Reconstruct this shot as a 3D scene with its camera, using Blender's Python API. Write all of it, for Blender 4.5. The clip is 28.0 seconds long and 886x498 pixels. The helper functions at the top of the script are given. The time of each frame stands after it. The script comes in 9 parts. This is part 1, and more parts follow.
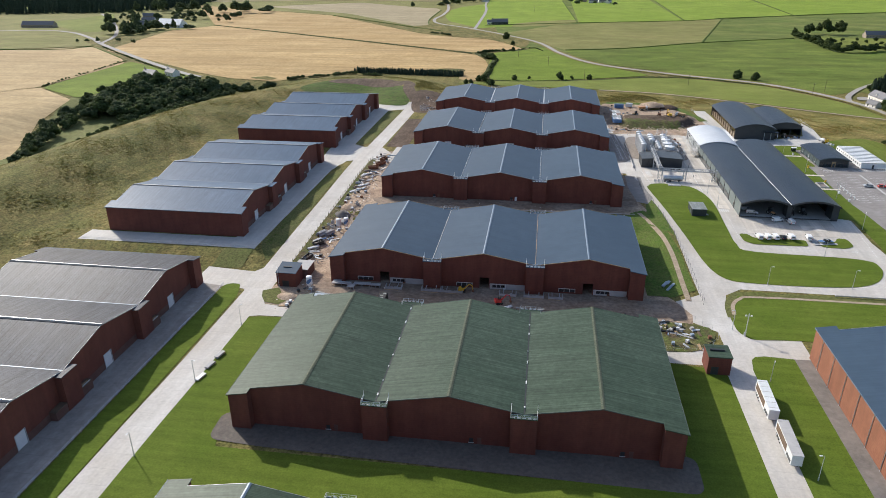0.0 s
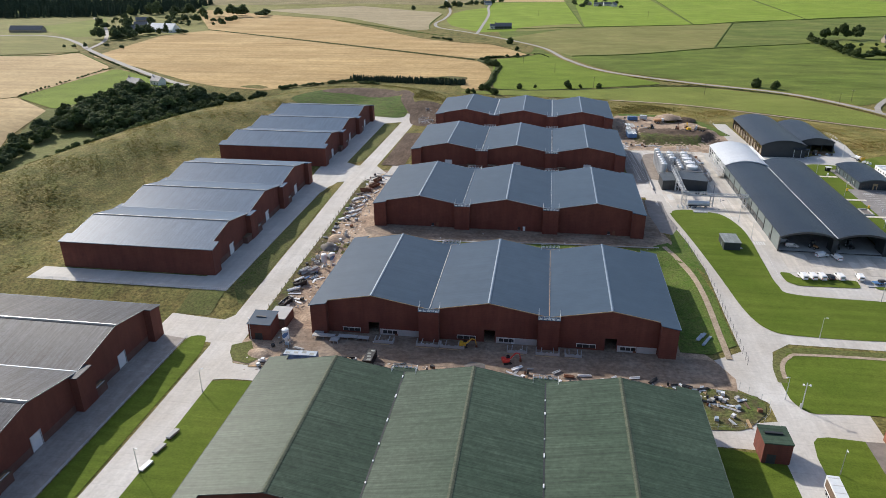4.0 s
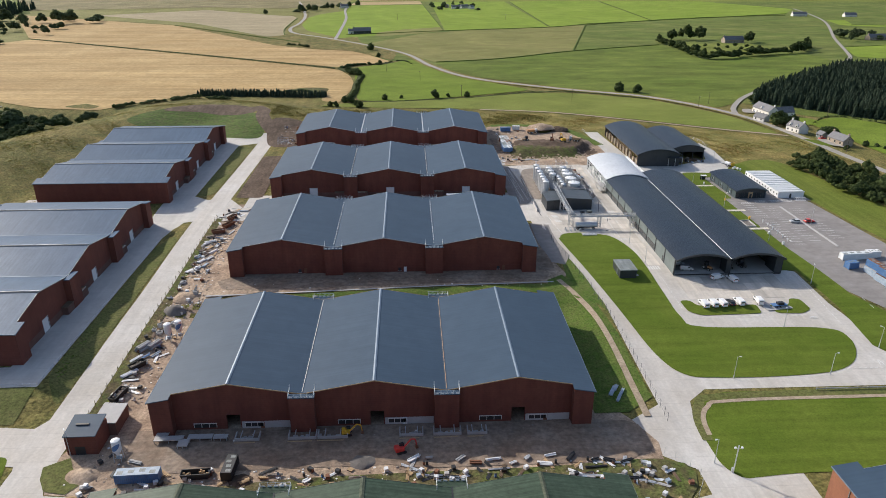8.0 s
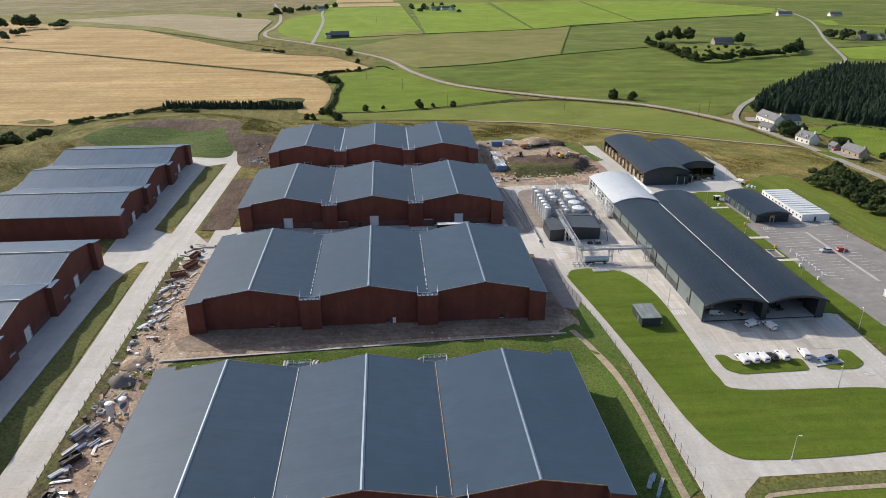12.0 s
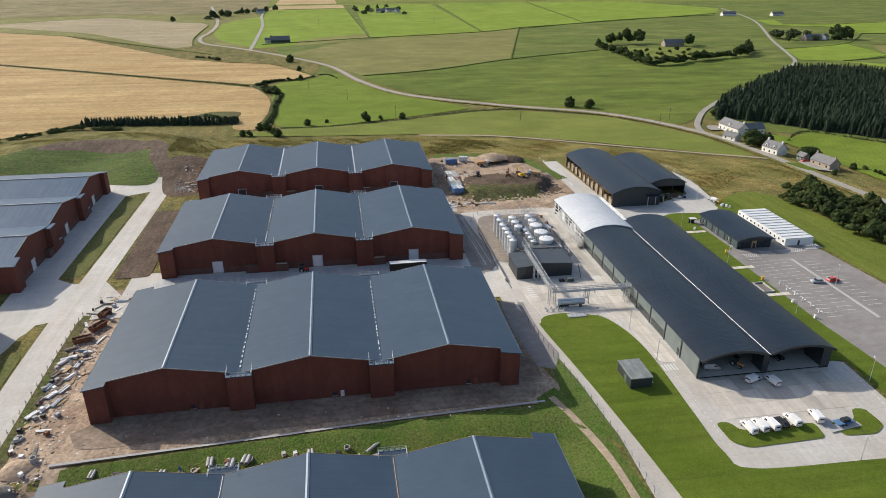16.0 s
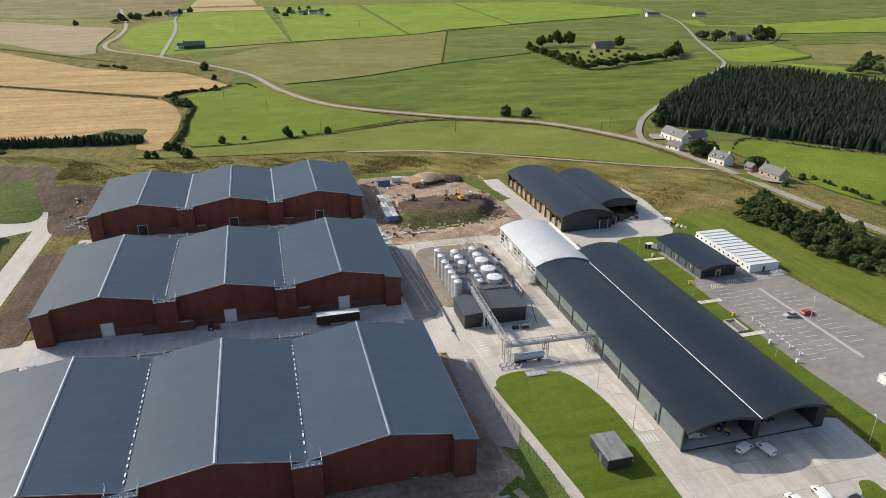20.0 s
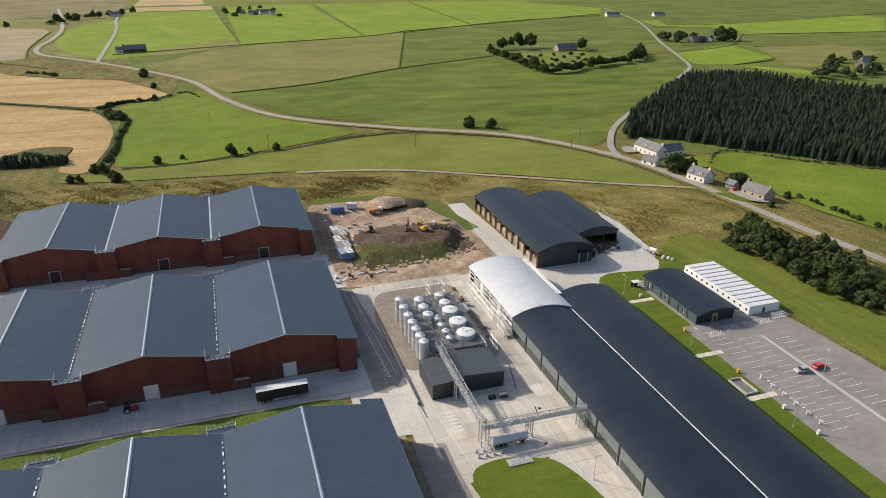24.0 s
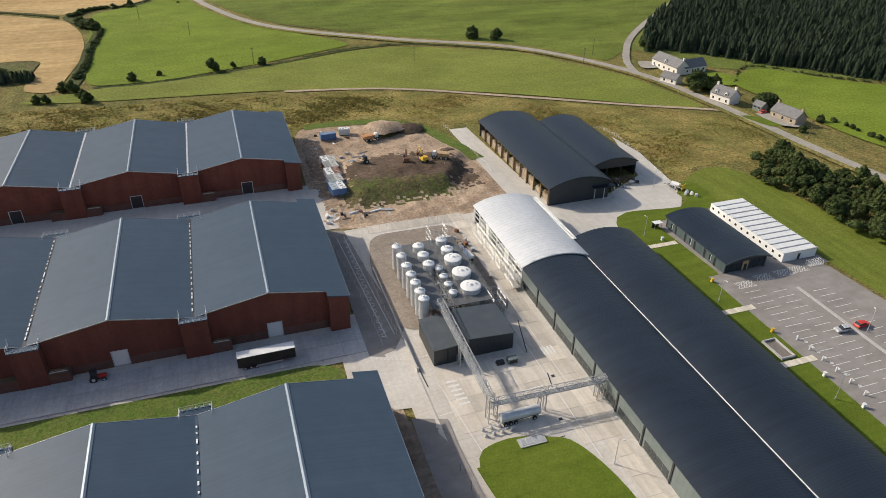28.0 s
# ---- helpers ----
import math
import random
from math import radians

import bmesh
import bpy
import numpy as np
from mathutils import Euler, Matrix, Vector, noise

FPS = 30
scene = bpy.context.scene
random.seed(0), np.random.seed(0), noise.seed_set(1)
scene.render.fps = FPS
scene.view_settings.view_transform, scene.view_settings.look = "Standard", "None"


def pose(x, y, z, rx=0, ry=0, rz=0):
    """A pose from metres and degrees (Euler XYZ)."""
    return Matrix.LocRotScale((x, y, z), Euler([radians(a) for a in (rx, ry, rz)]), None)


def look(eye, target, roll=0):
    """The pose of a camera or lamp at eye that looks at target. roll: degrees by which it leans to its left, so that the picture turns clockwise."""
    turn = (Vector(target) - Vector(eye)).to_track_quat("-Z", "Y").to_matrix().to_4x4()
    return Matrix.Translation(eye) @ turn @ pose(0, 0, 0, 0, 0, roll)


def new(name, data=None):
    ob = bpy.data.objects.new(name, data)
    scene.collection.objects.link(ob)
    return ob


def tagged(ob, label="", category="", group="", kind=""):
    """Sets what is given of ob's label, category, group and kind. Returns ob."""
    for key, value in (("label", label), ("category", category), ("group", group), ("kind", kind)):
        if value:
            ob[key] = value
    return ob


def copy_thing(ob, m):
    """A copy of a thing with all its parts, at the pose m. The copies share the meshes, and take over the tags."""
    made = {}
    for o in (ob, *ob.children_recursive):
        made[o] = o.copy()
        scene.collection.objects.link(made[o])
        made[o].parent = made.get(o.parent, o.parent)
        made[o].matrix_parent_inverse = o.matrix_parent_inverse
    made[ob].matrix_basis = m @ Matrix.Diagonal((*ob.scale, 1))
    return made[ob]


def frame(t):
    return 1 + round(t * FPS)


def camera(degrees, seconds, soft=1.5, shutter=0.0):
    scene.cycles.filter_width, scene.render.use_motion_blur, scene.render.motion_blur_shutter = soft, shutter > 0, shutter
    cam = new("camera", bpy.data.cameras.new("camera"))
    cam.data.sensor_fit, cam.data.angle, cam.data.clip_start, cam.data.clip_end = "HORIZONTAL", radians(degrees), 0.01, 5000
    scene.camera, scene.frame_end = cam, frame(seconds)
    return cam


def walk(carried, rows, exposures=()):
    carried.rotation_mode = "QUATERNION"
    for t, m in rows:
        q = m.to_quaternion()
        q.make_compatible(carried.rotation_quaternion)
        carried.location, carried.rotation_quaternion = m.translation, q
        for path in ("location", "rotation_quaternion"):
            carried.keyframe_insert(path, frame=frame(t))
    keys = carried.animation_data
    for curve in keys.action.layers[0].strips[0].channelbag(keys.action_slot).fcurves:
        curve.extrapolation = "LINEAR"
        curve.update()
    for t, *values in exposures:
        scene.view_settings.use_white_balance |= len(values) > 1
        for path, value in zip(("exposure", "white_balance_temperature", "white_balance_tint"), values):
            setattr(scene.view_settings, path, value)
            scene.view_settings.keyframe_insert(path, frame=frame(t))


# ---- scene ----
cam = camera(65.8, 28.0, soft=0.6)
# seconds, eye, yaw, pitch, roll
PATH = [
    (0.0, 17.56, -216.81, 111.31, 8.36, -23.84, 0.24),
    (0.5, 17.30, -211.87, 111.24, 8.40, -23.86, 0.31),
    (1.0, 16.98, -207.09, 111.06, 8.50, -23.87, 0.28),
    (1.5, 16.33, -202.43, 110.87, 8.49, -23.86, 0.25),
    (2.0, 15.73, -197.89, 110.75, 8.51, -23.84, 0.24),
    (2.5, 15.18, -193.42, 110.65, 8.53, -23.79, 0.23),
    (3.0, 14.58, -188.91, 110.44, 8.53, -23.74, 0.30),
    (3.5, 13.92, -184.65, 110.09, 8.53, -23.64, 0.29),
    (5.5, 11.61, -165.88, 110.48, 8.64, -23.66, 0.25),
    (6.0, 11.05, -161.20, 110.66, 8.70, -23.67, 0.20),
    (6.5, 10.43, -156.69, 110.70, 8.72, -23.67, 0.23),
    (7.0, 9.90, -152.17, 110.91, 8.77, -23.63, 0.26),
    (7.1, 9.89, -151.28, 110.96, 8.75, -23.63, 0.24),
    (7.2, 9.89, -150.39, 111.01, 8.65, -23.63, 0.21),
    (7.3, 9.88, -149.51, 111.06, 8.40, -23.63, 0.19),
    (7.4, 9.87, -148.62, 111.10, 7.90, -23.64, 0.16),
    (7.5, 9.86, -147.73, 111.15, 6.67, -23.64, 0.13),
    (7.6, 9.80, -146.80, 111.16, 4.60, -23.62, 0.06),
    (7.7, 9.73, -145.87, 111.17, 2.60, -23.61, -0.01),
    (7.8, 9.67, -144.94, 111.18, 0.65, -23.60, -0.09),
    (7.9, 9.60, -144.00, 111.19, -1.15, -23.59, -0.16),
    (8.0, 9.54, -143.07, 111.20, -2.96, -23.57, -0.24),
    (8.1, 9.31, -142.12, 111.20, -4.00, -23.57, -0.26),
    (8.2, 9.08, -141.17, 111.19, -4.60, -23.57, -0.28),
    (8.3, 8.85, -140.22, 111.18, -4.80, -23.57, -0.30),
    (8.5, 8.39, -138.33, 111.17, -4.73, -23.57, -0.34),
    (9.0, 7.69, -133.62, 111.17, -4.83, -23.53, -0.32),
    (9.5, 7.46, -129.01, 111.10, -4.78, -23.55, -0.26),
    (10.0, 7.39, -124.49, 111.14, -4.71, -23.52, -0.21),
    (10.5, 7.19, -119.97, 111.16, -4.71, -23.53, -0.20),
    (11.0, 7.18, -115.41, 111.29, -4.70, -23.55, -0.18),
    (11.5, 7.29, -110.84, 111.27, -4.70, -23.58, -0.08),
    (12.0, 7.53, -106.15, 111.25, -4.63, -23.55, -0.00),
    (12.5, 7.77, -101.51, 111.13, -4.64, -23.58, 0.04),
    (14.5, 8.58, -84.05, 111.88, -7.37, -23.63, -0.05),
    (15.0, 9.13, -79.29, 111.99, -7.39, -23.59, 0.01),
    (15.5, 9.60, -74.80, 112.12, -7.94, -23.60, 0.04),
    (16.0, 10.16, -70.34, 112.19, -9.00, -23.56, 0.01),
    (16.5, 10.82, -65.82, 112.16, -10.80, -23.53, -0.06),
    (17.0, 11.44, -61.20, 112.10, -12.67, -23.50, -0.15),
    (17.5, 11.87, -56.95, 112.29, -14.10, -23.51, -0.25),
    (18.0, 12.37, -52.45, 112.35, -15.27, -23.51, -0.32),
    (18.5, 13.11, -48.07, 112.47, -15.23, -23.58, -0.31),
    (19.0, 13.96, -43.67, 112.47, -15.18, -23.57, -0.28),
    (19.5, 14.95, -39.16, 112.48, -15.09, -23.61, -0.26),
    (20.0, 16.06, -34.74, 112.35, -14.99, -23.55, -0.25),
    (20.5, 17.05, -30.43, 112.31, -14.88, -23.56, -0.28),
    (21.0, 18.09, -26.29, 112.25, -14.88, -23.47, -0.27),
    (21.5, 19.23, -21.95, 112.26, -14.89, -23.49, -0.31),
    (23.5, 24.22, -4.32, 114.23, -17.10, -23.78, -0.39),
    (24.0, 25.32, 0.14, 114.15, -18.52, -23.75, -0.53),
    (24.5, 26.52, 4.44, 114.27, -18.50, -23.75, -0.54),
    (25.0, 27.86, 8.70, 114.35, -18.49, -23.75, -0.52),
    (25.5, 29.22, 13.13, 114.39, -18.44, -23.78, -0.56),
    (26.0, 30.55, 17.47, 114.40, -18.45, -23.75, -0.63),
    (26.4, 31.33, 19.92, 114.25, -18.37, -24.25, -0.61),
    (26.5, 31.52, 20.53, 114.22, -18.35, -24.60, -0.60),
    (26.6, 31.63, 20.91, 114.17, -18.38, -25.30, -0.60),
    (26.7, 31.74, 21.30, 114.12, -18.41, -25.95, -0.61),
    (26.8, 31.85, 21.68, 114.07, -18.44, -27.00, -0.61),
    (26.9, 31.97, 22.06, 114.02, -18.46, -27.85, -0.61),
    (27.0, 32.08, 22.44, 113.98, -18.49, -28.83, -0.62),
    (27.1, 32.14, 22.73, 113.92, -18.52, -29.60, -0.63),
    (27.2, 32.20, 23.01, 113.87, -18.55, -30.40, -0.64),
    (27.3, 32.26, 23.30, 113.82, -18.57, -30.95, -0.66),
    (27.4, 32.32, 23.59, 113.77, -18.60, -31.35, -0.67),
    (27.5, 32.38, 23.87, 113.72, -18.63, -31.45, -0.68),
    (28.0, 32.49, 24.40, 113.37, -18.68, -31.45, -0.65),
]


def aim(x, y, z, yaw, pitch, roll):
    yaw, pitch = radians(yaw), radians(pitch)
    way = Vector((-math.sin(yaw) * math.cos(pitch), math.cos(yaw) * math.cos(pitch), math.sin(pitch)))
    return look((x, y, z), Vector((x, y, z)) + way, -roll)


walk(cam, [(t, aim(*p)) for t, *p in PATH], exposures=[(0.0, 0.31, 6050, 11), (6.0, 0.23, 6150, 12), (12.0, 0.18, 6250, 11), (20.0, 0.20, 6500, 10), (28.0, 0.12, 6750, 11)])

# ---- light: afternoon sun from the north-west side of the plan, about 31 degrees high ----
SUN_FROM = Vector((-0.75, 0.66, 0.60)).normalized()
world = bpy.data.worlds.new("sky")
scene.world = world
world.use_nodes = True
wn = world.node_tree.nodes
sky = wn.new("ShaderNodeTexSky")
sky.sky_type = "NISHITA"
sky.sun_disc = False
sky.sun_elevation = math.asin(SUN_FROM.z)
sky.sun_rotation = math.atan2(SUN_FROM.x, SUN_FROM.y)
sky.altitude = 100
sky.dust_density, sky.ozone_density = 2.2, 0.6
world.node_tree.links.new(sky.outputs[0], wn["Background"].inputs[0])
wn["Background"].inputs[1].default_value = 0.13
sun = new("sun", bpy.data.lights.new("sun", "SUN"))
sun.data.energy, sun.data.angle, sun.data.color = 3.95, radians(0.5), (1.0, 0.92, 0.79)
sun.matrix_world = look(SUN_FROM * 900, (0, 0, 0))


# ---- materials ----
def material(name, c1, c2=None, scale=0.2, c3=None, scale3=2.0, rough=0.8, metal=0.0, bump=0.0, bump_scale=8.0,
             stripe=None, mix3=0.5, spec=0.5, island=0.0, detail=6.0, fine=None, streak=None, thru=0.0, each=0.0):
    """Base colour blotched between c1 and c2 at one scale and c3 at another; stripe=(axis, spacing, depth, dark): seams
    across one axis;
    fine=(scale, amount): small light and dark mottling; streak=((sx, sy, sz), amount): drawn-out light and dark stains,
    on load_slab painted reflections;
    thru: share of light that passes through thin leaves; each: light and dark from piece to piece."""
    m = bpy.data.materials.new(name)
    m.use_nodes = True
    nt = m.node_tree
    n, link = nt.nodes, nt.links.new
    bs = n["Principled BSDF"]
    bs.inputs["Roughness"].default_value, bs.inputs["Metallic"].default_value = rough, metal
    bs.inputs["Specular IOR Level"].default_value = spec
    geo = n.new("ShaderNodeNewGeometry")

    def noisy(s, d, along=None):
        t = n.new("ShaderNodeTexNoise")
        t.inputs["Scale"].default_value, t.inputs["Detail"].default_value, t.inputs["Roughness"].default_value = s, d, 0.62
        if along:
            v = n.new("ShaderNodeVectorMath")
            v.operation = "MULTIPLY"
            v.inputs[1].default_value = along
            link(geo.outputs["Position"], v.inputs[0])
            link(v.outputs[0], t.inputs["Vector"])
        else:
            link(geo.outputs["Position"], t.inputs["Vector"])
        return t.outputs["Fac"]

    def ramp(fac, lo, hi):
        r = n.new("ShaderNodeMapRange")
        r.inputs[1].default_value, r.inputs[2].default_value = lo, hi
        link(fac, r.inputs[0])
        return r.outputs[0]

    def mix(fac, a, b, mode="MIX"):
        x = n.new("ShaderNodeMix")
        x.data_type, x.blend_type = "RGBA", mode
        for sock, v in ((x.inputs[0], fac), (x.inputs[6], a), (x.inputs[7], b)):
            if hasattr(v, "is_output"):
                link(v, sock)
            else:
                sock.default_value = (*v, 1) if isinstance(v, tuple) else v
        return x.outputs[2]

    colour = c1
    if c2:
        colour = mix(ramp(noisy(scale, detail), 0.36, 0.64), c1, c2)
    if c3:
        r = ramp(noisy(scale3, 5.0), 0.40, 0.68)
        mm = n.new("ShaderNodeMath")
        mm.operation = "MULTIPLY"
        link(r, mm.inputs[0])
        mm.inputs[1].default_value = mix3
        colour = mix(mm.outputs[0], colour, c3)
    for fac, amount in ([(noisy(fine[0], 8.0), fine[1])] if fine else []) + ([(noisy(1.0, 5.0, streak[0]), streak[1])] if streak else []):
        r = n.new("ShaderNodeMapRange")
        r.inputs[1].default_value, r.inputs[2].default_value, r.inputs[3].default_value, r.inputs[4].default_value = 0.32, 0.68, 1 - amount, 1 + amount
        link(fac, r.inputs[0])
        hv = n.new("ShaderNodeHueSaturation")
        link(r.outputs[0], hv.inputs["Value"])
        if hasattr(colour, "is_output"):
            link(colour, hv.inputs["Color"])
        else:
            hv.inputs["Color"].default_value = (*colour, 1)
        colour = hv.outputs[0]
    height = None
    if stripe:
        axis, spacing, depth, dark = stripe
        sep = n.new("ShaderNodeSeparateXYZ")
        link(geo.outputs["Position"], sep.inputs[0])
        f = n.new("ShaderNodeMath")
        f.operation = "PINGPONG"
        link(sep.outputs["XYZ".index(axis)], f.inputs[0])
        f.inputs[1].default_value = spacing / 2
        g = n.new("ShaderNodeMapRange")
        g.inputs[1].default_value, g.inputs[2].default_value = 0.0, min(0.12, spacing * 0.2)
        link(f.outputs[0], g.inputs[0])
        height = (g.outputs[0], depth)
        if dark:
            k = n.new("ShaderNodeMapRange")
            k.inputs[3].default_value, k.inputs[4].default_value = dark, 0.0
            link(g.outputs[0], k.inputs[0])
            colour = mix(k.outputs[0], colour, (0.0, 0.0, 0.0))
    if island or each:
        hv = n.new("ShaderNodeHueSaturation")
        r = n.new("ShaderNodeMapRange")
        r.inputs[3].default_value, r.inputs[4].default_value = 1 - (island or each), 1 + (island or each)
        link(geo.outputs["Random Per Island"] if island else n.new("ShaderNodeObjectInfo").outputs["Random"], r.inputs[0])
        link(r.outputs[0], hv.inputs["Value"])
        if hasattr(colour, "is_output"):
            link(colour, hv.inputs["Color"])
        else:
            hv.inputs["Color"].default_value = (*colour, 1)
        colour = hv.outputs[0]
    if hasattr(colour, "is_output"):
        link(colour, bs.inputs["Base Color"])
    else:
        bs.inputs["Base Color"].default_value = (*colour, 1)
    if bump or height:
        b = n.new("ShaderNodeBump")
        b.inputs["Strength"].default_value = 1.0
        if height:
            b.inputs["Distance"].default_value = height[1]
            link(height[0], b.inputs["Height"])
        if bump:
            b2 = n.new("ShaderNodeBump")
            b2.inputs["Strength"].default_value, b2.inputs["Distance"].default_value = 1.0, bump
            link(noisy(bump_scale, 4.0), b2.inputs["Height"])
            if height:
                link(b.outputs[0], b2.inputs["Normal"])
            b = b2
        link(b.outputs[0], bs.inputs["Normal"])
    if thru:
        tr, mx = n.new("ShaderNodeBsdfTranslucent"), n.new("ShaderNodeMixShader")
        if hasattr(colour, "is_output"):
            link(colour, tr.inputs["Color"])
        else:
            tr.inputs["Color"].default_value = (*colour, 1)
        mx.inputs[0].default_value = thru
        link(bs.outputs[0], mx.inputs[1])
        link(tr.outputs[0], mx.inputs[2])
        link(mx.outputs[0], n["Material Output"].inputs["Surface"])
    return m


M = {}
M["rough_grass"] = material("rough_grass", (0.140, 0.135, 0.042), (0.228, 0.180, 0.066), 0.05, (0.088, 0.100, 0.029), 0.3, 0.95, bump=0.6, bump_scale=0.9, spec=0.1, fine=(1.0, 0.55), streak=((0.20, 0.05, 0.3), 0.25), mix3=0.6)
M["lawn"] = material("lawn", (0.096, 0.140, 0.016), (0.124, 0.162, 0.023), 0.05, (0.084, 0.118, 0.014), 0.5, 0.95, bump=0.05, bump_scale=6, spec=0.1, fine=(2.2, 0.2), streak=((0.03, 0.4, 0.1), 0.15))
M["weeds"] = material("weeds", (0.075, 0.135, 0.022), (0.115, 0.16, 0.034), 0.12, (0.17, 0.145, 0.065), 0.5, 0.95, bump=0.3, bump_scale=1.5, spec=0.1, fine=(1.8, 0.4), mix3=0.4)
M["concrete"] = material("concrete", (0.475, 0.432, 0.372), (0.585, 0.560, 0.518), 0.035, (0.455, 0.420, 0.370), 0.2, 0.85, bump=0.01, bump_scale=20, mix3=0.5, fine=(1.2, 0.08), streak=((0.5, 0.04, 0.5), 0.08), stripe=("Y", 5.2, 0.0, 0.16))
M["yard"] = material("yard_concrete", (0.48, 0.46, 0.42), (0.55, 0.525, 0.48), 0.06, (0.41, 0.39, 0.36), 0.3, 0.8, mix3=0.5, fine=(1.2, 0.06), streak=((0.6, 0.05, 0.6), 0.06), stripe=("Y", 5.2, 0.0, 0.16))
M["asphalt"] = material("asphalt", (0.095, 0.082, 0.070), (0.135, 0.115, 0.098), 0.12, (0.16, 0.13, 0.105), 0.6, 0.9, bump=0.01, bump_scale=25, fine=(1.0, 0.2))
M["dark_timber"] = material("stained_timber", (0.13, 0.085, 0.05), (0.18, 0.12, 0.075), 0.8, (0.09, 0.06, 0.04), 3.0, 0.85)
M["carpark"] = material("worn_asphalt", (0.235, 0.215, 0.20), (0.29, 0.268, 0.25), 0.12, (0.19, 0.175, 0.163), 0.5, 0.9, fine=(1.0, 0.10), streak=((0.06, 0.4, 0.3), 0.10))
M["road"] = material("country_road", (0.30, 0.28, 0.245), (0.36, 0.335, 0.295), 0.1, (0.25, 0.23, 0.20), 0.9, 0.9, fine=(0.5, 0.12))
M["dirt"] = material("dirt", (0.35, 0.255, 0.178), (0.49, 0.38, 0.275), 0.07, (0.19, 0.13, 0.09), 0.16, 0.95, bump=0.15, bump_scale=1.2, spec=0.2, fine=(1.2, 0.34), streak=((0.5, 0.06, 0.3), 0.16), mix3=0.65)
M["soil"] = material("dark_soil", (0.095, 0.066, 0.046), (0.145, 0.104, 0.074), 0.10, (0.068, 0.048, 0.034), 0.4, 0.95, bump=0.25, bump_scale=1.0, spec=0.2, fine=(0.8, 0.4), streak=((0.5, 0.08, 0.3), 0.25))
M["gravel"] = material("grey_gravel", (0.16, 0.145, 0.13), (0.23, 0.205, 0.18), 0.12, (0.12, 0.105, 0.092), 0.6, 0.95, bump=0.05, bump_scale=6, fine=(1.2, 0.2))
M["wheat"] = material("ripe_wheat", (0.395, 0.272, 0.122), (0.462, 0.332, 0.160), 0.012, (0.335, 0.225, 0.098), 0.05, 0.95, stripe=("Y", 24.0, 0.0, 0.05), spec=0.1, fine=(0.3, 0.16), streak=((0.006, 0.12, 0.1), 0.2))
M["stubble"] = material("pale_stubble", (0.32, 0.265, 0.165), (0.38, 0.315, 0.20), 0.02, (0.27, 0.235, 0.135), 0.1, 0.95, spec=0.1, fine=(0.3, 0.14), streak=((0.006, 0.12, 0.1), 0.15))
M["pasture"] = material("pasture", (0.114, 0.152, 0.032), (0.168, 0.186, 0.052), 0.014, (0.094, 0.128, 0.026), 0.05, 0.95, bump=0.2, bump_scale=0.8, spec=0.1, fine=(0.9, 0.36), streak=((0.02, 0.06, 0.1), 0.26), mix3=0.6)
M["pasture_dry"] = material("dry_pasture", (0.185, 0.182, 0.058), (0.235, 0.218, 0.078), 0.012, (0.150, 0.158, 0.046), 0.06, 0.95, bump=0.12, bump_scale=1.2, spec=0.1, fine=(0.9, 0.30), streak=((0.03, 0.05, 0.1), 0.16))
M["pasture_mid"] = material("green_pasture", (0.112, 0.156, 0.025), (0.146, 0.180, 0.036), 0.012, (0.088, 0.112, 0.022), 0.05, 0.95, bump=0.2, bump_scale=0.8, spec=0.1, fine=(0.9, 0.38), streak=((0.02, 0.06, 0.1), 0.28), mix3=0.6)
M["pasture_light"] = material("light_pasture", (0.158, 0.19, 0.038), (0.198, 0.218, 0.052), 0.012, (0.136, 0.16, 0.032), 0.06, 0.95, bump=0.12, bump_scale=1.2, spec=0.1, fine=(0.9, 0.30), streak=((0.03, 0.05, 0.1), 0.16))
M["meadow"] = material("fresh_meadow", (0.185, 0.262, 0.030), (0.222, 0.290, 0.042), 0.010, (0.160, 0.225, 0.026), 0.05, 0.95, bump=0.12, bump_scale=1.2, spec=0.1, fine=(0.9, 0.25), streak=((0.03, 0.05, 0.1), 0.16))
M["heath"] = material("brown_heath", (0.205, 0.172, 0.082), (0.265, 0.225, 0.120), 0.010, (0.135, 0.128, 0.056), 0.03, 0.95, spec=0.1, fine=(0.4, 0.3), streak=((0.02, 0.05, 0.1), 0.2), mix3=0.6)
M["wheat_pale"] = material("pale_barley", (0.42, 0.31, 0.165), (0.48, 0.365, 0.20), 0.012, (0.36, 0.265, 0.135), 0.05, 0.95, spec=0.1, fine=(0.3, 0.14), streak=((0.006, 0.12, 0.1), 0.13))
M["pasture_bright"] = material("bright_pasture", (0.138, 0.196, 0.022), (0.168, 0.222, 0.032), 0.012, (0.118, 0.165, 0.018), 0.06, 0.95, bump=0.12, bump_scale=1.2, spec=0.1, fine=(0.9, 0.30), streak=((0.03, 0.05, 0.1), 0.16))
M["brick"] = material("red_brick", (0.142, 0.042, 0.027), (0.175, 0.055, 0.034), 0.2, (0.115, 0.034, 0.023), 1.2, 0.9, stripe=("Z", 0.6, 0.004, 0.10), bump=0.01, bump_scale=12, streak=((0.5, 0.5, 0.05), 0.14))
M["brick_dark"] = material("plinth_brick", (0.125, 0.062, 0.047), (0.160, 0.085, 0.064), 0.4, rough=0.9, stripe=("Z", 0.3, 0.004, 0.12))
M["brick_orange"] = material("orange_brick", (0.225, 0.090, 0.048), (0.27, 0.112, 0.060), 0.3, (0.19, 0.07, 0.038), 1.5, 0.9, stripe=("Z", 0.6, 0.004, 0.08), streak=((0.5, 0.5, 0.05), 0.10))
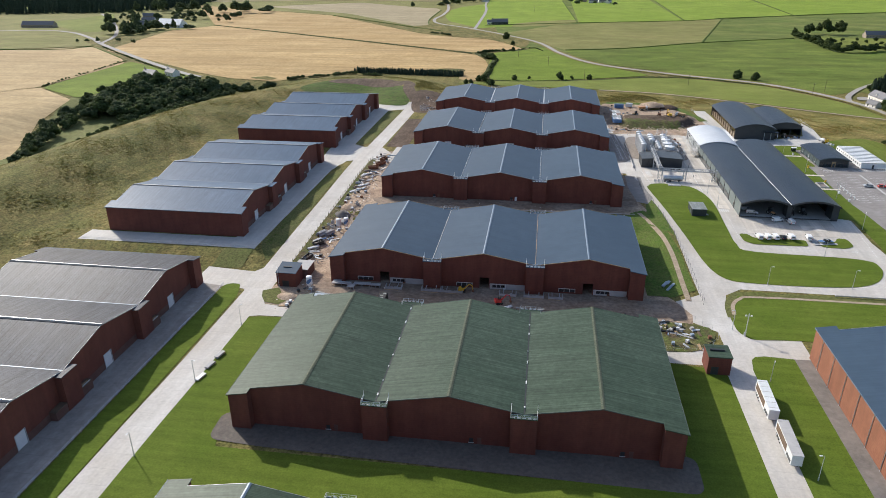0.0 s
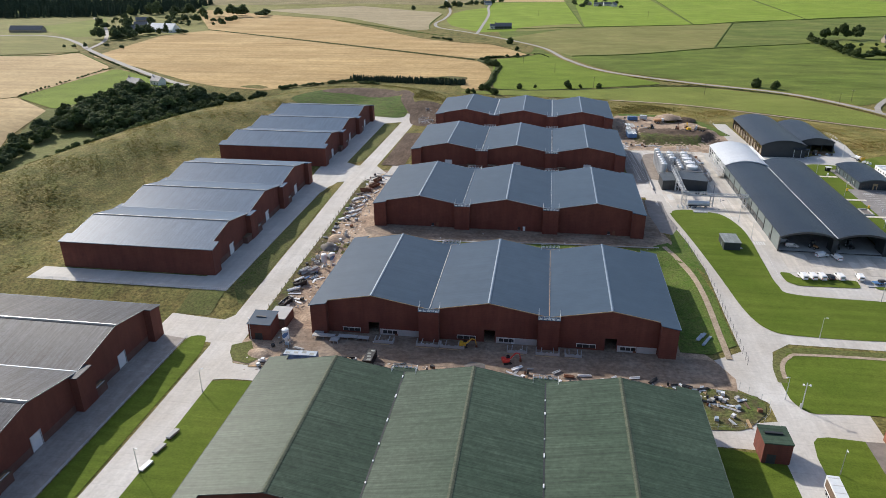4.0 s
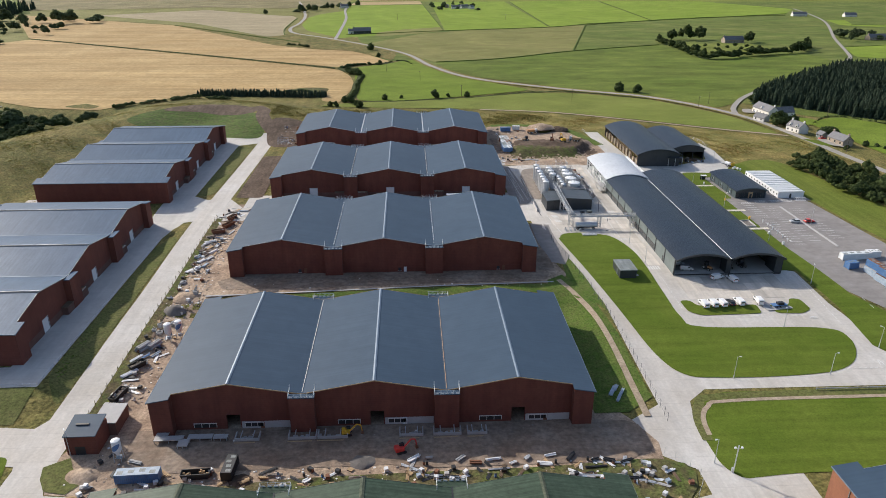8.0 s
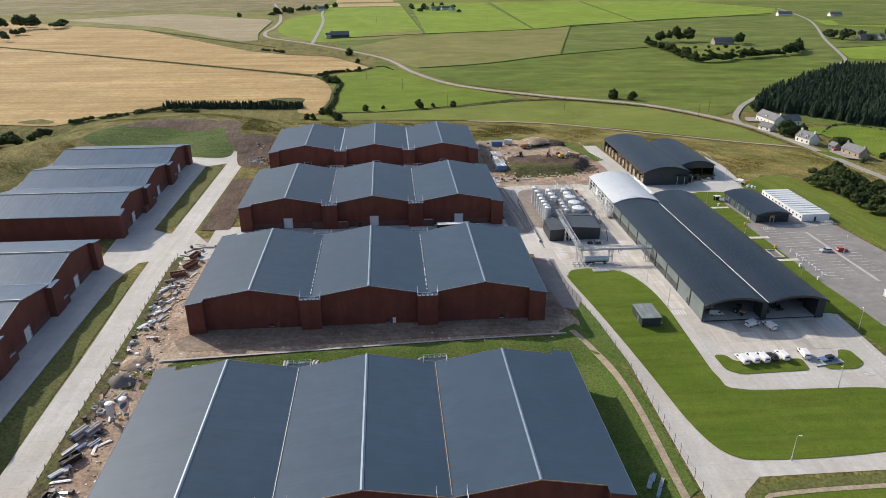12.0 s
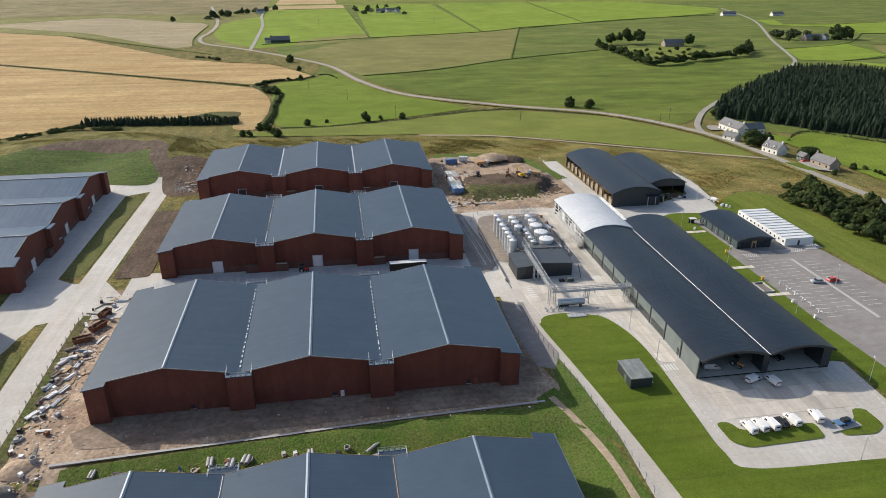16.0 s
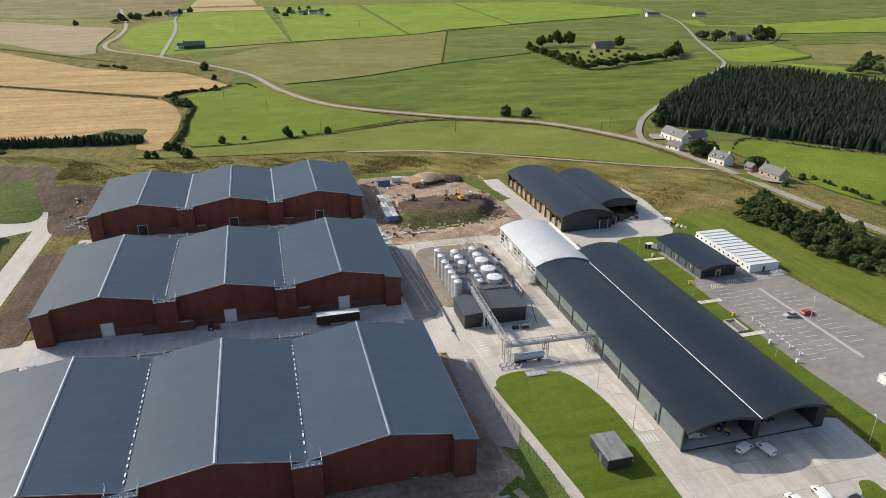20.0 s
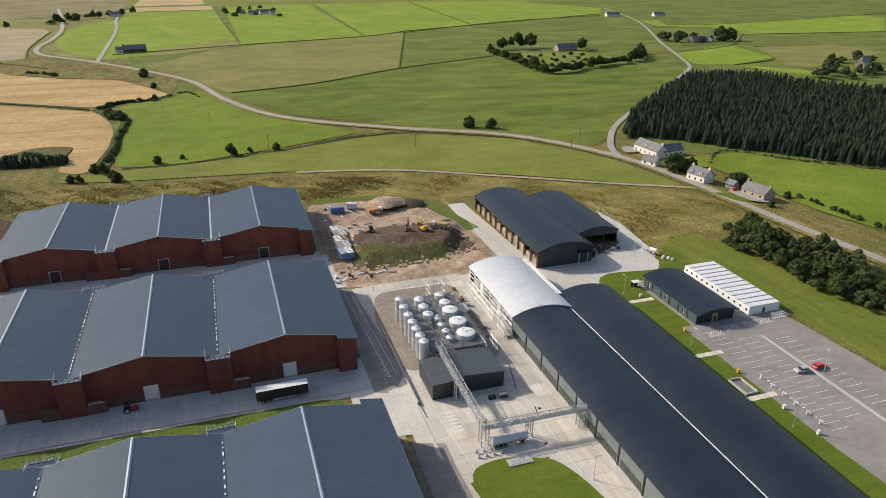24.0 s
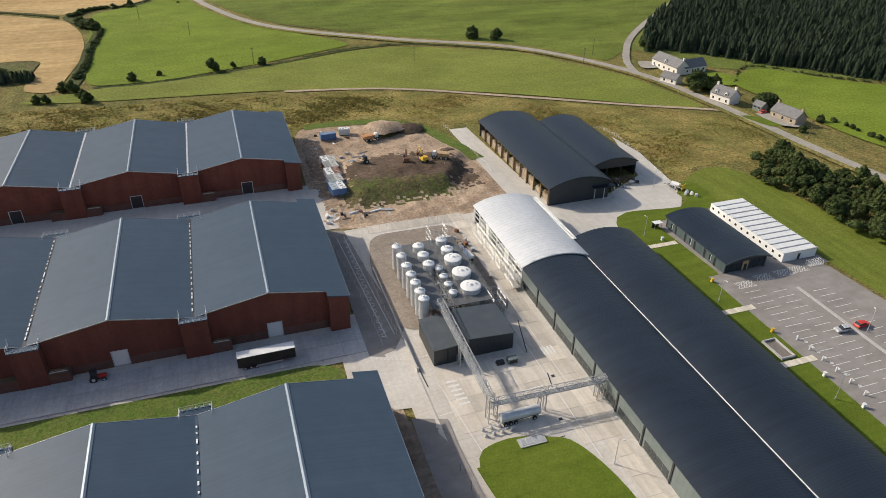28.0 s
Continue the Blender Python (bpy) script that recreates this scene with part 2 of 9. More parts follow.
M["roof_slate"] = material("slate_grey_sheet", (0.050, 0.078, 0.114), (0.058, 0.088, 0.126), 0.03, (0.046, 0.073, 0.107), 0.2, 0.5, stripe=("Y", 1.0, 0.003, 0.05), spec=0.13, streak=((0.02, 0.9, 0.02), 0.05), fine=(0.25, 0.05))
M["roof_green"] = material("green_sheet", (0.050, 0.076, 0.050), (0.066, 0.094, 0.064), 0.06, (0.040, 0.060, 0.040), 0.3, 0.5, stripe=("Y", 0.8, 0.012, 0.14), spec=0.12, streak=((0.06, 1.6, 0.05), 0.28), fine=(0.9, 0.2))
# pale blue because reflected sky glare is put into the base colour
M["roof_l"] = material("sky_tinted_sheet", (0.092, 0.138, 0.200), (0.106, 0.154, 0.220), 0.06, (0.080, 0.122, 0.178), 0.3, 0.44, stripe=("X", 0.5, 0.004, 0.07), spec=0.06, streak=((1.3, 0.06, 0.06), 0.12), fine=(1.8, 0.12))
# same sheeting kept grey, no sky reflection in its colour; the mottling is weathering
M["roof_l_dull"] = material("weathered_sheet_no_sky", (0.050, 0.056, 0.070), (0.062, 0.068, 0.082), 0.06, (0.038, 0.042, 0.052), 0.3, 0.5, stripe=("X", 1.0, 0.02, 0.28), spec=0.085, streak=((1.3, 0.06, 0.06), 0.40), fine=(1.4, 0.32), bump=0.012, bump_scale=1.6)
M["apron"] = material("weathered_apron", (0.30, 0.265, 0.235), (0.37, 0.33, 0.295), 0.10, (0.23, 0.20, 0.175), 0.35, 0.9, mix3=0.6, fine=(1.4, 0.16), streak=((0.5, 0.05, 0.5), 0.12), stripe=("Y", 6.0, 0.0, 0.2))
M["paver"] = material("cream_paver", (0.60, 0.55, 0.45), (0.66, 0.61, 0.51), 0.5, rough=0.85, each=0.15, fine=(3.0, 0.1))
M["yard_slab"] = material("yard_slab", (0.50, 0.455, 0.39), (0.58, 0.535, 0.47), 0.09, (0.44, 0.395, 0.335), 0.3, 0.85, mix3=0.5, fine=(1.2, 0.09), streak=((0.5, 0.05, 0.5), 0.14), each=0.17)
M["moss_ridge"] = material("mossy_ridge", (0.045, 0.060, 0.036), (0.075, 0.088, 0.052), 0.9, (0.13, 0.14, 0.10), 2.2, 0.9, bump=0.05, bump_scale=3.0)
M["roof_barrel"] = material("blue_black_sheet", (0.014, 0.022, 0.034), (0.019, 0.029, 0.043), 0.05, (0.011, 0.017, 0.028), 0.4, 0.38, stripe=("Y", 0.7, 0.02, 0.16), spec=0.36, streak=((0.05, 0.6, 0.05), 0.18), fine=(0.4, 0.12))
M["roof_silver"] = material("silver_sheet", (0.58, 0.60, 0.62), (0.65, 0.67, 0.69), 0.1, (0.50, 0.52, 0.54), 0.6, 0.45, metal=0.15, stripe=("Y", 1.4, 0.03, 0.25))
M["ridge"] = material("ridge_metal", (0.13, 0.18, 0.235), (0.17, 0.22, 0.28), 0.3, rough=0.5, metal=0.2)
M["ridge_l"] = material("dull_ridge_metal", (0.04, 0.054, 0.074), (0.055, 0.07, 0.09), 0.3, rough=0.7, metal=0.0, spec=0.1)
M["ridge_green"] = material("green_ridge_metal", (0.085, 0.105, 0.09), (0.115, 0.135, 0.115), 0.3, rough=0.6)
M["galv"] = material("galvanised_steel", (0.50, 0.52, 0.53), (0.62, 0.63, 0.64), 0.8, rough=0.45, metal=0.5)
M["white"] = material("white_paint", (0.74, 0.75, 0.75), (0.80, 0.80, 0.79), 0.5, (0.68, 0.68, 0.66), 2.0, 0.5)
M["offwhite"] = material("white_roof_sheet", (0.66, 0.68, 0.68), (0.74, 0.75, 0.74), 0.4, (0.55, 0.57, 0.57), 1.5, 0.45)
M["tank"] = material("brushed_tank_steel", (0.62, 0.64, 0.65), (0.74, 0.75, 0.75), 0.6, rough=0.38, metal=0.45)
M["clad"] = material("charcoal_cladding", (0.028, 0.033, 0.038), (0.04, 0.046, 0.05), 0.2, rough=0.5, stripe=("X", 1.0, 0.02, 0.15))
M["clad_roof"] = material("charcoal_ribbed_roof", (0.055, 0.068, 0.078), (0.075, 0.088, 0.098), 0.3, rough=0.5, stripe=("X", 0.7, 0.03, 0.2))
M["weathered_roof"] = material("weathered_grey_roof", (0.20, 0.22, 0.21), (0.27, 0.29, 0.275), 0.3, (0.15, 0.165, 0.16), 0.9, 0.6, stripe=("X", 0.8, 0.02, 0.2), streak=((1.2, 0.1, 0.1), 0.2))
M["wet_soil"] = material("wet_site_soil", (0.185, 0.128, 0.088), (0.265, 0.195, 0.140), 0.07, (0.33, 0.28, 0.225), 0.10, 0.85, bump=0.12, bump_scale=1.2, spec=0.3, fine=(0.7, 0.3), streak=((0.06, 0.35, 0.3), 0.2), mix3=0.5)
M["compound_floor"] = material("compound_gravel", (0.245, 0.205, 0.168), (0.315, 0.268, 0.222), 0.12, (0.19, 0.155, 0.125), 0.5, 0.95, bump=0.05, bump_scale=4.0, fine=(1.3, 0.2))
# streaks imitate light reflected off wet slabs, painted into the colour
M["load_slab"] = material("loading_slab", (0.40, 0.405, 0.405), (0.47, 0.475, 0.475), 0.25, (0.34, 0.345, 0.345), 0.8, 0.42, streak=((0.9, 0.06, 0.5), 0.12), fine=(1.5, 0.1), each=0.06)
M["office_panel"] = material("teal_grey_panel", (0.060, 0.085, 0.095), (0.078, 0.105, 0.115), 0.3, rough=0.5, stripe=("Y", 1.2, 0.01, 0.12))
M["grating"] = material("steel_grating", (0.11, 0.115, 0.12), (0.16, 0.165, 0.17), 0.8, rough=0.6, metal=0.3)
M["weedy_bank"] = material("weedy_bank", (0.095, 0.135, 0.030), (0.16, 0.13, 0.065), 0.12, (0.085, 0.062, 0.042), 0.35, 0.95, bump=0.4, bump_scale=1.0, spec=0.1, fine=(1.2, 0.45), mix3=0.8)
M["ditch"] = material("ditch_scrub", (0.05, 0.065, 0.022), (0.075, 0.085, 0.03), 0.3, rough=0.95, fine=(0.6, 0.4), spec=0.1)
# paler and bluer than leaf_dark: haze over distant trees, put into the colour
M["leaf_hazed"] = material("hazed_leaf", (0.080, 0.108, 0.050), (0.112, 0.140, 0.062), 0.08, (0.060, 0.084, 0.038), 0.6, 0.9, spec=0.15, island=0.22, thru=0.35)
M["verge"] = material("dull_verge", (0.115, 0.125, 0.04), (0.16, 0.15, 0.06), 0.10, (0.10, 0.135, 0.03), 0.4, 0.95, bump=0.2, bump_scale=1.2, spec=0.1, fine=(1.4, 0.4))
M["path"] = material("trodden_path", (0.34, 0.27, 0.19), (0.42, 0.34, 0.25), 0.3, rough=0.95, fine=(1.5, 0.25), spec=0.1)
M["lattice"] = material("lattice_steel", (0.36, 0.37, 0.38), (0.46, 0.47, 0.48), 0.8, rough=0.5, metal=0.4)
M["panel"] = material("grey_green_panel", (0.13, 0.16, 0.155), (0.165, 0.195, 0.19), 0.3, rough=0.45, stripe=("Y", 1.5, 0.01, 0.2))
M["glass"] = material("dark_glazing", (0.025, 0.032, 0.036), (0.035, 0.042, 0.046), 0.3, rough=0.08, spec=0.8)
M["black"] = material("black_paint", (0.018, 0.019, 0.02), (0.03, 0.03, 0.032), 0.6, rough=0.5)
M["timber"] = material("timber", (0.40, 0.27, 0.14), (0.50, 0.35, 0.19), 0.8, (0.30, 0.19, 0.10), 3.0, 0.8)
M["cask"] = material("oak_cask", (0.38, 0.31, 0.225), (0.48, 0.41, 0.315), 0.9, (0.25, 0.19, 0.13), 3.0, 0.7, island=0.25)
M["blue"] = material("blue_paint", (0.06, 0.16, 0.36), (0.09, 0.22, 0.44), 0.6, (0.18, 0.20, 0.24), 2.0, 0.5)
M["yellow"] = material("yellow_paint", (0.70, 0.40, 0.02), (0.78, 0.47, 0.04), 0.8, (0.45, 0.25, 0.03), 3.0, 0.5)
M["red"] = material("red_paint", (0.50, 0.03, 0.025), (0.58, 0.05, 0.035), 0.8, rough=0.4)
M["orange_dull"] = material("dull_orange_paint", (0.42, 0.20, 0.08), (0.50, 0.26, 0.11), 0.8, rough=0.6)
M["rust"] = material("rusty_steel", (0.17, 0.07, 0.035), (0.25, 0.11, 0.06), 0.8, (0.10, 0.05, 0.03), 3.0, 0.85)
M["tyre"] = material("rubber", (0.02, 0.02, 0.02), (0.035, 0.033, 0.03), 2.0, rough=0.85)
M["bowl"] = material("bowl_grass", (0.062, 0.105, 0.022), (0.085, 0.125, 0.028), 0.08, (0.10, 0.085, 0.045), 0.25, 0.95, bump=0.1, bump_scale=3, spec=0.1, fine=(0.8, 0.35), streak=((0.06, 0.5, 0.3), 0.2))
M["mown"] = material("mown_field", (0.125, 0.158, 0.026), (0.155, 0.180, 0.034), 0.05, (0.105, 0.136, 0.022), 0.4, 0.95, spec=0.1, fine=(1.8, 0.25), streak=((0.4, 0.04, 0.1), 0.16))
M["line"] = material("road_marking", (0.68, 0.68, 0.65), (0.76, 0.76, 0.73), 1.0, (0.5, 0.49, 0.47), 4.0, 0.8)
M["stone"] = material("pale_render", (0.66, 0.63, 0.58), (0.74, 0.71, 0.66), 0.5, rough=0.9)
M["granite"] = material("granite_wall", (0.32, 0.26, 0.20), (0.42, 0.35, 0.27), 0.9, (0.25, 0.20, 0.16), 2.5, 0.9)
M["slate"] = material("slate_roof", (0.13, 0.13, 0.135), (0.18, 0.18, 0.185), 0.5, (0.10, 0.10, 0.105), 2.0, 0.6)
M["leaf"] = material("leaf", (0.105, 0.140, 0.045), (0.140, 0.172, 0.060), 0.12, (0.075, 0.105, 0.034), 0.8, 0.85, spec=0.2, island=0.22, thru=0.35)
M["leaf_dark"] = material("dark_leaf", (0.064, 0.092, 0.032), (0.092, 0.120, 0.040), 0.08, (0.046, 0.068, 0.024), 0.6, 0.9, spec=0.15, island=0.22, thru=0.3)
M["needle"] = material("conifer_needles", (0.050, 0.074, 0.048), (0.064, 0.088, 0.056), 0.05, (0.040, 0.058, 0.038), 0.4, 0.9, spec=0.06, island=0.18, thru=0.35)
M["bark"] = material("bark", (0.10, 0.075, 0.05), (0.15, 0.115, 0.08), 1.0, rough=0.95)
M["tuft"] = material("grass_tuft", (0.175, 0.160, 0.046), (0.245, 0.195, 0.068), 0.05, (0.125, 0.135, 0.034), 0.3, 0.95, spec=0.1, island=0.28, mix3=0.6, thru=0.45)
M["tuft_bank"] = material("bank_tuft", (0.225, 0.195, 0.055), (0.315, 0.240, 0.082), 0.05, (0.165, 0.172, 0.042), 0.3, 0.95, spec=0.1, island=0.28, mix3=0.6, thru=0.45)
M["bank_ground"] = material("bank_ground", (0.175, 0.160, 0.048), (0.275, 0.212, 0.076), 0.05, (0.115, 0.124, 0.034), 0.3, 0.95, bump=0.4, bump_scale=0.9, spec=0.1, fine=(1.0, 0.5), streak=((0.05, 0.12, 0.3), 0.25), mix3=0.6)
# darker olive grass: shade on the western bank, put into the colour
M["tuft_shaded"] = material("shaded_growth", (0.138, 0.126, 0.038), (0.182, 0.152, 0.052), 0.06, (0.108, 0.112, 0.030), 0.3, 0.95, spec=0.08, island=0.26, thru=0.4, mix3=0.6)
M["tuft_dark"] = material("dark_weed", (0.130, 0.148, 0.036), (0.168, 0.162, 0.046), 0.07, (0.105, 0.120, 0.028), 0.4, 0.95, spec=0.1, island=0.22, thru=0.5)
M["tuft_straw"] = material("straw_grass", (0.330, 0.235, 0.090), (0.390, 0.285, 0.115), 0.07, (0.27, 0.19, 0.07), 0.4, 0.95, spec=0.1, island=0.2, thru=0.45)
M["valley_grass"] = material("valley_grass", (0.15, 0.165, 0.055), (0.20, 0.195, 0.075), 0.04, (0.12, 0.145, 0.042), 0.3, 0.95, bump=0.3, bump_scale=0.9, spec=0.1, fine=(0.6, 0.25))
M["tuft_green"] = material("weed_tuft", (0.085, 0.15, 0.022), (0.13, 0.18, 0.038), 0.1, (0.17, 0.155, 0.062), 0.5, 0.95, spec=0.1, island=0.25, thru=0.45)
M["rubble"] = material("rubble", (0.26, 0.21, 0.165), (0.36, 0.31, 0.26), 0.8, (0.18, 0.135, 0.10), 3.0, 0.95, island=0.35)
M["pvc_blue"] = material("blue_grey_plastic", (0.28, 0.36, 0.44), (0.42, 0.48, 0.54), 0.8, rough=0.5, island=0.2)
M["soffit"] = material("soffit_grey", (0.10, 0.105, 0.11), (0.13, 0.135, 0.14), 0.5, rough=0.7)
M["tread"] = material("slab_concrete", (0.42, 0.41, 0.395), (0.49, 0.475, 0.455), 0.3, (0.33, 0.32, 0.31), 1.2, 0.85)


# ---- mesh helpers ----
import mathutils.geometry

def part(name, bm, mat, parent=None, label="", smooth=False):
    """Links a bmesh as one mesh object, under a thing where a parent is given."""
    me = bpy.data.meshes.new(name)
    bm.to_mesh(me)
    bm.free()
    me.materials.append(M[mat])
    if smooth:
        me.shade_smooth()
    ob = new(name, me)
    ob.parent = parent
    if label:
        ob["label"] = label
    return ob


def thing(name, x, y, z, label, category, group="", turn=0.0, kind=""):
    """An Empty at the thing's base, which parents its parts."""
    ob = new(name)
    ob.matrix_basis = pose(x, y, z, 0, 0, turn)
    return tagged(ob, label, category, group, kind)


def box(bm, x0, x1, y0, y1, z0, z1, m=None, taper=0.0):
    t = taper
    vs = [(x0, y0, z0), (x1, y0, z0), (x1, y1, z0), (x0, y1, z0),
          (x0 + t, y0 + t, z1), (x1 - t, y0 + t, z1), (x1 - t, y1 - t, z1), (x0 + t, y1 - t, z1)]
    v = [bm.verts.new(m @ Vector(c) if m else c) for c in vs]
    for f in ((3, 2, 1, 0), (4, 5, 6, 7), (0, 1, 5, 4), (1, 2, 6, 5), (2, 3, 7, 6), (3, 0, 4, 7)):
        bm.faces.new([v[i] for i in f])
    return bm


def bx(*a, **k):
    return box(bmesh.new(), *a, **k)


def rod(bm, a, b, r, n=6, r2=None):
    """A round bar from a to b."""
    a, b = Vector(a), Vector(b)
    q = (b - a).to_track_quat("Z", "Y")
    rings = []
    for c, rr in ((a, r), (b, r if r2 is None else r2)):
        rings.append([bm.verts.new(c + q @ Vector((rr * math.cos(i * math.tau / n), rr * math.sin(i * math.tau / n), 0))) for i in range(n)])
    for i in range(n):
        j = (i + 1) % n
        bm.faces.new((rings[0][i], rings[0][j], rings[1][j], rings[1][i]))
    bm.faces.new(rings[0][::-1])
    bm.faces.new(rings[1])
    return bm


def lathe(bm, profile, n=20, at=(0, 0, 0)):
    """Turns (radius, height) pairs round the z axis; closed at both ends."""
    rings = [[bm.verts.new((at[0] + r * math.cos(i * math.tau / n), at[1] + r * math.sin(i * math.tau / n), at[2] + h)) for i in range(n)]
             for r, h in profile]
    for a, b in zip(rings, rings[1:]):
        for i in range(n):
            bm.faces.new((a[i], a[(i + 1) % n], b[(i + 1) % n], b[i]))
    bm.faces.new(rings[0][::-1])
    bm.faces.new(rings[-1])
    return bm


def prism(bm, outline, axis, a, b):
    """Extrudes an outline (pairs) along an axis from a to b. x: pairs are (y, z); y: (x, z); z: (x, y)."""
    def put(p, d):
        return {"x": (d, p[0], p[1]), "y": (p[0], d, p[1]), "z": (p[0], p[1], d)}[axis]
    lo, hi = [bm.verts.new(put(p, a)) for p in outline], [bm.verts.new(put(p, b)) for p in outline]
    k = len(outline)
    bm.faces.new(lo)
    bm.faces.new(hi[::-1])
    for i in range(k):
        bm.faces.new((lo[i], hi[i], hi[(i + 1) % k], lo[(i + 1) % k]))
    bmesh.ops.recalc_face_normals(bm, faces=bm.faces)
    return bm


def slab(bm, plan, height, thick):
    """A sheet over a plan outline; height(x, y) gives its top."""
    up = [bm.verts.new((x, y, height(x, y))) for x, y in plan]
    dn = [bm.verts.new((x, y, height(x, y) - thick)) for x, y in plan]
    bm.faces.new(up)
    bm.faces.new(dn[::-1])
    k = len(plan)
    for i in range(k):
        bm.faces.new((up[i], dn[i], dn[(i + 1) % k], up[(i + 1) % k]))
    bmesh.ops.recalc_face_normals(bm, faces=bm.faces)
    return bm


# ---- the lie of the land ----
def sm(a, b, v):
    t = np.clip((v - a) / (b - a), 0, 1)
    return t * t * (3 - 2 * t)


CREST = [(-262, -400), (-250, -100), (-244, 0), (-238, 64), (-228, 140), (-219, 200), (-205, 262), (-187, 300),
         (-160, 345), (-126, 360), (-98, 350), (-82, 318)]


def crest_gap(x, y):
    best = np.full(np.shape(x), 1e9)
    for (ax, ay), (bx_, by) in zip(CREST, CREST[1:]):
        dx, dy = bx_ - ax, by - ay
        t = np.clip(((x - ax) * dx + (y - ay) * dy) / (dx * dx + dy * dy), 0, 1)
        best = np.minimum(best, np.hypot(x - ax - t * dx, y - ay - t * dy))
    return best


def ground_height(x, y):
    x, y = np.asarray(x, float), np.asarray(y, float)
    right = 4.0 * sm(-5, 95, y)
    ware = 3.5 * sm(54, 68, y) + 0.4 * sm(140, 260, y)
    road = 3.6 * sm(-5, 130, y)
    left = 2.5 * sm(3, 17, y) + 1.1 * sm(140, 160, y)
    a, b, c = sm(-92, -84, x), sm(-72, -60, x), sm(60, 70, x)
    z = left * (1 - a) + (road * (1 - b) + (ware * (1 - c) + right * c) * b) * a
    z = z + (4.0 - z) * sm(290, 320, y)
    d = crest_gap(x, y)
    crest_y = np.interp(y, [p[1] for p in CREST[:9]], [p[0] for p in CREST[:9]])
    outside = sm(0, 30, crest_y - x) * (1 - sm(330, 380, y))
    valley = 4.0 - 8.0 * sm(10, 60, crest_y - x) * (1 - sm(330, 420, y)) * (1 - sm(90, 150, crest_y - x))
    z = z * (1 - outside) + valley * outside
    top = 12.0 - 2.5 * sm(200, 330, y)
    wide = 52.0 - 8 * sm(260, 330, y)
    z = z + np.maximum(top - z, 0) * (1 - sm(2, wide, d))
    # spoil heap beside the far warehouse, with its cut side
    heap = 3.4 * sm(226, 238, y - 0.05 * (x - 90)) * (1 - sm(246, 272, y)) * sm(62, 74, x) * (1 - sm(106, 113, x - 0.5 * (y - 240)))
    heap2 = 2.6 * (1 - sm(0.3, 1.0, np.hypot((x - 98) / 14, (y - 292) / 6)))
    return z + heap + heap2


def gz(x, y):
    return float(ground_height(x, y))


def smooth_line(pts, step=4.0, closed=False):
    """A Catmull-Rom curve through plan points, sampled about every step metres."""
    n, out = len(pts), []
    for i in range(n if closed else n - 1):
        p = [pts[(i + k) % n] if closed else pts[min(max(i + k, 0), n - 1)] for k in (-1, 0, 1, 2)]
        k = max(1, int(math.dist(p[1], p[2]) / step))
        for j in range(k):
            t = j / k
            out.append(tuple(0.5 * (2 * p[1][c] + (p[2][c] - p[0][c]) * t + (2 * p[0][c] - 5 * p[1][c] + 4 * p[2][c] - p[3][c]) * t * t
                                    + (3 * p[1][c] - p[0][c] - 3 * p[2][c] + p[3][c]) * t ** 3) for c in (0, 1)))
    return out if closed else out + [tuple(pts[-1])]


def round_corners(pts, r, k=5):
    out = []
    for i, p in enumerate(pts):
        a, b, c = Vector(pts[i - 1]), Vector(p), Vector(pts[(i + 1) % len(pts)])
        d = min(r, (a - b).length * 0.45, (c - b).length * 0.45)
        s, e = b + (a - b).normalized() * d, b + (c - b).normalized() * d
        for j in range(k + 1):
            t = j / k
            out.append(tuple(s * (1 - t) ** 2 + b * 2 * t * (1 - t) + e * t * t))
    return out


def drape(name, plan, mat, lift, label="", cell=4.0, category=""):
    """A surface laid over the ground inside a plan outline, a little proud of it."""
    edge = []
    for p, q in zip(plan, plan[1:] + plan[:1]):
        k = max(1, math.ceil(math.dist(p, q) / cell))
        edge += [Vector((p[0] + (q[0] - p[0]) * j / k, p[1] + (q[1] - p[1]) * j / k)) for j in range(k)]
    ring = list(range(len(edge)))
    x0, x1, y0, y1 = (f(v[i] for v in edge) for i in (0, 1) for f in (min, max))
    ex, ey = np.array([v.x for v in edge]), np.array([v.y for v in edge])
    fx, fy = np.roll(ex, -1), np.roll(ey, -1)
    for gy in np.arange(math.ceil(y0 / cell) * cell, y1, cell) + 0.013:
        up = (ey > gy) != (fy > gy)
        cross = np.sort((fx - ex)[up] * (gy - ey[up]) / (fy - ey)[up] + ex[up])
        for gx in np.arange(math.ceil(x0 / cell) * cell, x1, cell) + 0.017:
            if np.searchsorted(cross, gx) % 2 and not (len(cross) and np.abs(cross - gx).min() < 0.3):
                edge.append(Vector((gx, gy)))
    vs, _, fs, _, _, _ = mathutils.geometry.delaunay_2d_cdt(edge, [], [ring], 1, 0.001)
    zs = ground_height([p.x for p in vs], [p.y for p in vs]) + lift
    bm = bmesh.new()
    pts = [bm.verts.new((p.x, p.y, z)) for p, z in zip(vs, zs)]
    for f in fs:
        face = bm.faces.new([pts[i] for i in f])
        face.normal_update()
        if face.normal.z < 0:
            face.normal_flip()
    ob = part(name, bm, mat, smooth=True)
    return tagged(ob, label, category or "ground", kind="structure")


